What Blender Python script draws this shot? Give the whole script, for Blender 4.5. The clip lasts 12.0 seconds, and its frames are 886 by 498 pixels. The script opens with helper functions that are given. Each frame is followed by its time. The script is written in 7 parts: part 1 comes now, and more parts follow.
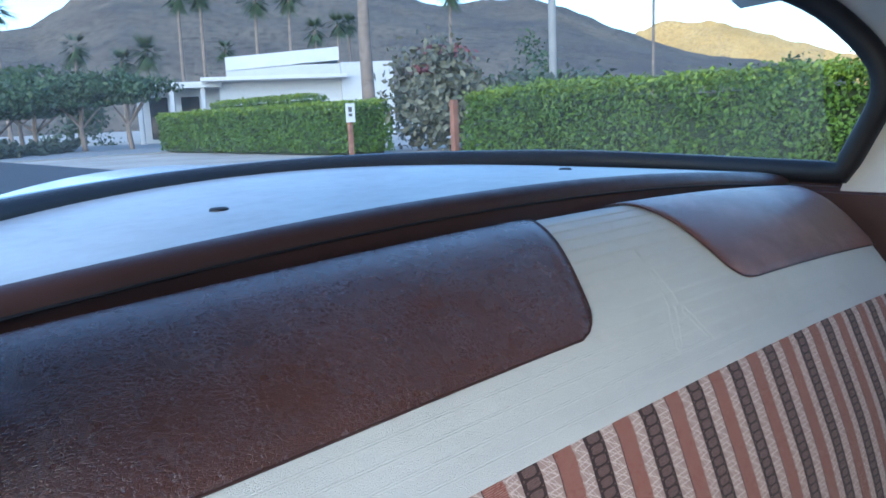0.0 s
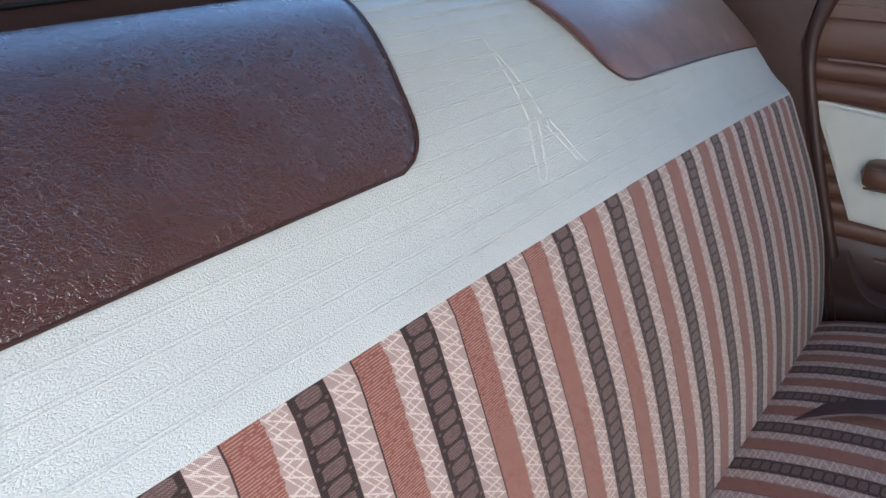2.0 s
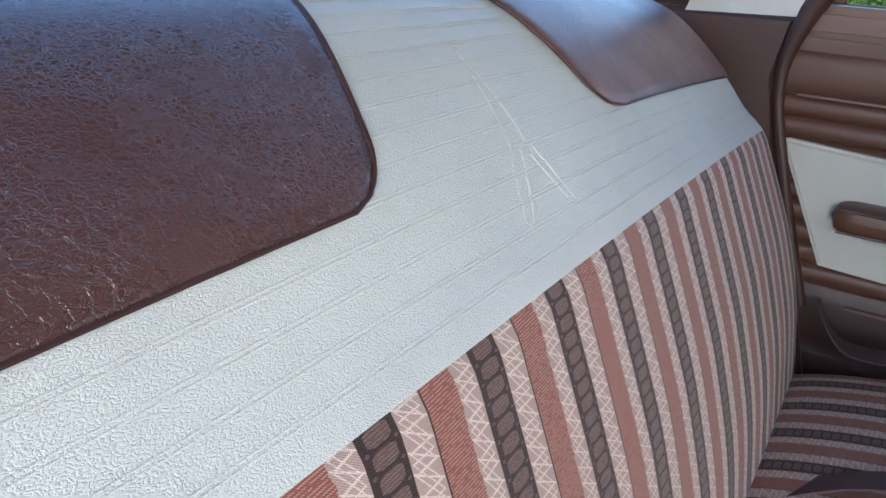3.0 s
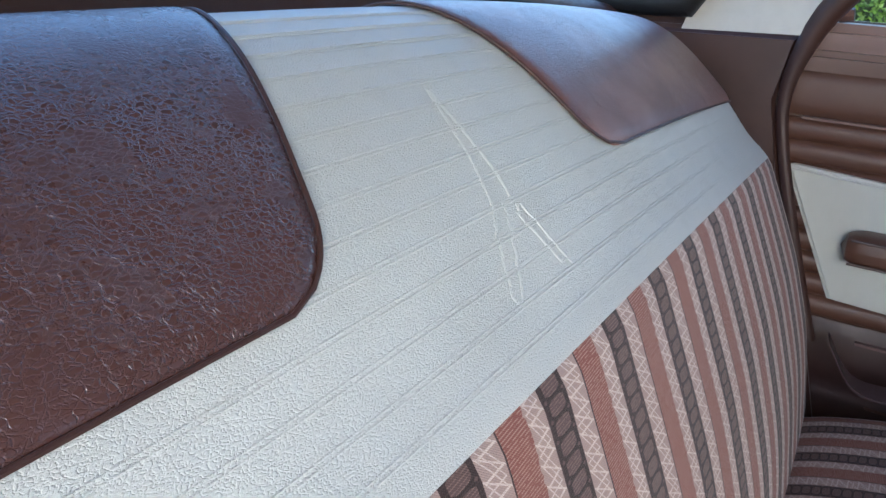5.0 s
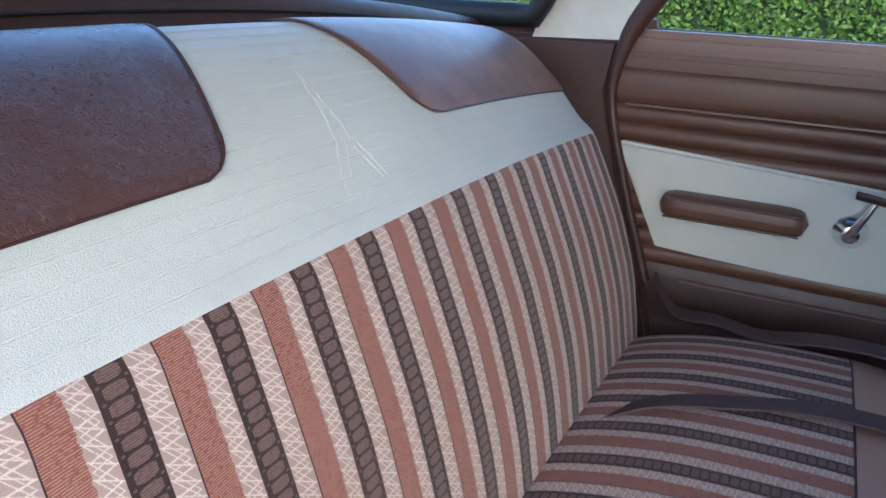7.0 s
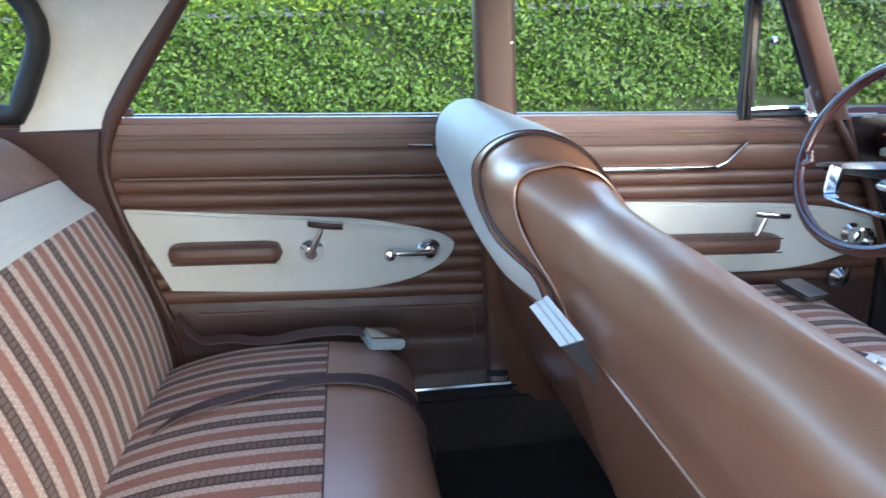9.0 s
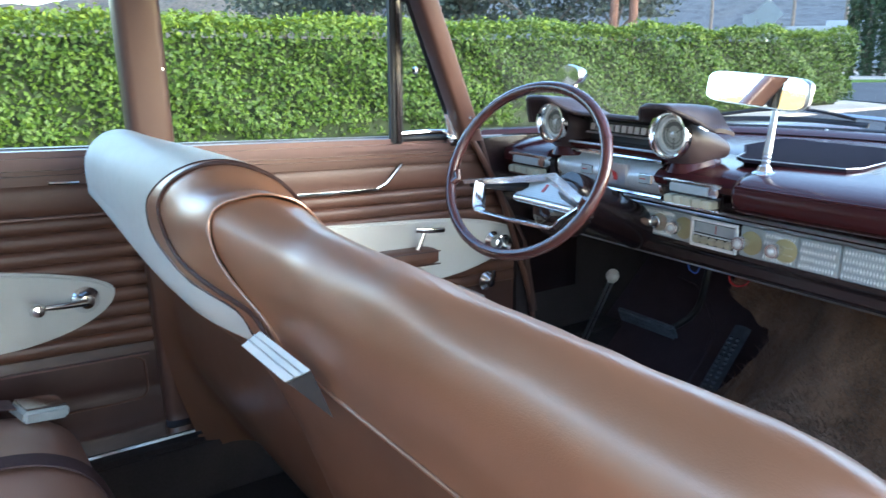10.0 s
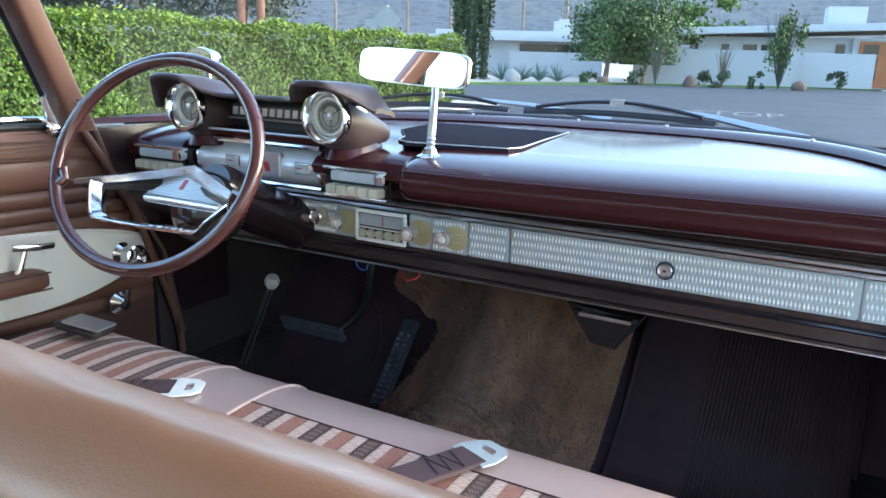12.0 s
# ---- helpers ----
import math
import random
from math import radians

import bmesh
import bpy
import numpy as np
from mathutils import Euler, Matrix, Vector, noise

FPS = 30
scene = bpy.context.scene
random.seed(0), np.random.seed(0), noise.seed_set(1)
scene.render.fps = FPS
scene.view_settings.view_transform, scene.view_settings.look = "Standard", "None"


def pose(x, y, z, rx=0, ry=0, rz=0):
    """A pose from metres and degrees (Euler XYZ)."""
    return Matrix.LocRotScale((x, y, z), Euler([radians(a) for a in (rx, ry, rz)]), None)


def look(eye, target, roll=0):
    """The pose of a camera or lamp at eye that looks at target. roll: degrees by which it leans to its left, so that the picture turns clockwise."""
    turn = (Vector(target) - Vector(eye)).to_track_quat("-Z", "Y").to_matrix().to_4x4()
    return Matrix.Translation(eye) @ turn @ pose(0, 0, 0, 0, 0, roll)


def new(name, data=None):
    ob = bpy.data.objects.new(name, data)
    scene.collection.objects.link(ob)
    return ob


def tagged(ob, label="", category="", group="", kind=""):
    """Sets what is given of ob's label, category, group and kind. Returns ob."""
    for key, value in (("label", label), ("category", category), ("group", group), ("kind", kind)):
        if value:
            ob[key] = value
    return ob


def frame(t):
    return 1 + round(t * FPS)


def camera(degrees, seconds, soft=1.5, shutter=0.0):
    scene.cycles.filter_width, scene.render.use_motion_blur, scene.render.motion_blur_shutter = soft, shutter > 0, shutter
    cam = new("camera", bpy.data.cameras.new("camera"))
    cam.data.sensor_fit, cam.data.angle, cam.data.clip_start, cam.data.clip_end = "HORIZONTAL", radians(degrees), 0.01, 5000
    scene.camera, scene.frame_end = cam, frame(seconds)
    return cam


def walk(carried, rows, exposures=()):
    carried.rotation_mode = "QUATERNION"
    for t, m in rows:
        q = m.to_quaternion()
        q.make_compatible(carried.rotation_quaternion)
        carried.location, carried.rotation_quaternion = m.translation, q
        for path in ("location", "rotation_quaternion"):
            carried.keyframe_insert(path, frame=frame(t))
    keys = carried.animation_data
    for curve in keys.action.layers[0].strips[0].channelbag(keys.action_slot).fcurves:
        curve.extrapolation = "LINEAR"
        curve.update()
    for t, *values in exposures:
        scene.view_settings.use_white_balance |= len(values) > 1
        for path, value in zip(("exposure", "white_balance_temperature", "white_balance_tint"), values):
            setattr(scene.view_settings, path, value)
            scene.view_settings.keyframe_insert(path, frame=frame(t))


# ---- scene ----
cam = camera(60.0, 12.0, 1.5, 0.15)
PATH = [
    (0, (0.751, 0.091, 1.154), (-0.563, -1.377, 0.81), -2.4),
    (0.5, (0.743, 0.083, 1.154), (-0.479, -1.404, 0.61), -3.4),
    (1, (0.69, 0.056, 1.122), (-0.557, -1.342, 0.419), -3.5),
    (1.5, (0.585, 0.015, 1.095), (-0.778, -1.235, 0.333), -2.9),
    (2, (0.53, -0.056, 1.081), (-0.934, -1.165, 0.289), -0.6),
    (2.5, (0.477, -0.108, 1.06), (-1.06, -1.132, 0.293), 1.5),
    (3, (0.441, -0.145, 1.045), (-1.153, -1.121, 0.334), 2.1),
    (3.5, (0.427, -0.163, 1.038), (-1.189, -1.119, 0.35), 2.2),
    (5.3, (0.361, -0.181, 1.052), (-1.255, -1.148, 0.379), 1.4),
    (5.5, (0.364, -0.175, 1.052), (-1.256, -1.144, 0.391), 1.5),
    (6, (0.408, -0.132, 1.064), (-1.215, -1.101, 0.413), 1.8),
    (6.5, (0.485, -0.062, 1.058), (-1.158, -1.001, 0.411), 1.7),
    (6.7, (0.512, -0.028, 1.055), (-1.149, -0.937, 0.411), 1.4),
    (8.3, (0.807, 0.147, 1.139), (-1.071, -0.167, 0.525), -1.2),
    (8.5, (0.828, 0.152, 1.15), (-1.072, -0.01, 0.548), -1.1),
    (9, (0.844, 0.152, 1.166), (-1.06, 0.392, 0.603), -1.5),
    (9.5, (0.831, 0.12, 1.165), (-0.973, 0.802, 0.634), -1.2),
    (10, (0.805, 0.1, 1.162), (-0.795, 1.188, 0.658), -0.1),
    (10.5, (0.763, 0.11, 1.158), (-0.608, 1.484, 0.675), 1.3),
    (11, (0.706, 0.144, 1.144), (-0.454, 1.703, 0.673), 2.3),
    (11.5, (0.659, 0.201, 1.12), (-0.352, 1.859, 0.644), 2.3),
    (12, (0.636, 0.252, 1.107), (-0.307, 1.946, 0.617), 1.6),
]
EXPOSURES = [(0.0, 0.62, 4850, 6), (0.6, 0.50, 4950, 6), (1.0, 0.6, 5000, 6), (1.6, 0.88, 5130, 7), (2.3, 1.0, 5110, 9), (6.7, 1.05, 5100, 8), (8.5, 1.5, 5200, 6), (9.5, 1.75, 5500, 5), (10.0, 1.75, 5600, 4), (12.0, 1.8, 5950, 3)]
walk(cam, [(t, look(eye, target, roll)) for t, eye, target, roll in PATH], EXPOSURES)

# street in the shade of the hills: open hazy sky, soft veiled sun ahead
world = bpy.data.worlds.new("sky")
scene.world = world
world.use_nodes = True
wn = world.node_tree.nodes
sky = wn.new("ShaderNodeTexSky")
sky.sky_type, sky.sun_disc = "NISHITA", False
sky.sun_elevation, sky.sun_rotation = radians(23), radians(59)
sky.air_density, sky.dust_density, sky.ozone_density = 1.0, 1.5, 1.0
world.node_tree.links.new(sky.outputs[0], wn["Background"].inputs[0])
wn["Background"].inputs[1].default_value = 0.30
sun = new("sun", bpy.data.lights.new("sun", "SUN"))
sun.data.energy, sun.data.angle, sun.data.color = 0.32, radians(60), (1.0, 0.99, 0.97)
sun.matrix_world = look((19.7, 11.8, 9.75), (0, 0, 0))


# ---- materials ----
class Nodes:
    """A small wrapper to write node materials in short lines."""

    def __init__(self, name):
        self.mat = bpy.data.materials.new(name)
        self.mat.use_nodes = True
        self.tree = self.mat.node_tree
        self.bsdf = self.tree.nodes["Principled BSDF"]

    def node(self, kind, inputs=(), **props):
        n = self.tree.nodes.new(kind)
        for key, value in props.items():
            setattr(n, key, value)
        for key, value in dict(inputs).items():
            self.put(n.inputs[key], value)
        return n

    def put(self, socket, value):
        if isinstance(value, bpy.types.NodeSocket):
            self.tree.links.new(value, socket)
        else:
            socket.default_value = value

    def math(self, op, a, b=0.0, c=0.0):
        n = self.node("ShaderNodeMath", operation=op)
        for s, v in zip(n.inputs, (a, b, c)):
            self.put(s, v)
        return n.outputs[0]

    def mix(self, fac, a, b):
        n = self.node("ShaderNodeMix", data_type="RGBA")
        self.put(n.inputs[0], fac)
        self.put(n.inputs[6], a)
        self.put(n.inputs[7], b)
        return n.outputs[2]

    def place(self, which="Object"):
        return self.node("ShaderNodeTexCoord").outputs[which]

    def noise(self, scale, detail=3.0, rough=0.55, vec=None):
        return self.node("ShaderNodeTexNoise", {"Vector": vec or self.place(), "Scale": scale, "Detail": detail, "Roughness": rough}).outputs[0]

    def ramp(self, fac, lo, hi, a, b):
        n = self.node("ShaderNodeMapRange", {"Value": fac, "From Min": lo, "From Max": hi, "To Min": a, "To Max": b})
        return n.outputs[0]

    def bump(self, height, strength=0.3, distance=0.001, normal=None):
        n = self.node("ShaderNodeBump", {"Height": height, "Strength": strength, "Distance": distance})
        if normal:
            self.put(n.inputs["Normal"], normal)
        return n.outputs[0]

    def set(self, **values):
        names = {"color": "Base Color", "rough": "Roughness", "metal": "Metallic", "normal": "Normal", "coat": "Coat Weight", "coat_rough": "Coat Roughness", "coat_ior": "Coat IOR", "spec": "Specular IOR Level", "trans": "Transmission Weight", "alpha": "Alpha", "glow": "Emission Color", "glow_strength": "Emission Strength", "sheen": "Sheen Weight"}
        for key, value in values.items():
            self.put(self.bsdf.inputs[names[key]], value)
        return self.mat


def rgb(r, g, b):
    return (r, g, b, 1.0)


def leather(name, base, rough=0.4, grain=420.0, relief=0.5, vary=0.25, spec=0.5, worn=0.35, crinkle=170.0, deep=0.0012, coat=0.0, patch=None, web=0.0, pearl=0.0, cells=0.0, coat_ior=1.5):
    """Grained vinyl: base colour with slow drifts, cell grain, long soft creases; patch is a colour that rubs through, pearl a metallic lustre."""
    n = Nodes(name)
    big = n.noise(5.0, 4)
    mid = n.noise(38.0, 5, 0.6)
    dark = rgb(*(c * (1 - vary) for c in base))
    light = rgb(*(min(1, c * (1 + vary)) for c in base))
    color = n.mix(n.ramp(big, 0.3, 0.7, 0, 1), dark, light)
    if worn:
        color = n.mix(n.ramp(mid, 0.55, 0.8, 0, worn), color, rgb(*(c * 0.7 for c in base)))
    if patch:
        color = n.mix(n.ramp(n.noise(11.0, 6, 0.62), 0.46, 0.62, 0, 0.8), color, rgb(*patch))
    stretch = n.node("ShaderNodeMapping", {0: n.place(), 3: (0.6, 1.0, 1.0)}).outputs[0]

    def wrinkle(scale, detail):
        """Winding creases: high along the folds of a noise, low between them."""
        fold = n.math("ABSOLUTE", n.math("SUBTRACT", n.noise(scale, detail, 0.5, stretch), 0.5))
        return n.ramp(fold, 0.0, 0.11, 0.0, 1.0)
    crease = n.noise(crinkle, 4, 0.65, stretch)
    # creases come and go over the surface
    crease = n.math("MULTIPLY", n.math("SUBTRACT", crease, 0.5), n.ramp(n.noise(14.0, 2), 0.3, 0.65, 0.45, 1.0))
    b = n.bump(wrinkle(grain, 1.0), min(1.0, relief * 0.7), deep * 0.45)
    b = n.bump(crease, min(1.0, relief), deep * 0.5, b)
    if web:
        long_folds = n.math("MULTIPLY", n.math("SUBTRACT", wrinkle(web, 2.0), 1.0), n.ramp(n.noise(9.0, 3), 0.35, 0.65, 0.25, 1.0))
        b = n.bump(long_folds, 0.30, 0.0004, b)
    if cells:
        # smooth little plates parted by narrow creases, drawn out along the stretch of the hide
        warp = n.node("ShaderNodeTexNoise", {"Vector": n.place(), "Scale": 180.0, "Detail": 3.0}).outputs[1]
        warp = n.node("ShaderNodeVectorMath", {0: warp, 1: (0.004, 0.004, 0.004)}, operation="MULTIPLY").outputs[0]
        seat = n.node("ShaderNodeVectorMath", {0: stretch, 1: warp}, operation="ADD").outputs[0]
        plates = None
        for scale, wide, share in ((cells, 0.13, 1.0), (cells * 0.45, 0.05, 0.9)):
            gap = n.node("ShaderNodeTexVoronoi", {"Vector": seat, "Scale": scale}, feature="DISTANCE_TO_EDGE").outputs[0]
            step = n.math("MULTIPLY", n.ramp(gap, 0.0, wide, 0.0, 1.0), share)
            plates = step if plates is None else n.math("ADD", plates, step)
        plates = n.math("MULTIPLY", plates, n.ramp(n.noise(16.0, 3), 0.3, 0.65, 0.35, 1.0))
        b = n.bump(plates, 0.8, 0.00032, n.bump(n.noise(60.0, 3), 0.15, 0.0015))
    swing = 0.18 if worn else 0.05
    return n.set(color=color, rough=n.ramp(mid, 0.3, 0.7, rough * (1 - swing), rough * (1 + swing)), normal=b, spec=spec, coat=coat, coat_rough=rough * 0.8, metal=pearl, coat_ior=coat_ior)


def plain(name, base, rough=0.5, metal=0.0, vary=0.12, scale=20.0, relief=0.1, coat=0.0, spec=0.5):
    n = Nodes(name)
    fac = n.noise(scale, 5, 0.6)
    color = n.mix(n.ramp(fac, 0.3, 0.7, 0, 1), rgb(*(c * (1 - vary) for c in base)), rgb(*(min(1, c * (1 + vary)) for c in base)))
    fine = n.noise(scale * 14, 3)
    return n.set(color=color, rough=n.ramp(fine, 0.3, 0.7, rough * 0.88, min(1, rough * 1.12)), metal=metal, coat=coat, coat_rough=0.04, spec=spec, normal=n.bump(fine, relief, 0.0006))


def striped_cloth(name):
    """Woven seat cloth: dark stripe of hatched lozenges, cream lattice, brick-red stripe, cream lattice, 83 mm repeat."""
    n = Nodes(name)
    xyz = n.node("ShaderNodeSeparateXYZ", {0: n.place("UV")})
    u, v = xyz.outputs[0], xyz.outputs[1]
    # the weave wanders a little
    drift = n.noise(9.0, 2, 0.5, n.place("UV"))
    v = n.math("ADD", v, n.math("MULTIPLY", drift, 0.004))
    t = n.math("FRACT", n.math("DIVIDE", n.math("ADD", u, 10 * 0.083), 0.083))
    unit = 0.0097
    both = lambda a, b: n.math("MULTIPLY", a, b)
    either = lambda a, b: n.math("MAXIMUM", a, b)
    zone = lambda lo, hi: both(n.math("GREATER_THAN", t, lo), n.math("LESS_THAN", t, hi))
    near = lambda a, b, w: n.math("LESS_THAN", n.math("ABSOLUTE", n.math("SUBTRACT", a, b)), w)
    jag = n.math("MULTIPLY", n.math("SUBTRACT", n.noise(1.0, 1, 0.5, n.node("ShaderNodeMapping", {0: n.place("UV"), 3: (30.0, 260.0, 1.0)}).outputs[0]), 0.5), 0.05)
    rough_t = n.math("ADD", t, jag)
    dark_zone = zone(0.0, 0.28)
    red_zone = both(n.math("GREATER_THAN", rough_t, 0.485), n.math("LESS_THAN", t, 0.765))
    # slanting broken pale threads
    warp = n.noise(1.0, 2, 0.5, n.node("ShaderNodeMapping", {0: n.place("UV"), 3: (260.0, 900.0, 1.0)}).outputs[0])
    slant = n.math("FRACT", n.math("DIVIDE", n.math("ADD", v, n.math("MULTIPLY", u, 0.04)), unit / 6.0))
    # the lattice leans against the weft
    lean = n.math("SUBTRACT", v, n.math("MULTIPLY", u, 0.62))
    hatch = both(n.math("LESS_THAN", slant, 0.36), n.math("GREATER_THAN", warp, 0.44))
    # lattice: crossing zigzags between rungs that reach past the stripe
    lattice = None
    for lo, hi in ((0.28, 0.485), (0.765, 1.0)):
        s = n.ramp(t, lo + 0.035, hi - 0.020, 0.0, 1.0)
        tri = n.math("PINGPONG", n.math("DIVIDE", lean, unit / 2), 1.0)
        fold = n.math("PINGPONG", n.math("MULTIPLY", s, 2.0), 1.0)
        lines = either(near(fold, tri, 0.12), near(s, n.math("PINGPONG", n.math("DIVIDE", n.math("ADD", lean, unit / 2), unit), 1.0), 0.045))
        lines = both(lines, zone(lo + 0.030, hi - 0.015))
        rung = both(n.math("LESS_THAN", n.math("FRACT", n.math("DIVIDE", lean, unit)), 0.11), zone(lo + 0.012, hi - 0.004))
        lines = either(lines, rung)
        lattice = lines if lattice is None else either(lattice, lines)
    # hatched six-sided lozenges in the dark stripe, small diamonds between them
    s = n.math("ABSOLUTE", n.math("SUBTRACT", n.ramp(t, 0.0, 0.28, 0.0, 2.0), 1.0))
    w = n.math("ABSOLUTE", n.math("SUBTRACT", n.math("MULTIPLY", n.math("FRACT", n.math("DIVIDE", v, unit)), 2.0), 1.0))
    oval = both(both(n.math("LESS_THAN", s, 0.66), n.math("LESS_THAN", w, 0.80)), both(n.math("LESS_THAN", n.math("ADD", n.math("MULTIPLY", s, 0.75), w), 1.05), dark_zone))
    w2 = n.math("SUBTRACT", 1.0, w)
    corner = both(n.math("LESS_THAN", n.math("ADD", n.math("ABSOLUTE", n.math("SUBTRACT", s, 0.80)), n.math("MULTIPLY", w2, 0.7)), 0.15), dark_zone)
    edge = either(near(t, 0.28, 0.010), either(near(t, 0.765, 0.007), near(t, 0.004, 0.010)))
    cream, tan, red = rgb(0.66, 0.55, 0.48), rgb(0.37, 0.265, 0.23), rgb(0.225, 0.075, 0.053)
    color = n.mix(red_zone, tan, red)
    color = n.mix(dark_zone, color, rgb(0.022, 0.012, 0.011))
    color = n.mix(either(oval, corner), color, rgb(0.105, 0.062, 0.055))
    color = n.mix(both(hatch, n.math("ADD", 0.26, n.math("ADD", n.math("MULTIPLY", red_zone, 0.22), n.math("MULTIPLY", dark_zone, n.math("SUBTRACT", n.math("MULTIPLY", oval, 0.14), 0.22))))), color, rgb(0.55, 0.38, 0.30))
    color = n.mix(edge, color, rgb(0.035, 0.018, 0.016))
    color = n.mix(both(lattice, n.ramp(warp, 0.3, 0.55, 0.45, 1.0)), color, cream)
    color = n.mix(n.ramp(n.noise(7.0, 3), 0.35, 0.7, 0.0, 0.12), color, rgb(0.2, 0.12, 0.1))
    threads = both(n.math("SINE", n.math("MULTIPLY", v, 5200.0)), n.math("SINE", n.math("MULTIPLY", u, 4200.0)))
    b = n.bump(n.math("ADD", threads, n.math("MULTIPLY", n.math("ADD", lattice, n.math("MULTIPLY", hatch, 0.4)), 2.0)), 0.35, 0.0006)
    n.put(n.bsdf.inputs["Sheen Roughness"], 0.45)
    return n.set(color=color, rough=0.75, normal=b, spec=0.25, sheen=0.12)


M = {}
M["pad"] = leather("dark brown grained vinyl", (0.075, 0.030, 0.022), 0.27, 330, 1.0, 0.15, 0.95, 0.0, 700.0, 0.0065, 0.0, None, 160.0, 0.0, 470.0)
M["pad_worn"] = leather("mottled brown vinyl", (0.135, 0.052, 0.036), 0.32, 380, 0.8, 0.2, 0.9, 0.0, 200.0, 0.0016, 0.0, (0.25, 0.125, 0.095), 120.0, 0.0, 470.0)
M["white"] = leather("off-white ribbed vinyl", (0.60, 0.605, 0.565), 0.36, 780, 0.9, 0.05, 0.5, 0.15, 1200.0, 0.0012)
M["cloth"] = striped_cloth("striped woven cloth")
M["copper"] = leather("pearly copper brown smooth vinyl", (0.36, 0.17, 0.085), 0.38, 500, 0.14, 0.08, 1.0, 0.0, 16.0, 0.003, 0.8, None, 0.0, 0.55, 0.0, 2.0)
M["seat_back"] = leather("brown seat back vinyl", (0.125, 0.055, 0.030), 0.36, 600, 0.1, 0.12, 0.9, 0.0)
M["cushion_vinyl"] = leather("smooth copper cushion vinyl", (0.36, 0.215, 0.16), 0.34, 600, 0.10, 0.06, 1.0, 0.0, 60.0, 0.0012, 0.5)
M["panel"] = leather("brown door vinyl", (0.098, 0.046, 0.031), 0.42, 600, 0.2, 0.15)
M["panel_dark"] = leather("dark brown vinyl", (0.050, 0.023, 0.018), 0.45, 500, 0.25, 0.2)
M["headliner"] = plain("pale headliner cloth", (0.80, 0.79, 0.76), 0.8, 0, 0.04, 30, 0.2)
M["quarter"] = plain("pale grey pillar vinyl", (0.53, 0.53, 0.52), 0.6, 0, 0.05, 30, 0.2)
M["shelf"] = leather("pale shelf vinyl", (0.42, 0.44, 0.45), 0.36, 300, 0.3, 0.1, 0.5, 0.3, 60.0)
M["mauve"] = leather("pale mauve brown vinyl", (0.39, 0.29, 0.27), 0.36, 600, 0.10, 0.06, 1.0, 0.0, 60.0, 0.0012, 0.4)
M["rubber"] = plain("black rubber", (0.009, 0.010, 0.013), 0.55, 0, 0.3, 30, 0.2)
M["black"] = plain("black plastic", (0.015, 0.015, 0.017), 0.35)
M["chrome"] = plain("chrome", (0.78, 0.79, 0.8), 0.1, 1.0, 0.06, 60, 0.05)
M["steel"] = plain("brushed aluminium", (0.62, 0.63, 0.64), 0.3, 1.0, 0.1, 80, 0.15)
def enamel(name, base):
    """Smooth gloss enamel: hand-polished, with faint broad shifts of tone and thin dust."""
    n = Nodes(name)
    broad = n.noise(2.2, 2, 0.5)
    dust = n.noise(420.0, 2, 0.5)
    color = n.mix(n.ramp(broad, 0.3, 0.7, 0, 1), rgb(*(c * 0.94 for c in base)), rgb(*(c * 1.06 for c in base)))
    color = n.mix(n.ramp(dust, 0.70, 0.76, 0, 0.35), color, rgb(0.16, 0.12, 0.11))
    return n.set(color=color, rough=0.17, metal=0.0, coat=0.0, coat_rough=0.05, spec=0.25)


M["paint"] = enamel("maroon enamel", (0.040, 0.010, 0.011))
# the sky mirrored in the tail deck is put into its pale base
M["deck_sky"] = plain("deck enamel with reflected sky painted in", (0.68, 0.71, 0.73), 0.22, 0.0, 0.05, 6, 0.0, 0.3)
# barely metallic: the pale bluish base stands in for reflected sky
M["alu"] = plain("satin aluminium with sky reflection painted in", (0.40, 0.46, 0.48), 0.32, 0.1, 0.06, 60, 0.1)
# brighter copy whose base carries the glints of beads and chrome
M["alu_light"] = plain("bright metal with reflection painted in", (0.88, 0.93, 0.93), 0.22, 0.1, 0.04, 60, 0.05)
# base raised and blued to replace light missing low in the footwell
M["pedal"] = plain("blue-black rubber brightened for dim footwell", (0.12, 0.14, 0.17), 0.5, 0, 0.25, 40, 0.3)
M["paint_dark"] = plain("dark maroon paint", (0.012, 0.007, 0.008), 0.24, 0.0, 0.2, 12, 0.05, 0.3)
M["door_paint"] = plain("brown metal paint", (0.098, 0.049, 0.036), 0.38, 0.1, 0.06, 6, 0.0, 0.15)
M["mauve_paint"] = plain("mauve metal sill paint", (0.15, 0.087, 0.077), 0.36, 0.15, 0.05, 6, 0.0, 0.2)
M["ivory"] = plain("ivory plastic", (0.50, 0.48, 0.36), 0.3)
M["wheel"] = plain("dark plum plastic", (0.060, 0.020, 0.018), 0.22, 0, 0.15, 14, 0.02, 0.6)
n = Nodes("brown fur")
lay = n.node("ShaderNodeMapping", {0: n.place(), 3: (1.0, 0.25, 0.5)}).outputs[0]
tuft, strand = n.noise(22.0, 4, 0.6, lay), n.noise(320.0, 3, 0.6, lay)
fur_color = n.mix(n.ramp(n.noise(4.5, 3), 0.35, 0.65, 0, 1), rgb(0.30, 0.165, 0.095), rgb(0.45, 0.28, 0.18))
fur_color = n.mix(n.ramp(tuft, 0.3, 0.65, 0.75, 0.0), fur_color, rgb(0.09, 0.05, 0.03))
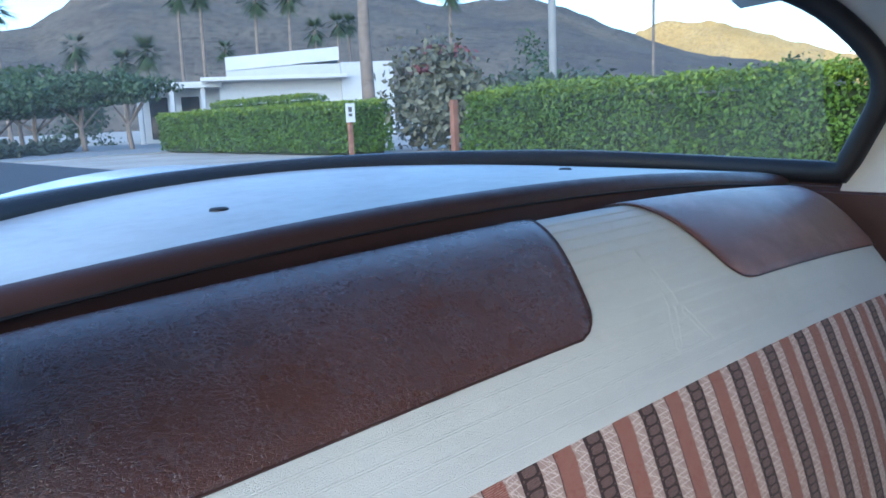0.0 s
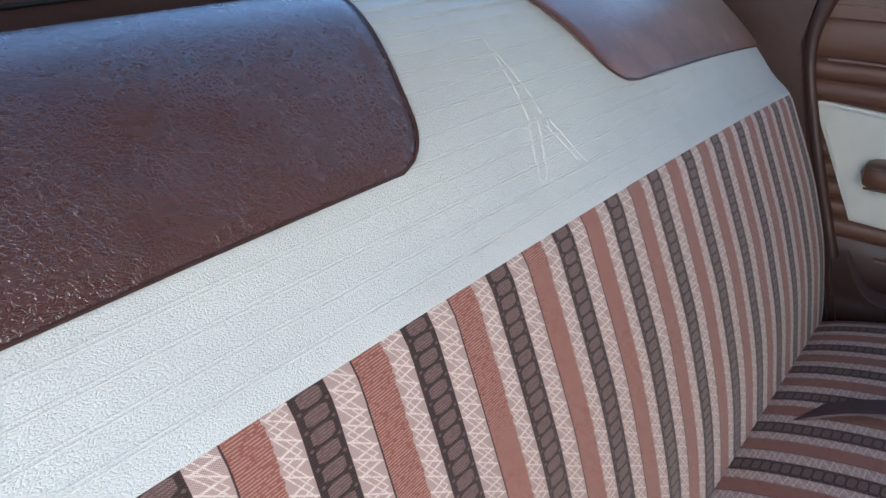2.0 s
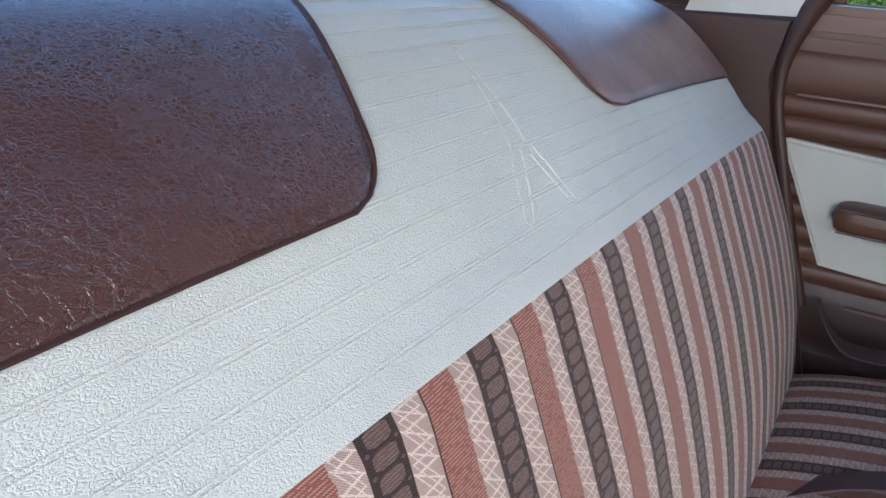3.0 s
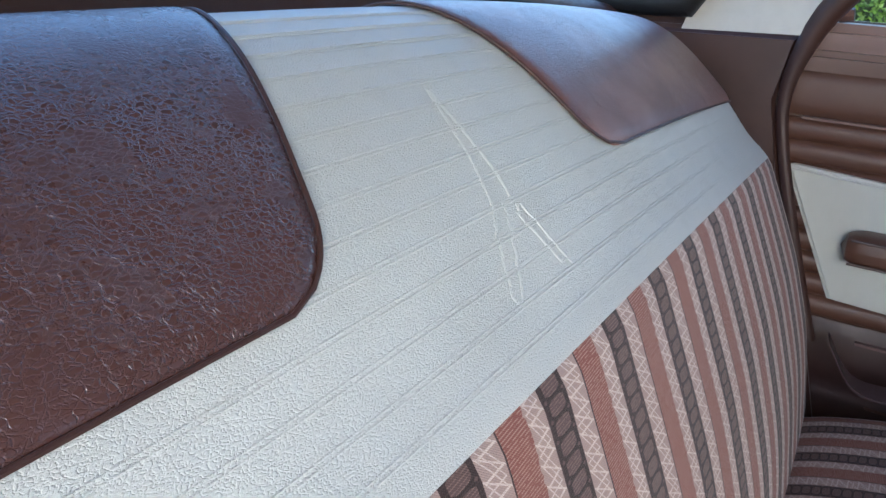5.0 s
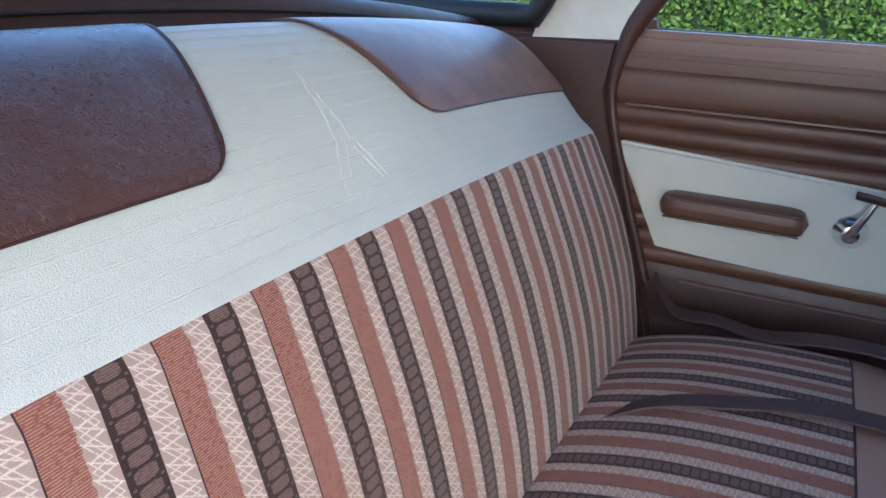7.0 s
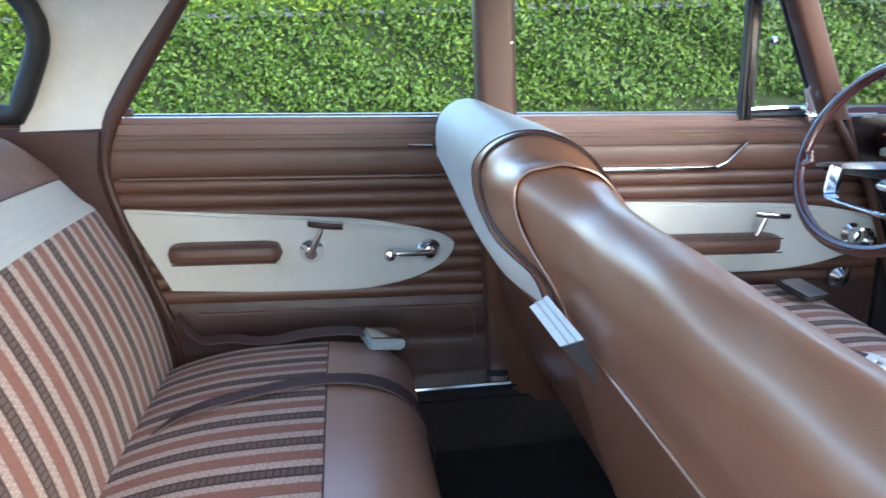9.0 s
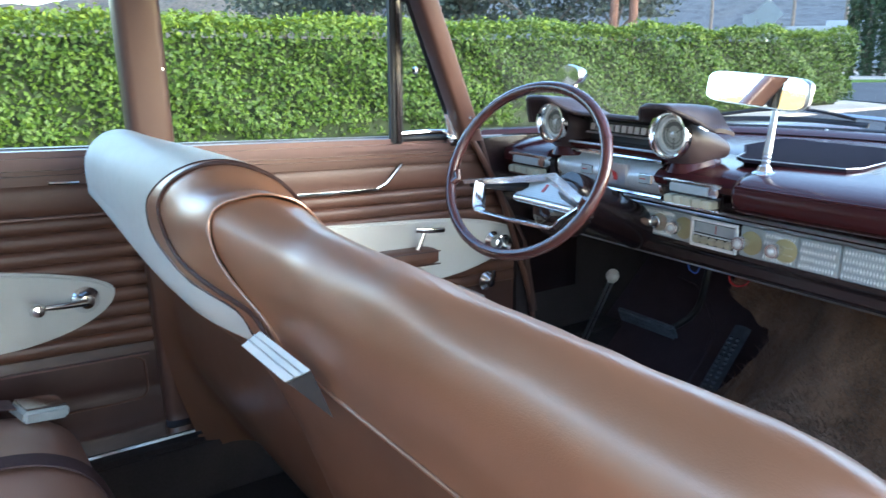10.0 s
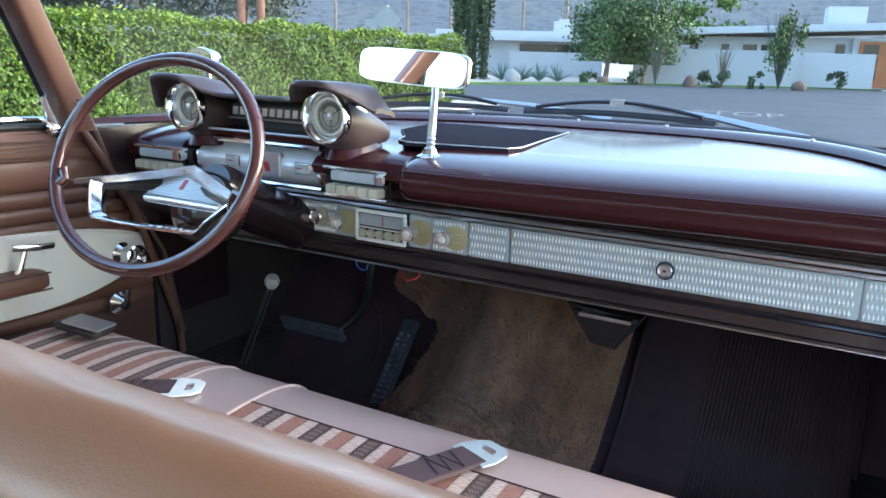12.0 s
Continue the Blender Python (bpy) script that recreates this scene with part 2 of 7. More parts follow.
M["carpet"] = n.set(color=n.mix(n.ramp(strand, 0.3, 0.7, 0.35, 0.0), fur_color, rgb(0.06, 0.04, 0.03)), rough=0.9, sheen=0.3, spec=0.2, normal=n.bump(n.math("ADD", tuft, n.math("MULTIPLY", strand, 0.3)), 1.0, 0.012))
M["carpet_dark"] = plain("dark carpet", (0.018, 0.013, 0.013), 0.95, 0, 0.3, 14, 0.8)
M["mat_rib"] = plain("paler mat ribs", (0.055, 0.042, 0.044), 0.45, 0, 0.25, 20, 0.1)
M["mat"] = plain("dark rubber mat", (0.042, 0.027, 0.034), 0.6, 0, 0.2, 14, 0.2)
M["belt"] = plain("maroon belt webbing", (0.07, 0.042, 0.046), 0.6, 0, 0.15, 40, 0.5)
M["concrete_grey"] = plain("pale grey plastic", (0.42, 0.41, 0.38), 0.5)
M["bright_chrome"] = plain("bright satin chrome", (0.88, 0.89, 0.90), 0.2, 0.85, 0.04, 60, 0.03)
M["cream_disc"] = plain("yellowed cream plastic", (0.42, 0.38, 0.20), 0.35)
M["dark_metal"] = plain("dark anodised metal", (0.06, 0.06, 0.06), 0.35, 0.6)
M["grille"] = plain("dark plum speaker cloth", (0.020, 0.017, 0.028), 0.85, 0, 0.15, 40, 0.3, 0.0, 0.15)
M["red"] = plain("red enamel", (0.4, 0.02, 0.02), 0.3)


# ---- building helpers ----
def bm_of(verts, faces, uv=None):
    bm = bmesh.new()
    vs = [bm.verts.new(p) for p in verts]
    layer = bm.loops.layers.uv.new("UVMap") if uv else None
    for f in faces:
        try:
            face = bm.faces.new([vs[i] for i in f])
        except ValueError:
            continue
        if uv:
            for loop, i in zip(face.loops, f):
                loop[layer].uv = uv[i]
    return bm


def sheet(f, nu, nv, uv=None, close_u=False):
    """A surface f(s, t), s and t from 0 to 1; uv(s, t) in metres."""
    cols = nu if close_u else nu + 1
    verts = [f(i / nu, j / nv) for j in range(nv + 1) for i in range(cols)]
    faces = [(j * cols + i, j * cols + (i + 1) % cols, (j + 1) * cols + (i + 1) % cols, (j + 1) * cols + i) for j in range(nv) for i in range(nu)]
    return bm_of(verts, faces, [uv(i / nu, j / nv) for j in range(nv + 1) for i in range(cols)] if uv else None)


def box(x0, x1, y0, y1, z0, z1, bevel=0.0, seg=2, warp=None):
    bm = bmesh.new()
    bmesh.ops.create_cube(bm, size=1.0)
    for v in bm.verts:
        v.co = ((x0 + x1) / 2 + v.co.x * (x1 - x0), (y0 + y1) / 2 + v.co.y * (y1 - y0), (z0 + z1) / 2 + v.co.z * (z1 - z0))
    if bevel:
        bmesh.ops.bevel(bm, geom=bm.edges[:], offset=bevel, segments=seg, affect="EDGES", clamp_overlap=True)
    if warp:
        for v in bm.verts:
            v.co = warp(v.co)
    return bm


def slab(poly, axis, a, b, bevel=0.0, seg=2):
    """A flat outline in the two axes other than axis, thick from a to b."""
    def at(p, w):
        return {"x": (w, p[0], p[1]), "y": (p[0], w, p[1]), "z": (p[0], p[1], w)}[axis]
    n = len(poly)
    bm = bm_of([at(p, a) for p in poly] + [at(p, b) for p in poly], [tuple(range(n)), tuple(range(2 * n - 1, n - 1, -1))] + [(i, (i + 1) % n, n + (i + 1) % n, n + i) for i in range(n)])
    bmesh.ops.recalc_face_normals(bm, faces=bm.faces[:])
    if bevel:
        rim = [e for e in bm.edges if len(e.link_faces) == 2 and any(len(f.verts) == n and n != 4 or abs(f.normal["xyz".index(axis)]) > 0.9 for f in e.link_faces)]
        bmesh.ops.bevel(bm, geom=rim, offset=bevel, segments=seg, affect="EDGES", clamp_overlap=True)
    return bm


def tube(points, r, n=8, closed=False, flat=1.0):
    pts = [Vector(p) for p in points]
    rings, verts = len(pts), []
    side = None
    for i, p in enumerate(pts):
        a = pts[i - 1] if i or closed else pts[i]
        b = pts[(i + 1) % rings] if i + 1 < rings or closed else pts[i]
        d = (b - a).normalized()
        if side is None:
            side = d.orthogonal().normalized()
        side = (side - d * side.dot(d)).normalized()
        up = d.cross(side)
        rad = r(i / max(1, rings - 1)) if callable(r) else r
        verts += [p + rad * (math.cos(2 * math.pi * k / n) * side + flat * math.sin(2 * math.pi * k / n) * up) for k in range(n)]
    last = rings if closed else rings - 1
    faces = [(i * n + k, i * n + (k + 1) % n, ((i + 1) % rings) * n + (k + 1) % n, ((i + 1) % rings) * n + k) for i in range(last) for k in range(n)]
    if not closed:
        faces += [tuple(range(n - 1, -1, -1)), tuple((rings - 1) * n + k for k in range(n))]
    return bm_of(verts, faces)


def lathe(profile, n=24, m=None, caps=True):
    """A turned shape about z from (radius, height) pairs, set by the pose m."""
    m = m or Matrix.Identity(4)
    verts = [m @ Vector((r * math.cos(2 * math.pi * k / n), r * math.sin(2 * math.pi * k / n), h)) for r, h in profile for k in range(n)]
    faces = [(i * n + k, i * n + (k + 1) % n, (i + 1) * n + (k + 1) % n, (i + 1) * n + k) for i in range(len(profile) - 1) for k in range(n)]
    if caps:
        faces += [tuple(range(n - 1, -1, -1)), tuple((len(profile) - 1) * n + k for k in range(n))]
    return bm_of(verts, faces)


def spline(points, n):
    """A smooth line through the points, as n + 1 places evenly spread."""
    pts = [Vector(p) for p in points]
    dense = []
    for i in range(len(pts) - 1):
        p0, p1, p2, p3 = pts[max(i - 1, 0)], pts[i], pts[i + 1], pts[min(i + 2, len(pts) - 1)]
        for k in range(12):
            t = k / 12
            dense.append(0.5 * (2 * p1 + (p2 - p0) * t + (2 * p0 - 5 * p1 + 4 * p2 - p3) * t * t + (3 * p1 - p0 - 3 * p2 + p3) * t**3))
    dense.append(pts[-1])
    lengths = np.concatenate([[0], np.cumsum([(b - a).length for a, b in zip(dense, dense[1:])])])
    cols = np.array([tuple(p) for p in dense])
    at = np.linspace(0, lengths[-1], n + 1)
    return [Vector([float(np.interp(a, lengths, cols[:, c])) for c in range(cols.shape[1])]) for a in at]


def joined(*meshes):
    out = bmesh.new()
    for bm in meshes:
        me = bpy.data.meshes.new("tmp")
        bm.to_mesh(me)
        bm.free()
        out.from_mesh(me)
        bpy.data.meshes.remove(me)
    return out


def part(name, bm, material, parent=None, label="", smooth=True, turn=True):
    if turn:
        bmesh.ops.recalc_face_normals(bm, faces=bm.faces[:])
    me = bpy.data.meshes.new(name)
    bm.to_mesh(me)
    bm.free()
    me.materials.append(M[material] if isinstance(material, str) else material)
    if smooth:
        me.shade_smooth()
        me.set_sharp_from_angle(angle=radians(38))
    ob = new(name, me)
    if parent:
        ob.parent = parent
        ob.matrix_parent_inverse = Matrix.Translation(-parent.location)
    return tagged(ob, label)


def thing(name, place, label, category, group="", kind=""):
    ob = new(name)
    ob.location = place
    ob.empty_display_size = 0.05
    return tagged(ob, label, category, group, kind)


def solo(name, bm, material, label, category, group="", kind="", smooth=True, turn=True):
    return tagged(part(name, bm, material, None, "", smooth, turn), label, category, group, kind)


def ease(a, b, x):
    t = min(1.0, max(0.0, (x - a) / (b - a)))
    return t * t * (3 - 2 * t)


def mixed(a, b, t):
    return a + (b - a) * t


# ---- rear bench ----
REAR = spline([(-0.215, 0.36), (-0.203, 0.50), (-0.210, 0.58), (-0.222, 0.65), (-0.243, 0.73), (-0.258, 0.775), (-0.284, 0.843), (-0.298, 0.874), (-0.327, 0.903), (-0.36, 0.943), (-0.41, 0.991), (-0.45, 1.017), (-0.49, 1.028), (-0.525, 1.018), (-0.545, 0.985), (-0.55, 0.90)], 240)
REAR_LEN = sum((b - a).length for a, b in zip(REAR, REAR[1:]))


def rear_v(y, z):
    return min(range(241), key=lambda i: (REAR[i] - Vector((y, z))).length) / 240


V_SEAM, V_PAD = rear_v(-0.298, 0.874), rear_v(-0.36, 0.943)


def rear_back(x, v, lift=0.0):
    """A place on the seat back's skin: x across the car, v up and over it."""
    def skin(x, v):
        f = max(0.0, min(240.0, v * 240))
        i = min(239, int(f))
        y, z = REAR[i].lerp(REAR[i + 1], f - i)
        e = (x / 0.70) ** 2 * (0.6 if x > 0 else 1.0)
        high = min(1.0, max(0.0, (z - 0.45) / 0.45))
        r = max(0.0, (abs(x) - 0.60) / 0.10)
        r = 0.055 * (1 - math.sqrt(max(0.0, 1 - min(1.0, r) ** 2)))
        narrow = 1 + 0.03 * min(1.0, max(0.0, (0.86 - z) / 0.2)) - 0.10 * max(0.0, (0.50 - z) / 0.2)
        return Vector((x * narrow, y - 0.018 * e - r, z - 0.034 * e * high - 0.35 * r * high))
    p = skin(x, v)
    if lift:
        n = (skin(x + 0.002, v) - skin(x - 0.002, v)).cross(skin(x, v + 0.003) - skin(x, v - 0.003)).normalized()
        p = p - n * lift
    return p


rear_seat_back = thing("rear_bench", (0, -0.3, 0.4), "rear bench back in striped cloth, white vinyl and brown vinyl pads", "car seat")
part("cloth_panel", sheet(lambda s, t: rear_back(mixed(-0.70, 0.70, s), t * V_SEAM), 90, 50, lambda s, t: (mixed(-0.70, 0.70, s) + 0.0247, t * V_SEAM * REAR_LEN)), "cloth", rear_seat_back, "striped woven cloth backrest panel")
part("white_band", sheet(lambda s, t: rear_back(mixed(-0.70, 0.70, s), mixed(V_SEAM, 1, t)), 90, 60), "white", rear_seat_back, "off-white ribbed vinyl band with embossed emblem")


def pad_edge(v, side=1):
    """How far the pad's inner edge lies from the middle: narrow at the ridge, rounded at its lower corner."""
    d = (v - V_PAD) * REAR_LEN
    inner = mixed(0.153 if side > 0 else 0.142, 0.077, min(1.0, d / 0.20))
    r = 0.03
    return inner + (r - math.sqrt(max(0.0, r * r - (r - d) ** 2)) if d < r else 0.0)


def pad_drop(x):
    """The pad's lower edge sinks towards the door."""
    return ((0.0095 + 0.003 * ease(0.15, 0.55, x)) if x > 0 else 0.007) / REAR_LEN


for side, what in ((1, "brown vinyl shoulder pad"), (-1, "worn brown vinyl shoulder pad")):
    def pad(s, t):
        v = mixed(V_PAD, 0.97, t)
        x = side * mixed(pad_edge(v, side), 0.703, s)
        edge = min(1.0, (v - V_PAD) * REAR_LEN / 0.010, (abs(x) - pad_edge(v, side)) / 0.010)
        return rear_back(x, v - pad_drop(x) * (1 - t) ** 3, 0.001 + 0.003 * math.sqrt(max(0.0, edge)))
    ts = [0, 0.004, 0.01, 0.02, 0.035, 0.06] + [0.06 + 0.94 * k / 40 for k in range(1, 41)]
    ss = [0, 0.006, 0.015, 0.03] + [0.03 + 0.97 * k / 40 for k in range(1, 41)]
    pad_mesh = sheet(lambda s, t: pad(ss[round(s * 43)], ts[round(t * 45)]), 43, 45)
    shoulder = part("shoulder_pad", pad_mesh, "pad" if side > 0 else "pad_worn", rear_seat_back, what)
    line = [rear_back(side * pad_edge(mixed(V_PAD, 0.97, k / 60), side), mixed(V_PAD, 0.97, k / 60) - pad_drop(side * 0.15) * (1 - k / 60) ** 3, 0.0025) for k in range(60, -1, -1) if k != 0]
    line += [rear_back(side * mixed(0.18, 0.703, k / 30), V_PAD - pad_drop(side * mixed(0.18, 0.703, k / 30)), 0.0025) for k in range(31)]
    part("piping", tube(line, 0.0012, 6), "panel_dark", shoulder, "dark piping")

# cushion
CUSH = spline([(-0.24, 0.50), (-0.18, 0.525), (-0.08, 0.545), (0.05, 0.55), (0.14, 0.545), (0.21, 0.525), (0.255, 0.485), (0.268, 0.42), (0.262, 0.34)], 120)
CUSH_LEN = sum((b - a).length for a, b in zip(CUSH, CUSH[1:]))


def cushion(x, v):
    f = v * 120
    i = min(119, int(f))
    y, z = CUSH[i].lerp(CUSH[i + 1], f - i)
    r = max(0.0, (abs(x) - 0.58) / 0.10)
    crown_up = 0.045 * (1 - (x / 0.68) ** 2) * min(1.0, max(0.0, (z - 0.36) / 0.15))
    return Vector((x, y - 0.02 * max(0, r) ** 2, z + crown_up - 0.05 * (1 - math.sqrt(max(0.0, 1 - min(1.0, r) ** 2)))))


V_VIN = min(range(121), key=lambda i: abs(CUSH[i].x - 0.10) + (0 if CUSH[i].y > 0.5 else 9)) / 120
rear_cushion = thing("rear_seat_cushion", (0, 0, 0.3), "rear bench cushion in striped cloth with smooth vinyl front", "car seat")
part("cloth_top", sheet(lambda s, t: cushion(mixed(-0.68, 0.68, s), t * V_VIN), 70, 20, lambda s, t: (mixed(-0.68, 0.68, s) + 0.010, t * V_VIN * CUSH_LEN)), "cloth", rear_cushion, "striped woven cloth")
part("vinyl_front", sheet(lambda s, t: cushion(mixed(-0.68, 0.68, s), mixed(V_VIN, 1, t)), 70, 24), "cushion_vinyl", rear_cushion, "smooth mauve brown vinyl front")
part("seam", tube([cushion(mixed(-0.67, 0.67, k / 60), V_VIN) for k in range(61)], 0.0015, 6), "panel_dark", rear_cushion)

# parcel shelf behind the bench
def shelf(s, t):
    x = mixed(-0.72, 0.72, s)
    back = -1.19 + 0.10 * (x / 0.5) ** 2 + 0.42 * max(0.0, (abs(x) - 0.5) / 0.22) ** 2
    y = mixed(-0.575, back, t)
    return Vector((x, y, 1.060 + 0.010 * x - 0.075 * x * x + 0.004 * t))


parcel_shelf = thing("parcel_shelf", (0, -0.6, 0.95), "pale vinyl parcel shelf with rolled brown front edge", "shelf")
part("shelf_top", sheet(shelf, 40, 20), "shelf", parcel_shelf, "pale vinyl top")
part("front_roll", sheet(lambda s, t: shelf(s, 0) + Vector((0, 0.024 * math.sin(t * math.pi / 2), -0.020 * (1 - math.cos(t * math.pi / 2)))), 40, 8), "panel_dark", parcel_shelf, "rolled brown vinyl edge")
part("front_board", sheet(lambda s, t: shelf(s, 0) + Vector((0, 0.018 + 0.002 * t, -0.019 - 0.13 * t)), 40, 2), "panel_dark", parcel_shelf, "dark brown board")
part("board_seam", tube([shelf(k / 40, 0) + Vector((0, 0.024, -0.021)) for k in range(41)], 0.0018, 6), "rubber", parcel_shelf, "dark seam")
for x, y in ((0.35, -0.745), (-0.31, -0.765)):
    z = 1.062 + 0.010 * x - 0.075 * x * x
    part("grommet", lathe([(0.0, 0.0022), (0.009, 0.0022), (0.011, 0.001), (0.012, -0.002)], 20, pose(x, y, z)), "rubber", parcel_shelf, "dark rubber grommet")

# ---- front bench back ----
P_LOW = [(0.60, 0.36), (0.52, 0.52), (0.425, 0.66), (0.376, 0.86), (0.364, 0.925), (0.369, 0.967), (0.386, 0.990), (0.406, 0.994), (0.433, 0.979), (0.458, 0.93), (0.48, 0.80), (0.51, 0.62), (0.53, 0.50)]
P_TALL = [(0.60, 0.36), (0.48, 0.58), (0.44, 0.795), (0.342, 0.862), (0.330, 0.925), (0.332, 0.99), (0.358, 1.028), (0.400, 1.037), (0.440, 1.015), (0.470, 0.95), (0.492, 0.81), (0.525, 0.62), (0.53, 0.50)]


def front_back(x, v, lift=0.0):
    """v counts the profile's corners: 0 at the rear foot, 7 on the ridge, 12 at the front foot."""
    def skin(x, v):
        w = 1 - ease(-0.08, 0.16, x)
        def on(line):
            i = min(11, int(v))
            p = [Vector(line[max(0, min(12, i + k))]) for k in (-1, 0, 1, 2)]
            t = v - i
            return 0.5 * (2 * p[1] + (p[2] - p[0]) * t + (2 * p[0] - 5 * p[1] + 4 * p[2] - p[3]) * t * t + (3 * p[1] - p[0] - 3 * p[2] + p[3]) * t**3)
        y, z = on(P_LOW).lerp(on(P_TALL), w)
        z += 0.055 * ease(0.15, 0.75, -x) * max(0.0, 1 - abs(v - 3) / 1.3) - 0.010 * ease(0.1, 0.6, -x) * ease(4.0, 6.0, v)
        r = max(0.0, (abs(x) - 0.62) / 0.085)
        r = 0.07 * (1 - math.sqrt(max(0.0, 1 - min(1.0, r) ** 2)))
        return Vector((x, y + (0.42 - y) * r / 0.09, z - 0.5 * r))
    p = skin(x, v)
    if lift:
        n = (skin(x + 0.002, v) - skin(x - 0.002, v)).cross(skin(x, v + 0.02) - skin(x, v - 0.02)).normalized()
        p = p + lift * n * (1 if n.dot(Vector((0, p.y - 0.42, p.z - 0.8))) > 0 else -1)
    return p


RIM_V = [3, 3.4, 3.6, 3.7, 3.85, 4.15, 4.7, 5.3, 6, 7, 8, 9, 10]


def rim_x(v):
    """The dark piping round the hollow in the raised cap."""
    return float(np.mean([np.interp(v + d, RIM_V, [0.105, 0.090, 0.075, 0.045, -0.020, -0.105, -0.15, -0.128, -0.085, -0.035, 0.0, 0.06, 0.09]) for d in (-0.15, -0.05, 0.05, 0.15)]))


def white_x(v):
    """Where the white vinyl ends, short of the piping."""
    return float(np.mean([np.interp(v + d, RIM_V, [0.07, 0.06, 0.03, -0.04, -0.14, -0.20, -0.21, -0.165, -0.118, -0.062, -0.025, 0.035, 0.065]) for d in (-0.12, -0.04, 0.04, 0.12)]))


def seam_x(v):
    return float(np.mean([np.interp(v + d, [3, 3.5, 3.9, 4.4, 5.0, 5.5, 6, 7, 8, 9, 10], [0.125, 0.105, 0.065, 0.020, 0.002, 0.010, 0.032, 0.050, 0.055, 0.10, 0.13]) for d in (-0.2, -0.1, 0.0, 0.1, 0.2)]))


front_seat_back = thing("front_bench", (0, 0.42, 0.3), "copper brown front bench back with raised white-capped driver side", "car seat")
part("rear_panel", sheet(lambda s, t: front_back(mixed(-0.70, 0.70, s), 3 * t), 60, 24), "seat_back", front_seat_back, "brown vinyl rear panel")
part("white_cap", sheet(lambda s, t: front_back(mixed(-0.70, white_x(3 + 7 * t), s), 3 + 7 * t), 50, 90), "white", front_seat_back, "off-white vinyl cap")
part("edge_band", sheet(lambda s, t: front_back(mixed(white_x(3 + 7 * t), rim_x(3 + 7 * t), s), 3 + 7 * t), 8, 90), "copper", front_seat_back, "brown vinyl edge band")
part("hollow", sheet(lambda s, t: front_back(mixed(rim_x(3 + 7 * t), seam_x(3 + 7 * t), s), 3 + 7 * t, 0.0004 * math.sin(60 * t) * s - 0.011 * math.sin(math.pi * s) ** 2 * ease(4.0, 6.0, 3 + 7 * t)), 20, 90), "copper", front_seat_back, "gathered copper brown vinyl")
part("band_stitch", tube([front_back(white_x(3 + 7 * k / 90), 3 + 7 * k / 90, 0.0) for k in range(91)], 0.0014, 6), "panel_dark", front_seat_back)


def roll_lift(x, v):
    """The padded roll swells from its seam and puckers along the ridge."""
    dip = 0.002 * math.exp(-max(0.0, x - seam_x(v)) / 0.035) * ease(3.0, 4.5, v)
    pucker = 0.0022 * noise.noise(Vector((x * 9, v * 0.8, 1.0))) + 0.0007 * noise.noise(Vector((x * 34 + v * 2, v * 1.6, 5.0))) * ease(5.5, 7.0, v)
    return -dip + pucker * ease(3.2, 4.5, v)


part("top_roll", sheet(lambda s, t: front_back(mixed(seam_x(3 + 7 * t), 0.70, s), 3 + 7 * t, roll_lift(mixed(seam_x(3 + 7 * t), 0.70, s), 3 + 7 * t)), 130, 70), "copper", front_seat_back, "smooth copper brown vinyl roll")
part("front_panel", sheet(lambda s, t: front_back(mixed(-0.70, 0.70, s), 10 + 2 * t), 60, 14), "panel", front_seat_back)
part("rim_piping", tube([front_back(rim_x(3 + 7 * k / 90), 3 + 7 * k / 90, 0.001) for k in range(91)], 0.003, 8), "panel_dark", front_seat_back)
part("seam_piping", tube([front_back(seam_x(3 + 7 * k / 60), 3 + 7 * k / 60, 0.0005) for k in range(61)], 0.0016, 6), "copper", front_seat_back)
part("rear_seam", tube([front_back(mixed(0.10, 0.69, k / 40), 3, 0.001) for k in range(41)], 0.002, 6), "copper", front_seat_back)

front_cushion = thing("front_seat_cushion", (0, 0.8, 0.3), "front bench cushion with smooth vinyl edge and striped cloth", "car seat")
FC = spline([(0.50, 0.56), (0.70, 0.585), (0.90, 0.60), (1.02, 0.606), (1.09, 0.602), (1.14, 0.582), (1.165, 0.545), (1.172, 0.46), (1.16, 0.30)], 100)
FC_LEN = sum((b - a).length for a, b in zip(FC, FC[1:]))


def fcush(x, v, lift=0.0):
    f = v * 100
    i = min(99, int(f))
    y, z = FC[i].lerp(FC[i + 1], f - i)
    r = max(0.0, (abs(x) - 0.60) / 0.10)
    return Vector((x, y - 0.03 * r * r, z - 0.06 * (1 - math.sqrt(max(0.0, 1 - min(1.0, r) ** 2))) + lift))


V_FC = min(range(101), key=lambda i: abs(FC[i].x - 1.028) + (9 if FC[i].y < 0.55 else 0)) / 100
V_FD = min(range(101), key=lambda i: abs(FC[i].y - 0.55) + (9 if FC[i].x < 1.0 else 0)) / 100
part("cloth_top", sheet(lambda s, t: fcush(mixed(-0.11, 0.70, s), V_FC * t), 50, 24, lambda s, t: (mixed(-0.11, 0.70, s) + 0.065, t * V_FC * FC_LEN)), "cloth", front_cushion, "striped woven cloth")
part("vinyl_front", sheet(lambda s, t: fcush(mixed(-0.11, 0.70, s), mixed(V_FC, 1, t)), 50, 24), "mauve", front_cushion, "smooth mauve brown vinyl")
part("divider", sheet(lambda s, t: fcush(mixed(-0.25, -0.11, s), t), 10, 50), "mauve", front_cushion, "smooth mauve brown vinyl divider")
part("driver_cloth", sheet(lambda s, t: fcush(mixed(-0.70, -0.25, s), V_FD * t), 30, 30, lambda s, t: (mixed(-0.70, -0.25, s), t * V_FD * FC_LEN)), "cloth", front_cushion, "striped woven cloth")
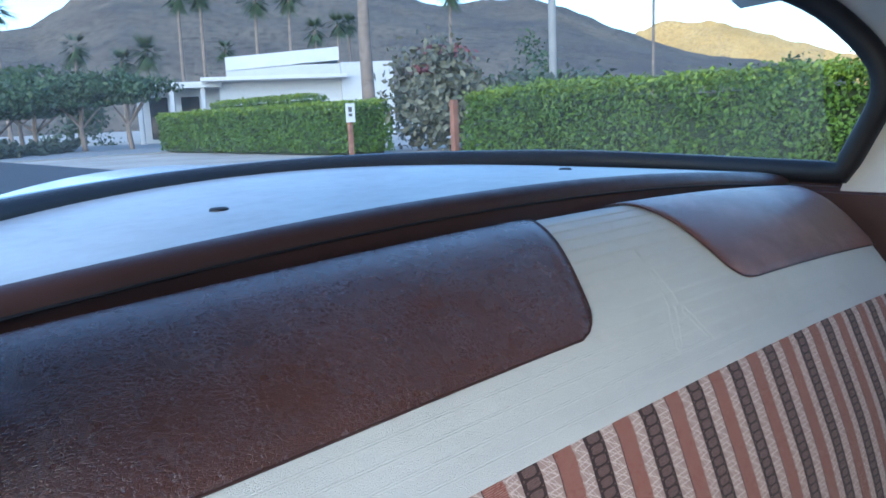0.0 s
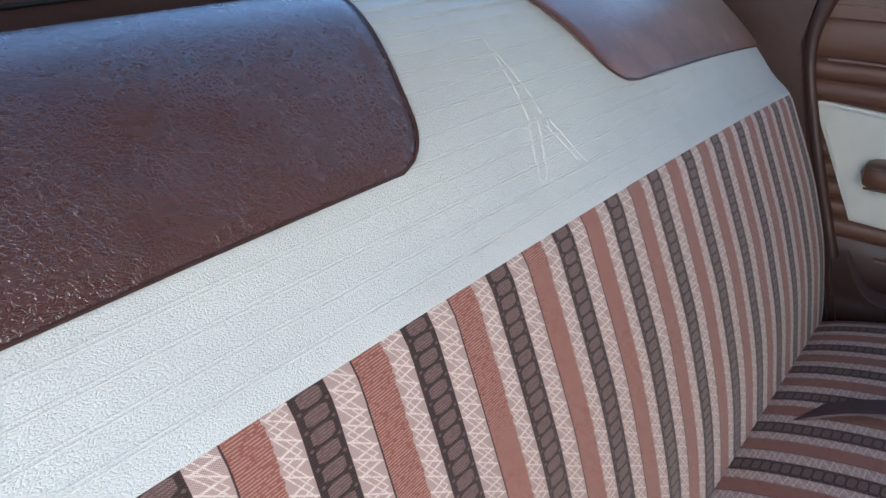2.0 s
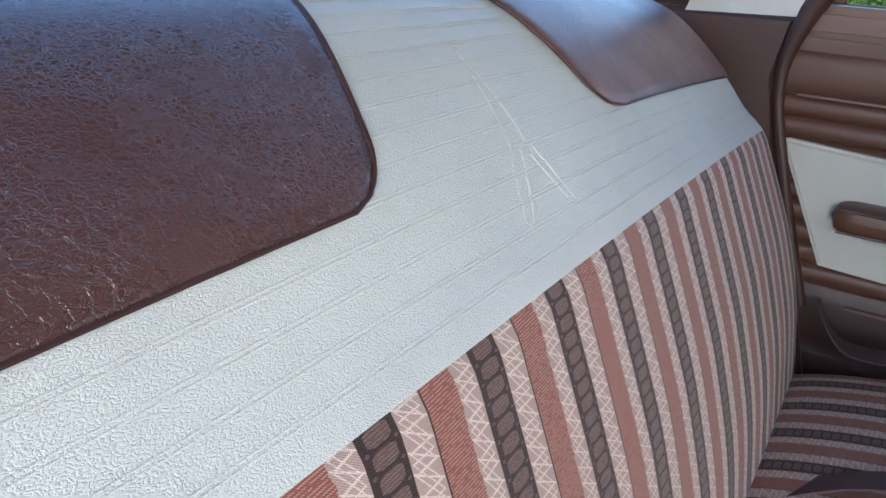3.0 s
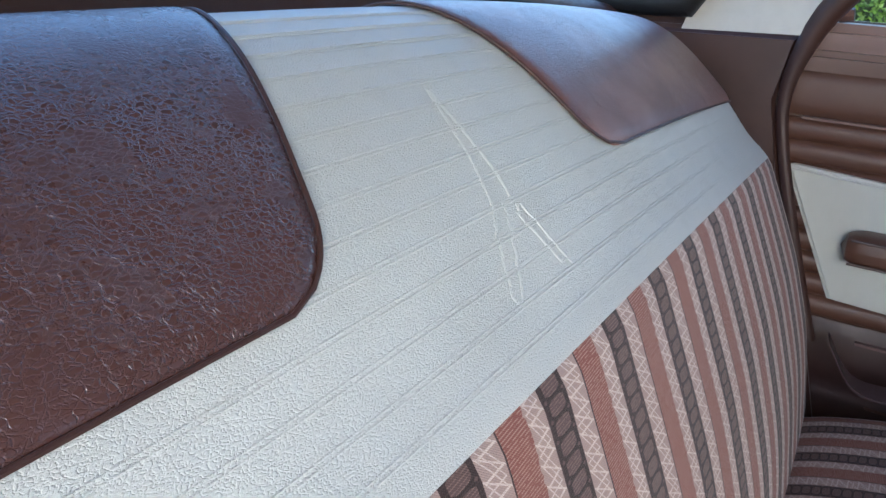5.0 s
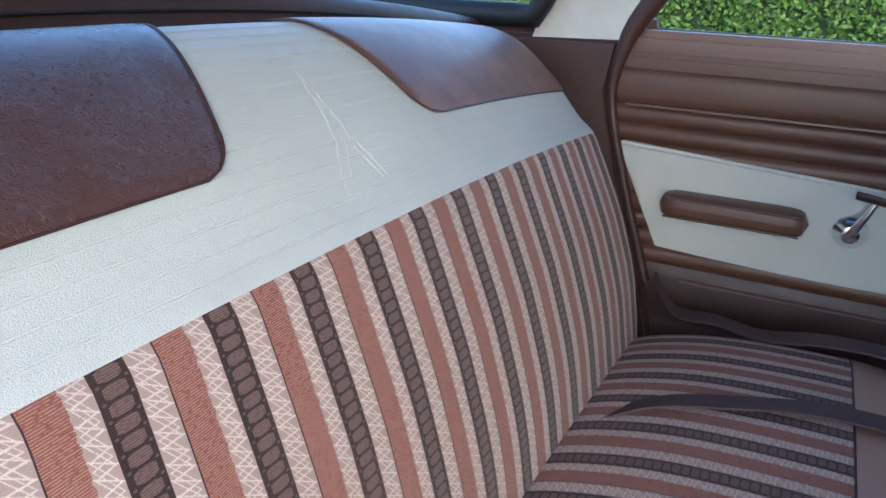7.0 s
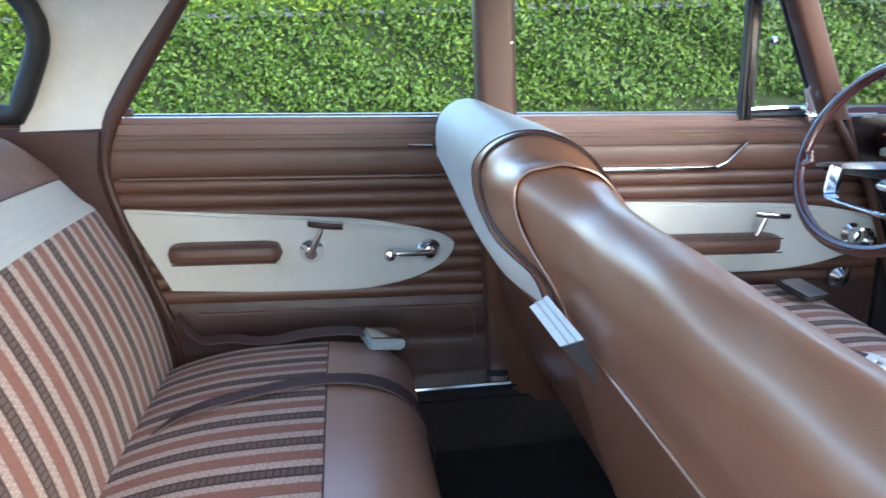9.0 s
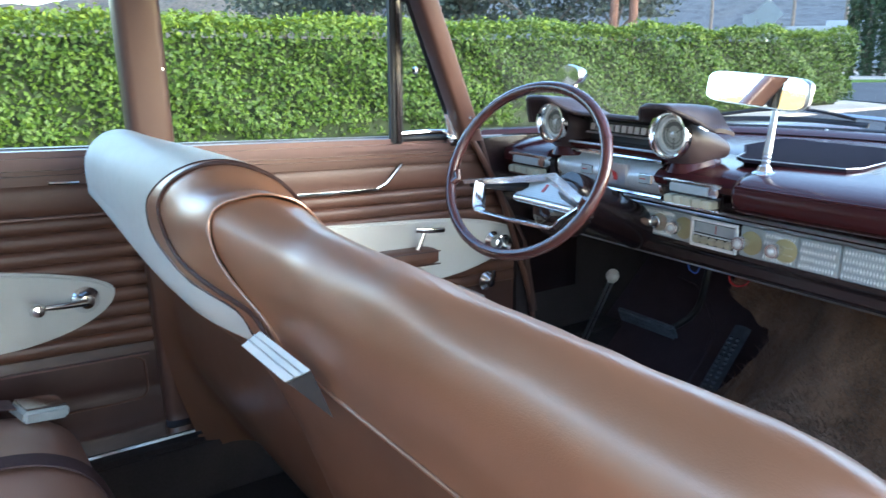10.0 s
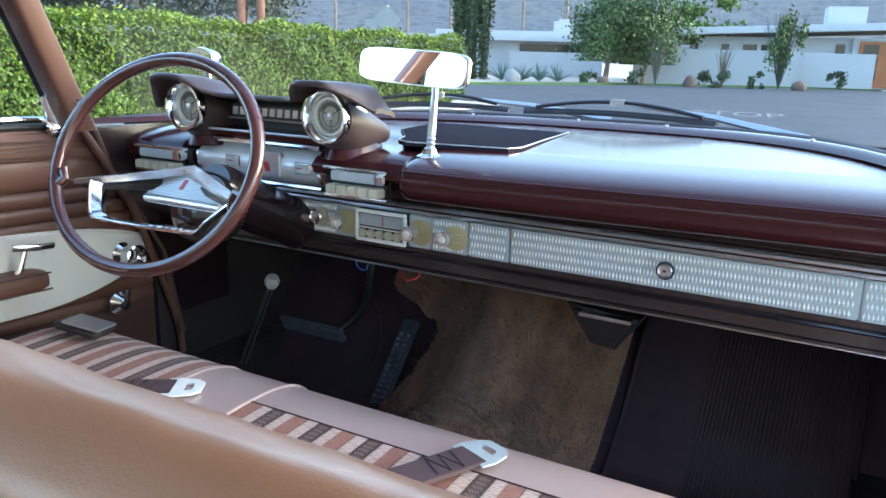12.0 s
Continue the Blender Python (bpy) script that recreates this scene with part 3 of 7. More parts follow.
part("driver_front", sheet(lambda s, t: fcush(mixed(-0.70, -0.25, s), mixed(V_FD, 1, t)), 30, 12), "mauve", front_cushion)
part("piping", tube([fcush(-0.11, t, 0.001) for t in np.linspace(0.2, 0.98, 40)], 0.003, 8), "mauve", front_cushion, "raised piping")
part("piping", tube([fcush(-0.25, t, 0.001) for t in np.linspace(0.2, 0.98, 40)], 0.002, 8), "mauve", front_cushion, "raised piping")
part("stitching", tube([fcush(mixed(-0.11, 0.68, k / 40), V_FC, 0.0005) for k in range(41)], 0.0012, 6), "panel_dark", front_cushion)

# chrome trim where the white cap tapers out
corner_a = [(0.107, 0.3535, 0.8905), (0.208, 0.3615, 0.8825), (0.188, 0.3445, 0.868), (0.101, 0.3360, 0.877), (0.178, 0.357, 0.860), (0.098, 0.349, 0.868)]
# pale base colour replaces the sky that the chrome clasp would mirror
part("clasp", bm_of(corner_a, [(0, 1, 2, 3), (3, 2, 4, 5), (0, 3, 5), (0, 5, 4, 1), (1, 4, 2)]), "alu_light", front_seat_back, "chrome clasp with a sharp ridge", False)
for k in (0.30, 0.62):
    a, b = Vector(corner_a[0]).lerp(Vector(corner_a[3]), k), Vector(corner_a[1]).lerp(Vector(corner_a[2]), k)
    part("clasp_groove", tube([a + Vector((0, -0.0004, 0.0004)), b + Vector((0, -0.0004, 0.0004))], 0.0009, 6), "steel", front_seat_back)
# the tail's shade is given by a dark metal colour
part("clasp_tail", bm_of([(0.209, 0.3620, 0.882), (0.189, 0.3465, 0.867), (0.179, 0.3575, 0.859), (0.236, 0.3690, 0.8450)], [(0, 3, 1), (1, 3, 2), (0, 1, 2), (0, 2, 3)]), "dark_metal", front_seat_back, "chrome tail with shade put into its dark colour", False)

# embossed emblem: a long thin pointer over a short two-legged base, and fine ribs across the band
def on_back(x, z, lift):
    """A place on the rear back by its height at the middle."""
    i = min((i for i in range(241) if REAR[i].x > -0.49), key=lambda i: abs(REAR[i].y - z))
    return rear_back(x, i / 240, lift)


for outline in ([(0.005, 0.991), (0.0142, 0.9577), (0.0250, 0.936), (0.0350, 0.926), (0.0525, 0.9015), (0.0460, 0.8985), (0.0210, 0.924), (0.0140, 0.935), (0.0030, 0.938), (0.0012, 0.9497), (0.0030, 0.9725)], [(0.0060, 0.930), (-0.0075, 0.9030), (-0.0165, 0.9010), (-0.0015, 0.934)]):
    dense = [(mixed(a[0], b[0], k / 6), mixed(a[1], b[1], k / 6)) for a, b in zip(outline, outline[1:] + outline[:1]) for k in range(6)]
    part("emblem_line", tube([on_back(x, z, -0.0006) for x, z in dense], 0.0013, 6, True), "white", rear_seat_back, "embossed vinyl line")
rib_v = [V_SEAM + (k + 1) * 0.0165 / REAR_LEN for k in range(14)]
for k, v in enumerate(rib_v):
    d = (v - V_PAD) * REAR_LEN
    reach = 0.69 if d < -0.004 else pad_edge(max(v, V_PAD)) + 0.003
    for gap in (-0.0011, 0.0011):
        line = [rear_back(mixed(-reach, reach, j / 60), v + gap / REAR_LEN, -0.0001) for j in range(61)]
        part("rib", tube(line, 0.0007, 6), "white", rear_seat_back)


# ---- body: doors, pillars, roof, floor ----
SLOPE = -0.035


def down(z, y):
    """Door lines fall a little towards the front."""
    return z + SLOPE * y


def strip(y0, y1, z0, z1, x0, x1, bevel=0.003, side=-1, sway=True):
    """A bar along the door, x0 to x1 measured out from the middle of the car."""
    return box(min(side * x0, side * x1), max(side * x0, side * x1), y0, y1, z0, z1, bevel, 2, (lambda c: Vector((c.x, c.y, down(c.z, c.y)))) if sway else None)


def ribs(y0, y1, z0, z1, count, x, depth=0.010, side=-1):
    """Padded horizontal rolls with sunk seams between them."""
    def f(s, t):
        y, z = mixed(y0, y1, s), mixed(z0, z1, t)
        bulge = depth * math.sqrt(max(0.0, 1 - (2 * ((t * count) % 1.0 if t < 1 else 1.0) - 1) ** 2))
        return Vector((side * (x - bulge), y, down(z, y)))
    return sheet(f, max(6, int((y1 - y0) / 0.08)), count * 8)


left_rear_door = thing("rear_door", (-0.76, 0.06, 0.4), "brown vinyl rear door panel with white pointed insert", "car door")
left_front_door = thing("front_door", (-0.76, 0.95, 0.4), "brown ribbed front door panel with white pointed insert", "car door")
for door, y0, y1 in ((left_rear_door, -0.33, 0.455), (left_front_door, 0.505, 1.42)):
    part("shell", strip(y0, y1, 0.36, 0.985, 0.775, 0.92, 0.008), "door_paint", door, "painted metal shell")
    part("window_sill", strip(y0, y1, 0.955, 0.992, 0.757, 0.82, 0.012), "mauve_paint", door, "mauve painted metal sill")
    part("sill_roll", strip(y0, y1, 0.930, 0.957, 0.752, 0.78, 0.008), "door_paint", door)
    part("glass_seal", strip(y0, y1, 0.988, 0.9945, 0.802, 0.812, 0.002), "dark_metal", door, "thin dark window moulding")

part("upper_pad", ribs(-0.325, 0.452, 0.872, 0.930, 1, 0.768, 0.006), "panel", left_rear_door)
part("rib_panel", ribs(-0.325, 0.452, 0.595, 0.868, 9, 0.770, 0.009), "panel", left_rear_door, "ribbed brown vinyl")
part("lower_panel", ribs(-0.325, 0.452, 0.40, 0.592, 2, 0.772, 0.006), "panel_dark", left_rear_door, "dark brown lower panel")
part("trim_strip", strip(-0.30, 0.44, 0.868, 0.8715, 0.755, 0.766, 0.001), "mauve_paint", left_rear_door, "thin bright strip")
part("lower_strip", strip(-0.18, 0.43, 0.569, 0.573, 0.758, 0.770, 0.001), "mauve_paint", left_rear_door, "thin bright strip")
part("upper_pad", ribs(0.51, 1.40, 0.872, 0.930, 1, 0.768, 0.006), "panel", left_front_door)
part("rib_panel", ribs(0.51, 1.40, 0.595, 0.868, 9, 0.770, 0.009), "panel", left_front_door, "ribbed brown vinyl")
part("lower_panel", ribs(0.51, 1.40, 0.40, 0.592, 2, 0.772, 0.006), "panel_dark", left_front_door, "dark brown lower panel")
part("trim_strip", joined(strip(0.51, 0.975, 0.874, 0.880, 0.752, 0.766, 0.001), tube([(-0.757, 0.972, 0.843), (-0.757, 1.0, 0.855), (-0.757, 1.043, 0.897)], 0.004, 8)), "chrome", left_front_door, "bright strip kinked up at its end")


pocket = spline([(0.40, 0.566), (0.418, 0.556), (0.421, 0.53), (0.421, 0.49), (0.412, 0.477), (0.395, 0.473), (0.30, 0.472), (0.0, 0.474), (-0.15, 0.476)], 60)
part("pocket_seam", tube([(-0.765, p.x, down(p.y, p.x)) for p in pocket], 0.0022, 6), "panel", left_rear_door, "pressed seam")


def insert_outline(y0, y1, top0, bot0, top1, y_bot0):
    """A leaf-shaped insert: square at the rear, rounded to a point in front."""
    pts = [(y_bot0, bot0), (y0 + 0.006, top0 - 0.012), (y0 + 0.003, top0 - 0.003), (y0 + 0.012, top0)]
    for k in range(1, 37):
        t = math.sin(math.pi / 2 * k / 36)
        y = mixed(y0 + 0.012, y1, t)
        mid = mixed(top0, top1, t)
        edge = math.sqrt(max(0.0, 1 - max(0.0, (t - 0.62) / 0.38) ** 2))
        pts.append((y, mixed(0.5 * (top1 + bot0) + 0.02, mid, edge)))
    for k in range(35, 0, -1):
        t = math.sin(math.pi / 2 * k / 36)
        y = mixed(y_bot0, y1, t)
        edge = math.sqrt(max(0.0, 1 - max(0.0, (t - 0.62) / 0.38) ** 2))
        pts.append((y, mixed(0.5 * (top1 + bot0) + 0.02, bot0 - 0.01 * math.sin(t * 3.1), edge)))
    return [(y, down(z, y)) for y, z in pts]


for door, out in ((left_rear_door, insert_outline(-0.309, 0.378, 0.807, 0.629, 0.765, -0.226)), (left_front_door, insert_outline(0.56, 1.397, 0.807, 0.640, 0.785, 0.60))):
    part("insert", slab(out, "x", -0.772, -0.750, 0.006, 3), "white", door, "white vinyl insert")

# pillars
def post(a, b, w, d, name, material, label, category):
    """A rounded square post from a to b."""
    a, b = Vector(a), Vector(b)
    n = 10
    ring = [(d / 2 * math.copysign(abs(math.cos(q)) ** 0.45, math.cos(q)), w / 2 * math.copysign(abs(math.sin(q)) ** 0.45, math.sin(q))) for q in (2 * math.pi * k / 24 for k in range(24))]
    verts = [a.lerp(b, i / n) + Vector((p, q, 0)) for i in range(n + 1) for p, q in ring]
    faces = [(i * 24 + k, i * 24 + (k + 1) % 24, (i + 1) * 24 + (k + 1) % 24, (i + 1) * 24 + k) for i in range(n) for k in range(24)]
    faces += [tuple(range(24)), tuple(n * 24 + k for k in range(24))]
    return solo(name, bm_of(verts, faces), material, label, category, "", "structure")


post((-0.775, 0.490, 0.40), (-0.745, 0.462, 1.36), 0.082, 0.07, "pillar_centre", "door_paint", "brown painted door pillar", "pillar")
post((-0.729, 1.224, 0.945), (-0.66, 1.02, 1.33), 0.054, 0.055, "pillar_front", "door_paint", "brown painted windscreen pillar", "pillar")
roof_rows = [(-0.66, 1.40), (-0.2, 1.425), (0.3, 1.425), (0.8, 1.395), (1.05, 1.345)]


def roof_at(x, y, t):
    z = float(np.interp(y, [r[0] for r in roof_rows], [r[1] for r in roof_rows]))
    return Vector((x, y, z - 0.06 * (x / 0.70) ** 4 + t))


def roof_skin(lift):
    return sheet(lambda s, t: roof_at(mixed(-0.72, 0.72, s), mixed(-0.66, 1.05, t), lift), 24, 24)


solo("ceiling", roof_skin(0.0), "headliner", "pale cloth headliner", "ceiling", "", "structure")
solo("roof", roof_skin(0.03), "paint", "dark painted car roof", "roof", "", "structure")
for side in (-1, 1):
    solo("roof_rail", tube([(side * 0.735, y, 1.315 - 0.02 * abs(y - 0.2)) for y in np.linspace(-0.12, 1.08, 14)], 0.028, 10), "door_paint", "brown painted roof rail", "roof rail", "", "structure")

# rear quarter: pale pillar between rear window and door
def quarter(side):
    def f(s, t):
        z = mixed(0.985, 1.38, t)
        front = mixed(-0.305, -0.08, (z - 0.985) / 0.30)
        back = float(np.interp(z, [0.985, 1.02, 1.09, 1.155, 1.212, 1.276, 1.34, 1.38], [-0.47, -0.458, -0.421, -0.39, -0.396, -0.443, -0.52, -0.56]))
        return Vector((side * (0.745 - 0.10 * t * t), mixed(back, front, s), z))
    return sheet(f, 16, 20)


for side in (-1, 1):
    solo("quarter_panel", quarter(side), "quarter", "pale vinyl rear roof pillar", "pillar", "", "structure")
    solo("quarter_shell", box(side * 0.80 - 0.04, side * 0.80 + 0.04, -1.3, -0.33, 0.35, 1.0, 0.02), "panel_dark", "dark brown rear side panel", "panel", "", "structure")
    frame_line = [(side * 0.754, -0.236, 0.57), (side * 0.754, -0.290, 0.745), (side * 0.754, -0.324, 0.890), (side * 0.752, -0.305, 0.985), (side * 0.748, -0.265, 1.05), (side * 0.735, -0.185, 1.16), (side * 0.715, -0.10, 1.27), (side * 0.70, -0.02, 1.315)]
    solo("door_frame", tube(spline(frame_line, 40), lambda t: 0.008 + 0.011 * ease(0.35, 0.6, t), 10), "panel_dark", "brown painted door frame", "door frame", "", "structure")

# rear window with its thick black rubber seal
half = [(0.728, -0.462, 1.02), (0.728, -0.60, 1.024), (0.705, -0.78, 1.032), (0.60, -0.94, 1.045), (0.42, -1.06, 1.055), (0.2, -1.14, 1.062), (0.0, -1.165, 1.064)]
low = spline([(-x, y, z) for x, y, z in half] + [(x, y, z) for x, y, z in half[-2::-1]], 60)
side_l = spline([(-0.728, -0.462, 1.02), (-0.722, -0.425, 1.09), (-0.708, -0.394, 1.155), (-0.70, -0.40, 1.212), (-0.68, -0.447, 1.276), (-0.65, -0.50, 1.325), (-0.58, -0.56, 1.36), (-0.4, -0.62, 1.385), (0.0, -0.66, 1.40)], 40)
loop = side_l + [Vector((-p.x, p.y, p.z)) for p in side_l[-2::-1]] + low[-2:0:-1]
window_rear = tagged(thing("window_rear", (0, -1.1, 1.05), "wrap-around rear window in thick black rubber", "window"), kind="structure")
part("seal", tube(loop, 0.021, 10, True), "rubber", window_rear, "thick black rubber seal")
part("outer_trim", tube([p + Vector((p.x * 0.02, -0.018, 0.017)) for p in low[3:-3]], 0.0035, 6), "steel", window_rear, "thin bright outer trim")
solo("boot_lid", sheet(lambda s, t: Vector((mixed(-0.85, 0.42, s), mixed(-1.24, -2.25 - 0.1 * math.cos(math.pi * (s - 0.5)), t), 1.031 - 0.055 * ((mixed(-0.85, 0.42, s) + 0.20) / 0.5) ** 2 - 0.05 * (1 - t) ** 2)), 40, 16), "deck_sky", "enamelled tail deck behind the rear window, paled for reflected sky", "car body", "", "structure")

# floor, sills, firewall
solo("floor", box(-0.80, 0.80, -0.4, 2.2, 0.20, 0.235), "carpet_dark", "dark carpeted car floor", "floor", "", "structure")
solo("tunnel", tube([(0, y, 0.22) for y in np.linspace(-0.2, 2.0, 12)], 0.14, 20, False, 1.0), "carpet", "brown fur-like carpet over the tunnel", "carpet")
solo("toe_board", sheet(lambda s, t: Vector((mixed(-0.76, 0.76, s), mixed(1.62, 2.05, t), mixed(0.235, 0.62, t))), 10, 6), "mat", "sloping dark toe board", "floor", "", "structure")
solo("wall_firewall", box(-0.80, 0.80, 2.04, 2.08, 0.2, 0.95), "carpet_dark", "dark bulkhead", "wall", "", "structure")
for side in (-1, 1):
    solo("scuff_plate", box(side * 0.735 - 0.04, side * 0.735 + 0.04, -0.2, 1.35, 0.372, 0.392, 0.006), "chrome", "worn ribbed chrome sill plate", "sill plate", "", "structure")
    solo("wall_sill", box(side * 0.74 - 0.055, side * 0.74 + 0.055, -0.45, 2.05, 0.2, 0.370, 0.01), "carpet_dark", "dark body sill", "sill", "", "structure")
solo("kick_panel", box(-0.80, -0.76, 1.41, 2.05, 0.36, 0.93), "carpet_dark", "dark kick panel", "panel", "", "structure")
solo("kick_panel", box(0.76, 0.80, 1.41, 2.05, 0.36, 0.93), "carpet_dark", "dark kick panel", "panel", "", "structure")


# ---- dashboard ----
dash = thing("dashboard", (0, 1.5, 0.7), "glossy maroon enamelled dashboard with chrome trim", "dashboard")


def screen_y(x):
    """How far forward the windscreen's foot lies."""
    return 1.93 - 0.36 * abs(x / 0.72) ** 2.4 - 0.22 * abs(x / 0.72) ** 8


LIP = spline([(1.40, 0.870), (1.33, 0.866), (1.298, 0.876), (1.286, 0.902), (1.30, 0.922), (1.36, 0.936), (1.46, 0.944)], 24)


def pad_front(x):
    """How far the raised pad's lip steps back beside the instruments."""
    back = float(np.interp(x, [-0.31, -0.257, -0.205, -0.155, -0.109, -0.075, -0.047, -0.031, -0.022], [0.26, 0.255, 0.247, 0.205, 0.146, 0.085, 0.034, 0.010, 0.0]))
    return mixed(back, 0.055, 1 - ease(-0.575, -0.545, x))


def dash_top(s, t):
    x = mixed(-0.74, 0.74, s)
    back = pad_front(x)
    if t < 0.4:
        y, z = LIP[round(t / 0.4 * 24)]
        return Vector((x, y + back, z + 0.005 + 0.010 * ease(0.0, 0.74, x) - 0.006 * max(0, -x)))
    k = (t - 0.4) / 0.6
    return Vector((x, mixed(1.46 + back, max(1.48 + back, screen_y(x)), k), 0.944 + 0.005 + 0.006 * k + 0.010 * ease(0.0, 0.74, x) - 0.006 * max(0, -x)))


part("top", sheet(dash_top, 148, 60), "paint", dash, "glossy maroon painted top")
# the lip has no bead; this one is added to form its highlight line
part("lip_highlight_bead", tube([(x, 1.2925 + pad_front(x), 0.9175 + 0.005 + 0.010 * ease(0.0, 0.74, x)) for x in np.linspace(-0.02, 0.74, 40)], 0.0034, 8), "paint", dash, "added bead that draws the highlight along the lip")
SHELF = spline([(1.375, 0.886), (1.348, 0.890), (1.330, 0.900), (1.328, 0.913), (1.350, 0.927), (1.40, 0.937), (1.56, 0.939)], 20)
part("lower_shelf", sheet(lambda s, t: Vector((mixed(-0.236, -0.018, s), *SHELF[round(t * 20)])), 20, 20), "paint", dash, "glossy maroon lower shelf beside the instruments")
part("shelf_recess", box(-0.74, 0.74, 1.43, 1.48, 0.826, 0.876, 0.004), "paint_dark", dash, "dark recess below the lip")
for z, y, r in ((0.826, 1.436, 0.004), (0.838, 1.425, 0.0035), (0.848, 1.412, 0.003)):
    part("recess_bead", tube([(x, y, z) for x in np.linspace(-0.40, 0.74, 20)], r, 8), "steel" if r > 0.0034 else "paint_dark", dash, "thin metal bead")
for x0, x1, what in ((-0.42, -0.262, "left"), (-0.262, -0.211, "a"), (-0.098, -0.048, "b"), (-0.048, 0.026, "c"), (0.0275, 0.1075, "d"), (0.1095, 0.649, "e"), (0.6505, 0.745, "f")):
    plain_face = what in ("a", "b")
    face = part("trim_panel", box(x0, x1, 1.437, 1.46, 0.7585, 0.8195, 0.002), "alu", dash, "polished aluminium plate" if plain_face else "embossed aluminium trim panel")
    if plain_face:
        continue
    # raised teardrops in four rows
    verts, faces = [], []
    cols = int((x1 - x0 - 0.006) / 0.0058)
    for row in range(4):
        for c in range(cols):
            cx, cz = x0 + 0.005 + (c + 0.5 * (row % 2)) * 0.0058, 0.7665 + row * 0.0147
            k = len(verts)
            verts += [(cx - 0.0021, 1.4368, cz), (cx, 1.4368, cz - 0.006), (cx + 0.0021, 1.4368, cz), (cx, 1.4368, cz + 0.0066), (cx, 1.4330, cz - 0.001)]
            faces += [(k, k + 1, k + 4), (k + 1, k + 2, k + 4), (k + 2, k + 3, k + 4), (k + 3, k, k + 4)]
    tagged(part("embossing", bm_of(verts, faces), "alu_light", face, "raised teardrop pattern", False), kind="stuff")
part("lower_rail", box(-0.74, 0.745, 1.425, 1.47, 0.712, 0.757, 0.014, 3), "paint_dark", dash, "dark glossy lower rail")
part("lower_rail_edge", tube([(x, 1.428, 0.716) for x in np.linspace(-0.74, 0.745, 12)], 0.002, 6), "steel", dash)
part("under_panel", sheet(lambda s, t: Vector((mixed(-0.74, 0.74, s), mixed(1.46, 2.04, t), mixed(0.72, 0.78, t))), 4, 4), "black", dash, "dark underside")

facing = Matrix.Rotation(radians(90), 4, "X")


def at_face(x, y, z):
    """A pose whose z points to the rear of the car."""
    return Matrix.Translation((x, y, z)) @ facing


for x, kind in ((-0.309, "key"), (-0.247, "knob"), (-0.083, "knob"), (-0.009, "knob")):
    if kind == "knob":
        part("bezel", lathe([(0.0, 0), (0.024, 0), (0.024, 0.002), (0.020, 0.003), (0.0, 0.003)], 28, at_face(x + 0.011, 1.437, 0.788)), "cream_disc", dash, "yellowish knob surround")
        part("knob", lathe([(0.0, 0), (0.009, 0), (0.009, 0.012), (0.0135, 0.014), (0.0145, 0.024), (0.0135, 0.030), (0.0, 0.030)], 28, at_face(x, 1.436, 0.789)), "bright_chrome", dash, "bright metal knob")
        part("knob_ring", lathe([(0.0100, 0.029), (0.0102, 0.0312), (0.0072, 0.0312), (0.0070, 0.029)], 28, at_face(x, 1.436, 0.789)), "steel", dash, "turned ring on the knob")
        part("knob_cap", lathe([(0.0, 0.0335), (0.005, 0.033), (0.0068, 0.031), (0.0068, 0.029)], 24, at_face(x, 1.436, 0.789)), "alu_light", dash, "polished knob cap")
    else:
        part("bezel", lathe([(0.0, 0), (0.020, 0), (0.020, 0.003), (0.0, 0.003)], 24, at_face(x + 0.008, 1.437, 0.790)), "ivory", dash, "ivory surround")
        part("ignition_lock", lathe([(0.0, 0), (0.014, 0), (0.015, 0.010), (0.013, 0.012), (0.011, 0.009), (0.0, 0.009)], 28, at_face(x, 1.436, 0.790)), "chrome", dash, "chrome ignition lock")
lock = part("glove_lock", lathe([(0.0, 0), (0.011, 0), (0.0115, 0.006), (0.010, 0.008), (0.008, 0.006), (0.0, 0.006)], 28, at_face(0.377, 1.437, 0.789)), "steel", dash, "chrome glovebox lock")
part("lock_ring", lathe([(0.0118, 0.0), (0.0145, 0.0), (0.0145, 0.003), (0.0118, 0.004)], 28, at_face(0.377, 1.4365, 0.789)), "black", lock, "dark ring")
part("key_slot", box(0.3745, 0.3795, 1.4285, 1.4305, 0.7875, 0.7905), "black", lock)

radio = part("radio", box(-0.211, -0.098, 1.430, 1.46, 0.760, 0.819, 0.003), "paint_dark", dash, "dark radio face in a bright frame")
for x0, x1, z0, z1 in ((-0.211, -0.098, 0.813, 0.820), (-0.211, -0.098, 0.7585, 0.765), (-0.2115, -0.2045, 0.765, 0.813), (-0.1045, -0.0975, 0.765, 0.813), (-0.2045, -0.1045, 0.784, 0.7865)):
    part("radio_frame", box(x0, x1, 1.4245, 1.432, z0, z1, 0.0015), "alu_light", radio, "bright frame bar")
part("radio_scale", box(-0.203, -0.106, 1.4275, 1.431, 0.789, 0.811, 0.001), "alu", radio, "pale radio dial")
part("dial_needle", box(-0.150, -0.1485, 1.4262, 1.4275, 0.791, 0.809), "red", radio)
for k in range(5):
    part("radio_button", box(-0.2035 + k * 0.0195, -0.1855 + k * 0.0195, 1.421, 1.432, 0.767, 0.782, 0.003), "ivory", radio, "ivory push button")

# central drum of gauges between two sets of push buttons
M["drum"] = plain("brushed aluminium gauge face", (0.62, 0.67, 0.70), 0.28, 0.3, 0.05, 90, 0.1)
drum = part("gauge_drum", sheet(lambda s, t: Vector((mixed(-0.545, -0.245, s), 1.392 - 0.042 * math.sin(math.pi * (0.08 + 0.84 * t)), mixed(0.862, 0.932, t))), 30, 14), "drum", dash, "curved brushed aluminium gauge face")
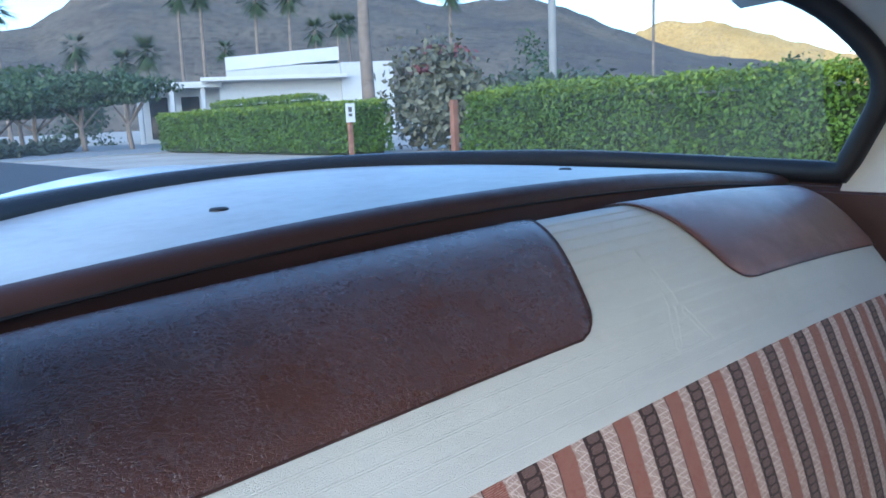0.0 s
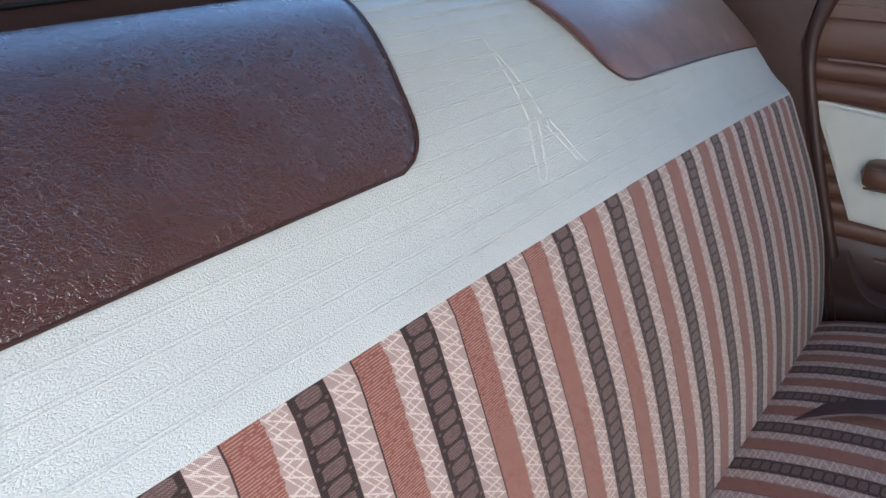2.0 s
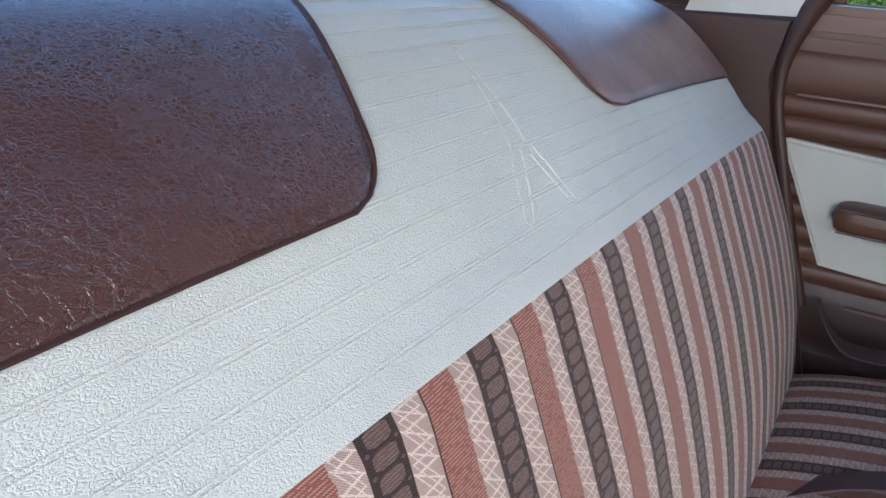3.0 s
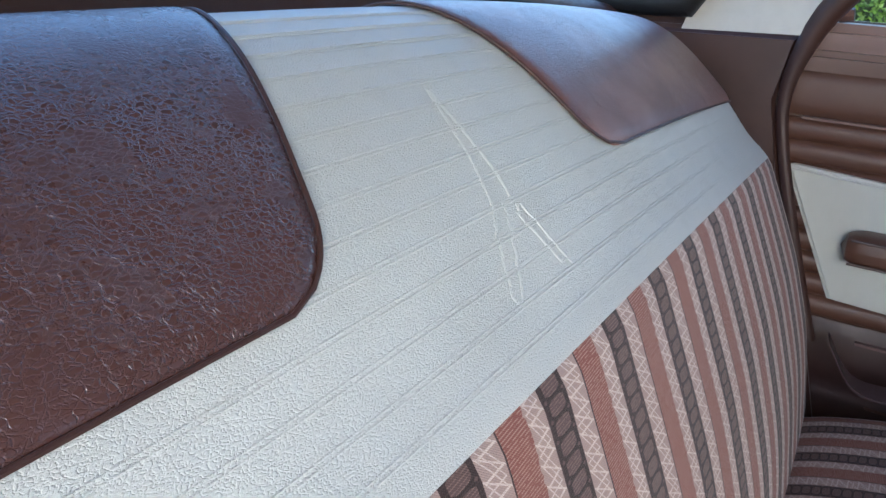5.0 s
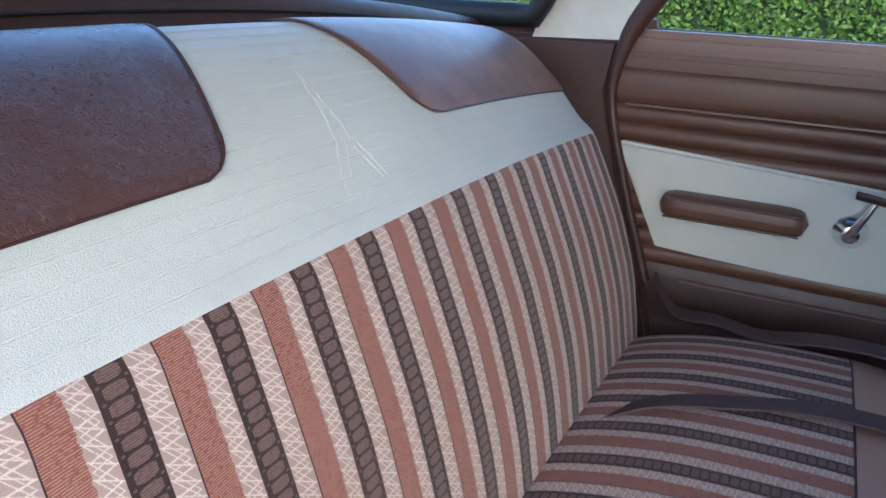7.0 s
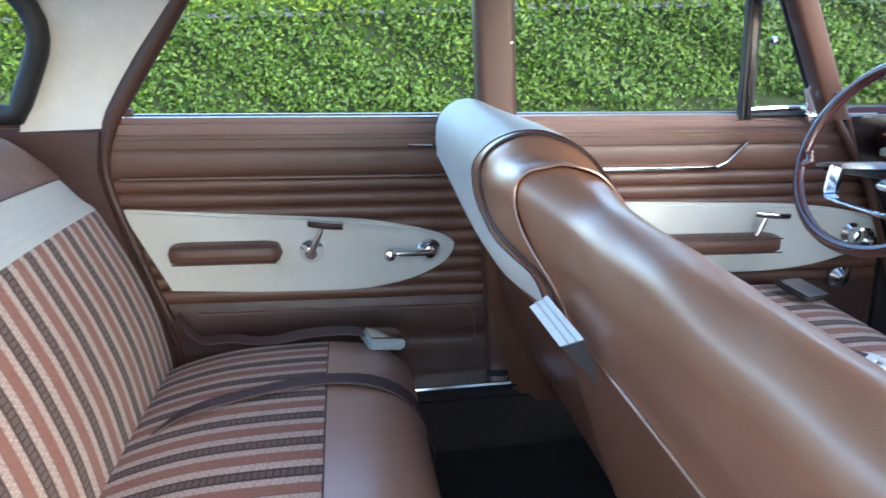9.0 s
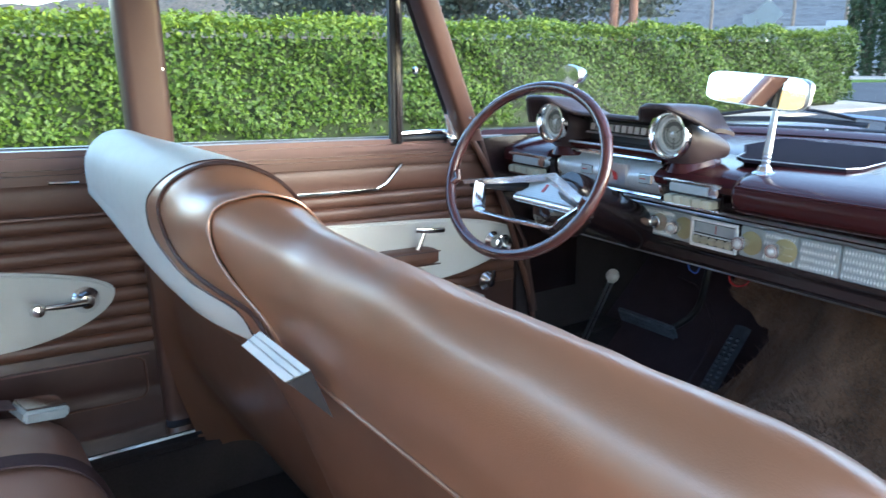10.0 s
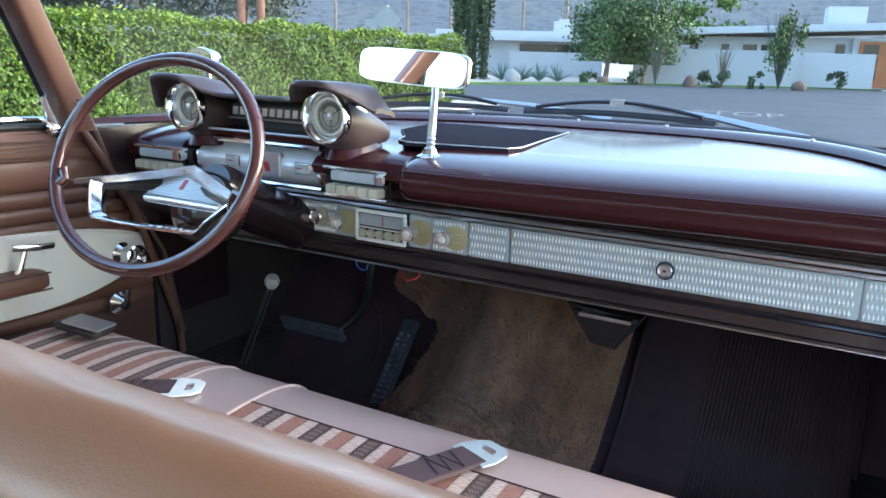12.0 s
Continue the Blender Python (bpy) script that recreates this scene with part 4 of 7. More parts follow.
for x in (-0.547, -0.243):
    part("drum_end", lathe([(0.0, -0.004), (0.034, -0.004), (0.038, 0), (0.034, 0.004), (0.0, 0.004)], 28, Matrix.Translation((x, 1.388, 0.897)) @ Matrix.Rotation(radians(90), 4, "Y")), "chrome", dash, "chrome end ring")
part("drum_moulding", tube([(x, 1.358, 0.936) for x in np.linspace(-0.545, -0.24, 10)], 0.005, 8), "chrome", dash, "chrome upper moulding")
part("drum_moulding", tube([(x, 1.362, 0.860) for x in np.linspace(-0.545, -0.24, 10)], 0.005, 8), "chrome", dash, "chrome lower moulding")
for x in (-0.448, -0.276):
    gauge = part("gauge", box(x - 0.019, x + 0.019, 1.347, 1.36, 0.887, 0.908, 0.002), "chrome", drum, "small rectangular gauge")
    part("gauge_face", box(x - 0.016, x + 0.016, 1.3455, 1.348, 0.889, 0.906), "alu", gauge)
    part("needle", box(x - 0.012, x + 0.004, 1.3445, 1.346, 0.897, 0.899), "red", gauge)
badge = part("badge_plate", box(-0.386, -0.327, 1.346, 1.36, 0.876, 0.922, 0.002), "steel", drum, "square plate with red mark")
part("badge_mark", slab([(-0.358, 0.886), (-0.350, 0.886), (-0.354, 0.902), (-0.366, 0.906)], "y", 1.342, 1.345), "red", badge)
for x0, x1, cap in ((-0.694, -0.552, 0.024), (-0.206, -0.070, 0.022)):
    block = part("button_block", box(x0, x1, 1.328, 1.40, 0.866, 0.912, 0.004), "paint_dark", dash, "dark push button housing in bright frame")
    part("block_rail", box(x0, x1, 1.318, 1.335, 0.9085, 0.9145, 0.002), "chrome", block, "chrome upper rail")
    part("block_rail", box(x0, x1, 1.318, 1.335, 0.8615, 0.8665, 0.002), "chrome", block, "chrome lower rail")
    part("block_cap", box(x1 - cap, x1 - 0.001, 1.312, 1.335, 0.8905, 0.9085, 0.003), "chrome", block, "chrome end cap")
    part("slide_bar", box(x0 + 0.020, x1 - cap - 0.001, 1.316, 1.33, 0.8905, 0.9075, 0.002), "alu", block, "pale slide bar")
    for k in range(5):
        w = (x1 - x0 - 0.024) / 5
        part("push_button", box(x0 + 0.016 + k * w, x0 + 0.0145 + (k + 1) * w, 1.306, 1.335, 0.868, 0.884, 0.0022), "ivory", block, "ivory push button")

# hooded pods with the two round dials
def hood_height(x):
    bump = lambda c, w: math.exp(-(((x - c) / w) ** 4))
    return 1.026 + 0.034 * bump(-0.538, 0.060) + 0.034 * bump(-0.190, 0.062) - 0.014 * ease(-0.165, -0.118, x) - 0.03 * (1 - ease(-0.612, -0.585, x))


def hood(s, t, drop):
    x = mixed(-0.612, -0.114, s)
    front = 1.330 - 0.058 * math.exp(-(((x + 0.538) / 0.066) ** 4)) - 0.062 * math.exp(-(((x + 0.190) / 0.070) ** 4)) + 0.035 * ease(-0.160, -0.128, x)
    return Vector((x + 0.012 * t, mixed(front, mixed(1.465, 1.392, ease(-0.26, -0.14, x)), t), hood_height(x) - mixed(0.045, 0.010, ease(-0.30, -0.20, x)) * t ** 2.2 - drop))


cluster = thing("instrument_pod", (-0.37, 1.4, 0.94), "brown hooded instrument pod with two chrome-ringed dials", "instrument cluster")
top = sheet(lambda s, t: hood(s, t, 0.0), 80, 16)
under = sheet(lambda s, t: hood(s, t, 0.008), 80, 16)
rim_front = sheet(lambda s, t: hood(s, 0.0, 0.008 * t), 80, 1)
rim_side = sheet(lambda s, t: hood(1.0, s, 0.008 * t), 16, 1)
M["hood"] = leather("plum brown hood vinyl", (0.046, 0.031, 0.031), 0.40, 500, 0.2, 0.1)
part("hood", joined(top, under, rim_front, rim_side), "hood", cluster, "dull brown vinyl hood")
part("hood_lip", tube([hood(k / 80, 0.0, 0.004) for k in range(81)], 0.0052, 8), "hood", cluster, "rounded front lip")
part("back_panel", sheet(lambda s, t: Vector((mixed(-0.545, -0.205, s), 1.40, mixed(0.935, hood_height(mixed(-0.545, -0.205, s)) - 0.012, t))), 30, 4), "black", cluster, "dark back panel")
strip_gauge = part("gauge_strip", box(-0.470, -0.262, 1.372, 1.385, 0.982, 1.004, 0.002), "dark_metal", cluster, "dark strip speed scale")
for k in range(11):
    part("strip_mark", slab([(-0.463 + k * 0.0186, 0.985), (-0.451 + k * 0.0186, 0.985), (-0.449 + k * 0.0186, 1.000), (-0.461 + k * 0.0186, 1.000)], "y", 1.3695, 1.3725), "steel", strip_gauge, "pale scale mark")
part("strip_rim", tube([(-0.474, 1.370, 0.979), (-0.258, 1.370, 0.979)], 0.0025, 6), "steel", cluster, "thin bright lower rim")
part("shelf_bar", box(-0.56, -0.20, 1.345, 1.42, 0.945, 0.960, 0.005), "paint", cluster, "maroon cross bar")
part("shelf_bead", tube([(x, 1.343, 0.957) for x in np.linspace(-0.56, -0.235, 8)], 0.0025, 8), "steel", cluster)


def nacelle(c, s, t):
    """The pod's body tapers back from the dial and flares down on to the dashboard."""
    a = 2 * math.pi * s
    r = mixed(0.048, 0.020, t ** 1.3)
    down_r = r * (1.0 + 0.55 * math.sin(math.pi * min(1.0, t * 1.2))) if math.sin(a) < 0 else r * 0.9
    return Vector((c + 0.022 * t + r * math.cos(a) * (1 + 0.08 * math.sin(math.pi * t) * (math.cos(a) > 0)), 1.328 + 0.13 * t, 0.998 - 0.034 * t + down_r * math.sin(a)))


M["dial"] = plain("grey beige dial face", (0.36, 0.37, 0.33), 0.4, 0.0, 0.1, 120, 0.2)
M["dial_dark"] = plain("dark grey dial ring", (0.10, 0.105, 0.10), 0.4, 0.0, 0.1, 120, 0.2)
for x, r in ((-0.538, 0.046), (-0.197, 0.0465)):
    body = part("pod_body", sheet(lambda s, t: nacelle(x, s, t), 40, 16, None, True), "hood", cluster, "brown tapered pod body")
    part("pod_foot", lathe([(0.0, 0.05), (0.034, 0.046), (0.046, 0.022), (0.062, 0.006), (0.070, -0.02)], 32, Matrix.Translation((x + 0.004, 1.40, 0.938)) @ Matrix.Diagonal((0.66, 1.0, 0.8, 1))), "paint", cluster, "maroon painted pod foot")
    m = at_face(x, 1.330, 0.998)
    gauge = part("dial", lathe([(r - 0.002, -0.05), (r, 0.0), (r + 0.002, 0.014), (r, 0.019), (r - 0.004, 0.0195), (r - 0.006, 0.017), (r - 0.010, 0.006), (r - 0.0135, -0.006)], 48, m, False), "chrome", cluster, "deep chrome dial bezel")
    part("dial_face", lathe([(0.0, -0.006), (r - 0.0125, -0.006), (r - 0.0125, -0.004), (0.0, -0.004)], 48, m), "dial", gauge, "grey beige dial face")
    part("bezel_ring", lathe([(r - 0.0135, -0.004), (r - 0.0135, 0.002), (r - 0.0165, 0.003), (r - 0.0165, -0.004)], 48, m, False), "alu_light", gauge, "bright inner ring")
    for r0, r1 in ((0.0255, 0.0240), (0.0185, 0.0172)):
        part("dial_ring", lathe([(r0, -0.0045), (r0, -0.0030), (r1, -0.0030), (r1, -0.0045)], 40, m, False), "dial_dark", gauge, "dark numeral ring")
    part("dial_arc", bm_of([m @ Vector((q * math.cos(a), q * math.sin(a), -0.0034)) for a in np.linspace(0.5, 2.6, 20) for q in (0.0245, 0.0180)], [(2 * i, 2 * i + 1, 2 * i + 3, 2 * i + 2) for i in range(19)]), "dial_dark", gauge, "dark scale arc")
    part("dial_hub", lathe([(0.0, -0.004), (0.0065, -0.004), (0.0055, 0.002), (0.0, 0.003)], 24, m), "steel", gauge)
    for a in (0, 1, 2):
        q = radians(35 + 120 * a)
        d = Vector((math.cos(q), math.sin(q), 0))
        part("dial_spoke", tube([m @ (d * 0.006 + Vector((0, 0, -0.002))), m @ (d * 0.028 + Vector((0, 0, -0.002)))], 0.0007, 6), "black", gauge)
    for a in range(24):
        q = 2 * math.pi * a / 24
        d = Vector((math.cos(q), math.sin(q), 0))
        part("dial_tick", tube([m @ (d * 0.0262 + Vector((0, 0, -0.0035))), m @ (d * 0.0290 + Vector((0, 0, -0.0035)))], 0.0005, 4), "black", gauge)

# speaker grille let into the top, with ribs
grille = thing("speaker_grille", (0, 1.6, 0.95), "dark ribbed speaker grille with bright edge", "speaker grille")
edge = [(-0.150, 1.50), (-0.235, 1.62), (-0.262, 1.80), (0.064, 1.815), (0.085, 1.617), (0.102, 1.480), (0.090, 1.452), (-0.095, 1.418), (-0.125, 1.440)]
part("bed", slab(edge, "z", 0.948, 0.9540), "grille", grille, "dark grille bed", False)
part("edge_trim", tube([(x, y, 0.955) for x, y in edge[3:] + edge[:1]], 0.0011, 8), "steel", grille, "bright edge")
for k in range(32):
    y = 1.432 + k * 0.0119
    x0 = float(np.interp(y, [1.418, 1.44, 1.50, 1.62, 1.80], [-0.09, -0.122, -0.147, -0.232, -0.259]))
    x1 = float(np.interp(y, [1.418, 1.452, 1.480, 1.617, 1.815], [-0.09, 0.087, 0.099, 0.082, 0.061]))
    part("rib", box(x0 + 0.003, x1 - 0.003, y, y + 0.005, 0.9540, 0.9552, 0.0), "grille", grille)

# mirror on its stalk
mirror = thing("rear_view_mirror", (-0.02, 1.37, 0.945), "rear-view mirror on a ribbed chrome stalk", "mirror")
part("foot", lathe([(0.0, 0.0), (0.022, 0.0), (0.022, 0.003), (0.014, 0.007), (0.010, 0.016), (0.0, 0.018)], 28, pose(-0.018, 1.372, 0.938)), "chrome", mirror, "chrome foot")
part("stalk", lathe([(0.0, 0.0), (0.0085, 0.0)] + [(0.0085 - 0.0015 * (k % 2) - 0.00008 * k, 0.004 * k) for k in range(1, 9)] + [(0.0075, 0.036), (0.0055, 0.11), (0.0, 0.11)], 20, pose(-0.018, 1.372, 0.945, -12, -3)), "steel", mirror, "ribbed metal stalk")
M["mirror"] = plain("silvered mirror", (0.9, 0.91, 0.92), 0.02, 1.0, 0.0, 10, 0.0)
corners = []
for k in range(40):
    a = 2 * math.pi * k / 40
    corners.append((0.139 * math.copysign(abs(math.cos(a)) ** 0.35, math.cos(a)), 0.031 * math.copysign(abs(math.sin(a)) ** 0.35, math.sin(a))))
mirror_pose = Matrix.Translation((-0.108, 1.447, 1.085)) @ Matrix.Rotation(radians(-14.5), 4, "Z") @ Matrix.Rotation(radians(2), 4, "Y") @ Matrix.Rotation(radians(-6), 4, "X")
shell = slab(corners, "y", 0.0, 0.014, 0.004)
glass = slab([(x * 0.965, z * 0.93) for x, z in corners], "y", -0.0015, 0.002)
for bm in (shell, glass):
    bmesh.ops.transform(bm, matrix=mirror_pose, verts=bm.verts[:])
part("shell", shell, "steel", mirror, "metal mirror back")
part("mirror_glass", glass, "mirror", mirror, "mirror glass", False)

# ---- steering wheel: oval rim, dished spokes, chrome horn ring ----
M["hub_black"] = plain("glossy black hub enamel", (0.012, 0.010, 0.010), 0.16, 0.0, 0.1, 40, 0.05, 0.5)
steering_wheel = thing("steering_wheel", (-0.37, 1.15, 0.88), "dark plum oval steering wheel with chrome spokes and horn ring", "steering wheel")
W = Matrix.Translation((-0.37, 1.087, 0.929)) @ Matrix.Rotation(radians(90 - 25), 4, "X")


def on_wheel(x, y, deep=0.0):
    return W @ Vector((x, y, -deep))


part("rim", tube([on_wheel(0.221 * math.cos(a), 0.176 * math.sin(a)) for a in np.linspace(0, 2 * math.pi, 72, False)], 0.0112, 14, True), "wheel", steering_wheel, "glossy plum rim")
for a in (28, 152, 197, 343):
    q = radians(a)
    near = [on_wheel(0.221 * math.cos(q + d), 0.176 * math.sin(q + d)) for d in (-0.012, 0.012)]
    part("rim_joint", tube(near, 0.0122, 14), "wheel", steering_wheel)
for sx in (-1, 1):
    part("rim_lug", tube([on_wheel(sx * 0.200, -0.030), on_wheel(sx * 0.192, -0.046, 0.004), on_wheel(sx * 0.205, -0.062)], 0.009, 10), "wheel", steering_wheel)
    end = (-0.197, -0.043, 0.022) if sx < 0 else (0.200, -0.044, 0.004)
    rails = [[Vector(end) + Vector((0, 0.007, 0.012)), Vector((0, 0.026, 0.092))], [Vector(end) + Vector((0, -0.002, -0.004)), Vector((0, 0.012, 0.066))], [Vector(end) + Vector((0, -0.008, 0.004)), Vector((0, 0.002, 0.076))]]
    beam = sheet(lambda s, t: on_wheel(*rails[round(s * 2)][0].lerp(rails[round(s * 2)][1], t)) + Vector((0, 0.004, -0.002)) * math.sin(math.pi * t), 2, 16)
    part("spoke", beam, "bright_chrome", steering_wheel, "chrome spoke with a sharp ridge")
    low_end = Vector(end) * 0.93
    part("spoke_back", tube([on_wheel(*low_end.lerp(Vector((0, 0.006, 0.10)), k / 8)) + Vector((0, 0.012, -0.012)) for k in range(9)], lambda t: 0.008 + 0.008 * t, 8), "black", steering_wheel, "black spoke back")
outer = spline([(-0.154, -0.040, 0.024), (-0.150, -0.052, 0.022), (-0.130, -0.088, 0.018), (-0.120, -0.098, 0.017), (-0.100, -0.103, 0.017), (0.0, -0.103, 0.016), (0.108, -0.099, 0.016), (0.126, -0.094, 0.016), (0.140, -0.078, 0.014), (0.178, -0.046, 0.012)], 60)
inner = spline([(-0.144, -0.038, 0.050), (-0.140, -0.048, 0.048), (-0.120, -0.079, 0.042), (-0.110, -0.089, 0.038), (-0.091, -0.093, 0.033), (0.0, -0.093, 0.030), (0.102, -0.089, 0.030), (0.117, -0.085, 0.029), (0.130, -0.071, 0.027), (0.168, -0.041, 0.024)], 60)
inner = [a.lerp(b, 0.7) for a, b in zip(outer, inner)]
ring_faces = [(outer, inner, 0.0, 0.0), (outer, outer, 0.0, 0.012), (inner, inner, 0.0, 0.010), (outer, inner, 0.012, 0.010)]
part("horn_ring", joined(*[sheet(lambda s, t: on_wheel(*(a[round(t * 60)] + Vector((0, 0, da))).lerp(b[round(t * 60)] + Vector((0, 0, db)), s)), 1, 60) for a, b, da, db in ring_faces]), "chrome", steering_wheel, "chrome horn ring")
part("ring_bead", tube([on_wheel(*p) for p in outer], 0.0028, 8), "chrome", steering_wheel, "bright outer bead")
for k in range(10):
    i = 20 + round(k * 2.6)
    part("ring_notch", tube([on_wheel(*(outer[i] + Vector((0, 0, -0.0005)))), on_wheel(*(inner[i] + Vector((0.006, 0, -0.0005))))], 0.0012, 6), "black", steering_wheel, "dark rib on the horn ring")
hub = slab([(-0.090, -0.036), (-0.072, -0.006), (0.0, 0.012), (0.072, -0.006), (0.092, -0.036), (0.086, -0.050), (-0.084, -0.050)], "z", -0.094, -0.085, 0.003)
bmesh.ops.transform(hub, matrix=W, verts=hub.verts[:])
part("hub", hub, "steel", steering_wheel, "chrome hub plate", False)
face = slab([(-0.083, -0.036), (-0.067, -0.009), (0.0, 0.008), (0.067, -0.009), (0.085, -0.036)], "z", -0.085, -0.0805, 0.002)
bmesh.ops.transform(face, matrix=W, verts=face.verts[:])
hub_face = part("hub_face", face, "alu", steering_wheel, "grooved silver hub face")
for k in range(9):
    wide = 0.080 - 0.0018 * k if k < 6 else 0.069 - 0.020 * (k - 6)
    groove = tube([on_wheel(-wide, -0.0345 + 0.0045 * k, 0.0803), on_wheel(wide, -0.0345 + 0.0045 * k, 0.0803)], 0.0005, 5)
    part("groove", groove, "steel", hub_face)
part("hub_roll", tube([on_wheel(-0.086, -0.043, 0.086), on_wheel(0.088, -0.043, 0.086)], 0.0065, 12), "bright_chrome", steering_wheel, "chrome roll below the hub face")
mark = slab([(-0.008, -0.022), (0.000, -0.022), (0.009, -0.004), (0.001, -0.004)], "z", -0.0806, -0.0792)
bmesh.ops.transform(mark, matrix=W, verts=mark.verts[:])
part("hub_mark", mark, "red", steering_wheel, "small red mark")
part("hub_bowl", lathe([(0.0, -0.097), (0.030, -0.100), (0.050, -0.110), (0.062, -0.126), (0.064, -0.15), (0.050, -0.19), (0.0, -0.19)], 40, W @ Matrix.Translation((0, -0.036, 0))), "hub_black", steering_wheel, "black hub bowl")
part("column", lathe([(0.045, -0.14), (0.05, -0.16), (0.05, -0.42), (0.0, -0.42)], 28, W), "paint_dark", steering_wheel, "dark steering column")

# ---- windscreen foot, wipers, hood ----
def cowl(s, t, dz=0.0):
    x = mixed(-0.745, 0.745, s)
    y = screen_y(x) + 0.10 * t - 0.01
    return Vector((x, y, 0.958 + 0.010 * ease(0, 0.74, x) - 0.006 * max(0, -x) + 0.012 * math.sin(math.pi * t) + dz))


solo("cowl_trim", sheet(cowl, 60, 10), "paint", "glossy maroon windscreen foot trim with screws", "trim", "", "structure")
solo("screen_seal", tube([cowl(s, 1.0, 0.004) for s in np.linspace(0, 1, 60)], 0.010, 8), "rubber", "black windscreen rubber", "trim", "", "structure")
for s in (0.345, 0.66, 0.52, 0.86):
    p = cowl(s, 0.45)
    solo("trim_screw", lathe([(0.0, 0.0015), (0.003, 0.0014), (0.0042, 0.0), (0.0042, -0.002)], 14, Matrix.Translation(p + Vector((0, 0, 0.001)))), "steel", "small steel trim screw", "screw", "trim screws")
for x0, x1, tip in ((-0.53, -0.18, 0.99), (-0.14, 0.33, 0.99)):
    wiper = thing("wiper", (x0, 2.0, 0.95), "windscreen wiper with satin metal arm and black blade", "wiper", "windscreen wipers")
    y = lambda x: screen_y(x) + 0.12
    part("blade", tube([(x, y(x), 0.978 + 0.006 * math.sin(math.pi * (x - x0) / (x1 - x0))) for x in np.linspace(x0, x1, 14)], 0.010, 6, False, 0.5), "rubber", wiper, "black rubber blade")
    part("bridge", tube([(x, y(x), 0.984 + 0.026 * math.sin(math.pi * (x - x0) / (x1 - x0))) for x in np.linspace(x0 + 0.03, x1 - 0.03, 14)], 0.0045, 6), "rubber", wiper, "black blade bridge")
    xm = (x0 + x1) / 2
    part("clip", box(xm - 0.018, xm + 0.018, y(xm) - 0.008, y(xm) + 0.008, 1.002, 1.016, 0.003), "steel", wiper)
    part("arm", tube([(xm, y(xm), 1.008), (xm + 0.22, y(xm + 0.22) + 0.03, 0.99), (xm + 0.42, y(xm + 0.42) + 0.05, 0.965)], lambda t: 0.004 + 0.008 * t, 8, False, 0.6), "steel", wiper, "satin metal arm")
solo("bonnet", sheet(lambda s, t: Vector((mixed(-0.9, 0.9, s), mixed(2.0, 3.4, t), 0.935 - 0.02 * (mixed(-1, 1, s)) ** 2 - 0.10 * t)), 20, 12), "paint", "glossy maroon car bonnet", "bonnet", "", "structure")
side_mirror = thing("door_mirror", (-1.18, 2.0, 0.9), "round chrome fender mirror", "mirror")
part("head", lathe([(0.0, 0.0), (0.055, 0.002), (0.058, 0.012), (0.045, 0.05), (0.015, 0.075), (0.0, 0.08)], 32, Matrix.Translation((-1.185, 1.97, 1.075)) @ Matrix.Rotation(radians(-90), 4, "X") @ Matrix.Diagonal((1.0, 0.62, 1, 1))), "chrome", side_mirror, "chrome mirror head")
part("stem", tube([(-1.185, 2.0, 1.05), (-1.18, 2.02, 0.90)], 0.012, 10), "chrome", side_mirror, "chrome stem")
solo("front_fender", sheet(lambda s, t: Vector((mixed(-1.28, -0.88, s), mixed(1.45, 3.4, t), 0.925 - 0.04 * mixed(-1, 1, s) ** 4 - 0.06 * t)), 10, 10), "paint", "glossy maroon front fender", "fender", "", "structure")

# ---- footwell ----
brake = thing("brake_pedal", (-0.61, 1.78, 0.3), "wide black rubber brake pedal", "pedal")
tilt = Matrix.Translation((-0.60, 1.77, 0.385)) @ Matrix.Rotation(radians(28), 4, "X")
pad_bm = box(-0.105, 0.105, -0.004, 0.012, -0.030, 0.030, 0.006)
bmesh.ops.transform(pad_bm, matrix=tilt, verts=pad_bm.verts[:])
brake_pad = part("pedal_pad", pad_bm, "pedal", brake, "black ribbed rubber pad")
for row in range(4):
    for k in range(12):
        nub = box(-0.094 + k * 0.0165, -0.083 + k * 0.0165, -0.007, -0.003, -0.024 + row * 0.0135, -0.016 + row * 0.0135)
        bmesh.ops.transform(nub, matrix=tilt, verts=nub.verts[:])
        part("nub", nub, "pedal", brake_pad)
part("pedal_arm", tube(spline([(-0.53, 1.79, 0.39), (-0.48, 1.83, 0.45), (-0.46, 1.84, 0.56), (-0.46, 1.86, 0.74)], 12), 0.010, 8), "black", brake, "black steel arm")
gas = thing("gas_pedal", (-0.34, 1.75, 0.24), "long black rubber accelerator pedal", "pedal")
treadle = sheet(lambda s, t: Vector((mixed(-0.312, -0.318, t) + mixed(-0.025, 0.025, s), mixed(1.655, 1.815, t), mixed(0.290, 0.455, t) + 0.004 * math.sin(math.pi * s))), 6, 16)
bmesh.ops.solidify(treadle, geom=treadle.faces[:], thickness=0.012)
gas_pad = part("treadle", treadle, "pedal", gas, "black rubber treadle")
for k in range(13):
    t = 0.06 + k * 0.062
    c = Vector((mixed(-0.312, -0.318, t), mixed(1.655, 1.815, t) - 0.006, mixed(0.290, 0.455, t) + 0.008))
    for dx in (-0.010, 0.010):
        part("nub", lathe([(0.006, -0.002), (0.006, 0.003), (0.004, 0.005), (0.0, 0.005)], 8, Matrix.Translation(c + Vector((dx, 0, 0)))), "pedal", gas_pad)
lever = thing("brake_lever", (-0.62, 1.55, 0.38), "chrome parking brake stick with pale knob", "lever")
part("stick", tube([(-0.645, 1.55, 0.36), (-0.546, 1.55, 0.575)], 0.0042, 8), "steel", lever, "chrome rod")
part("stick", tube([(-0.632, 1.55, 0.36), (-0.535, 1.55, 0.572)], 0.0030, 8), "steel", lever)
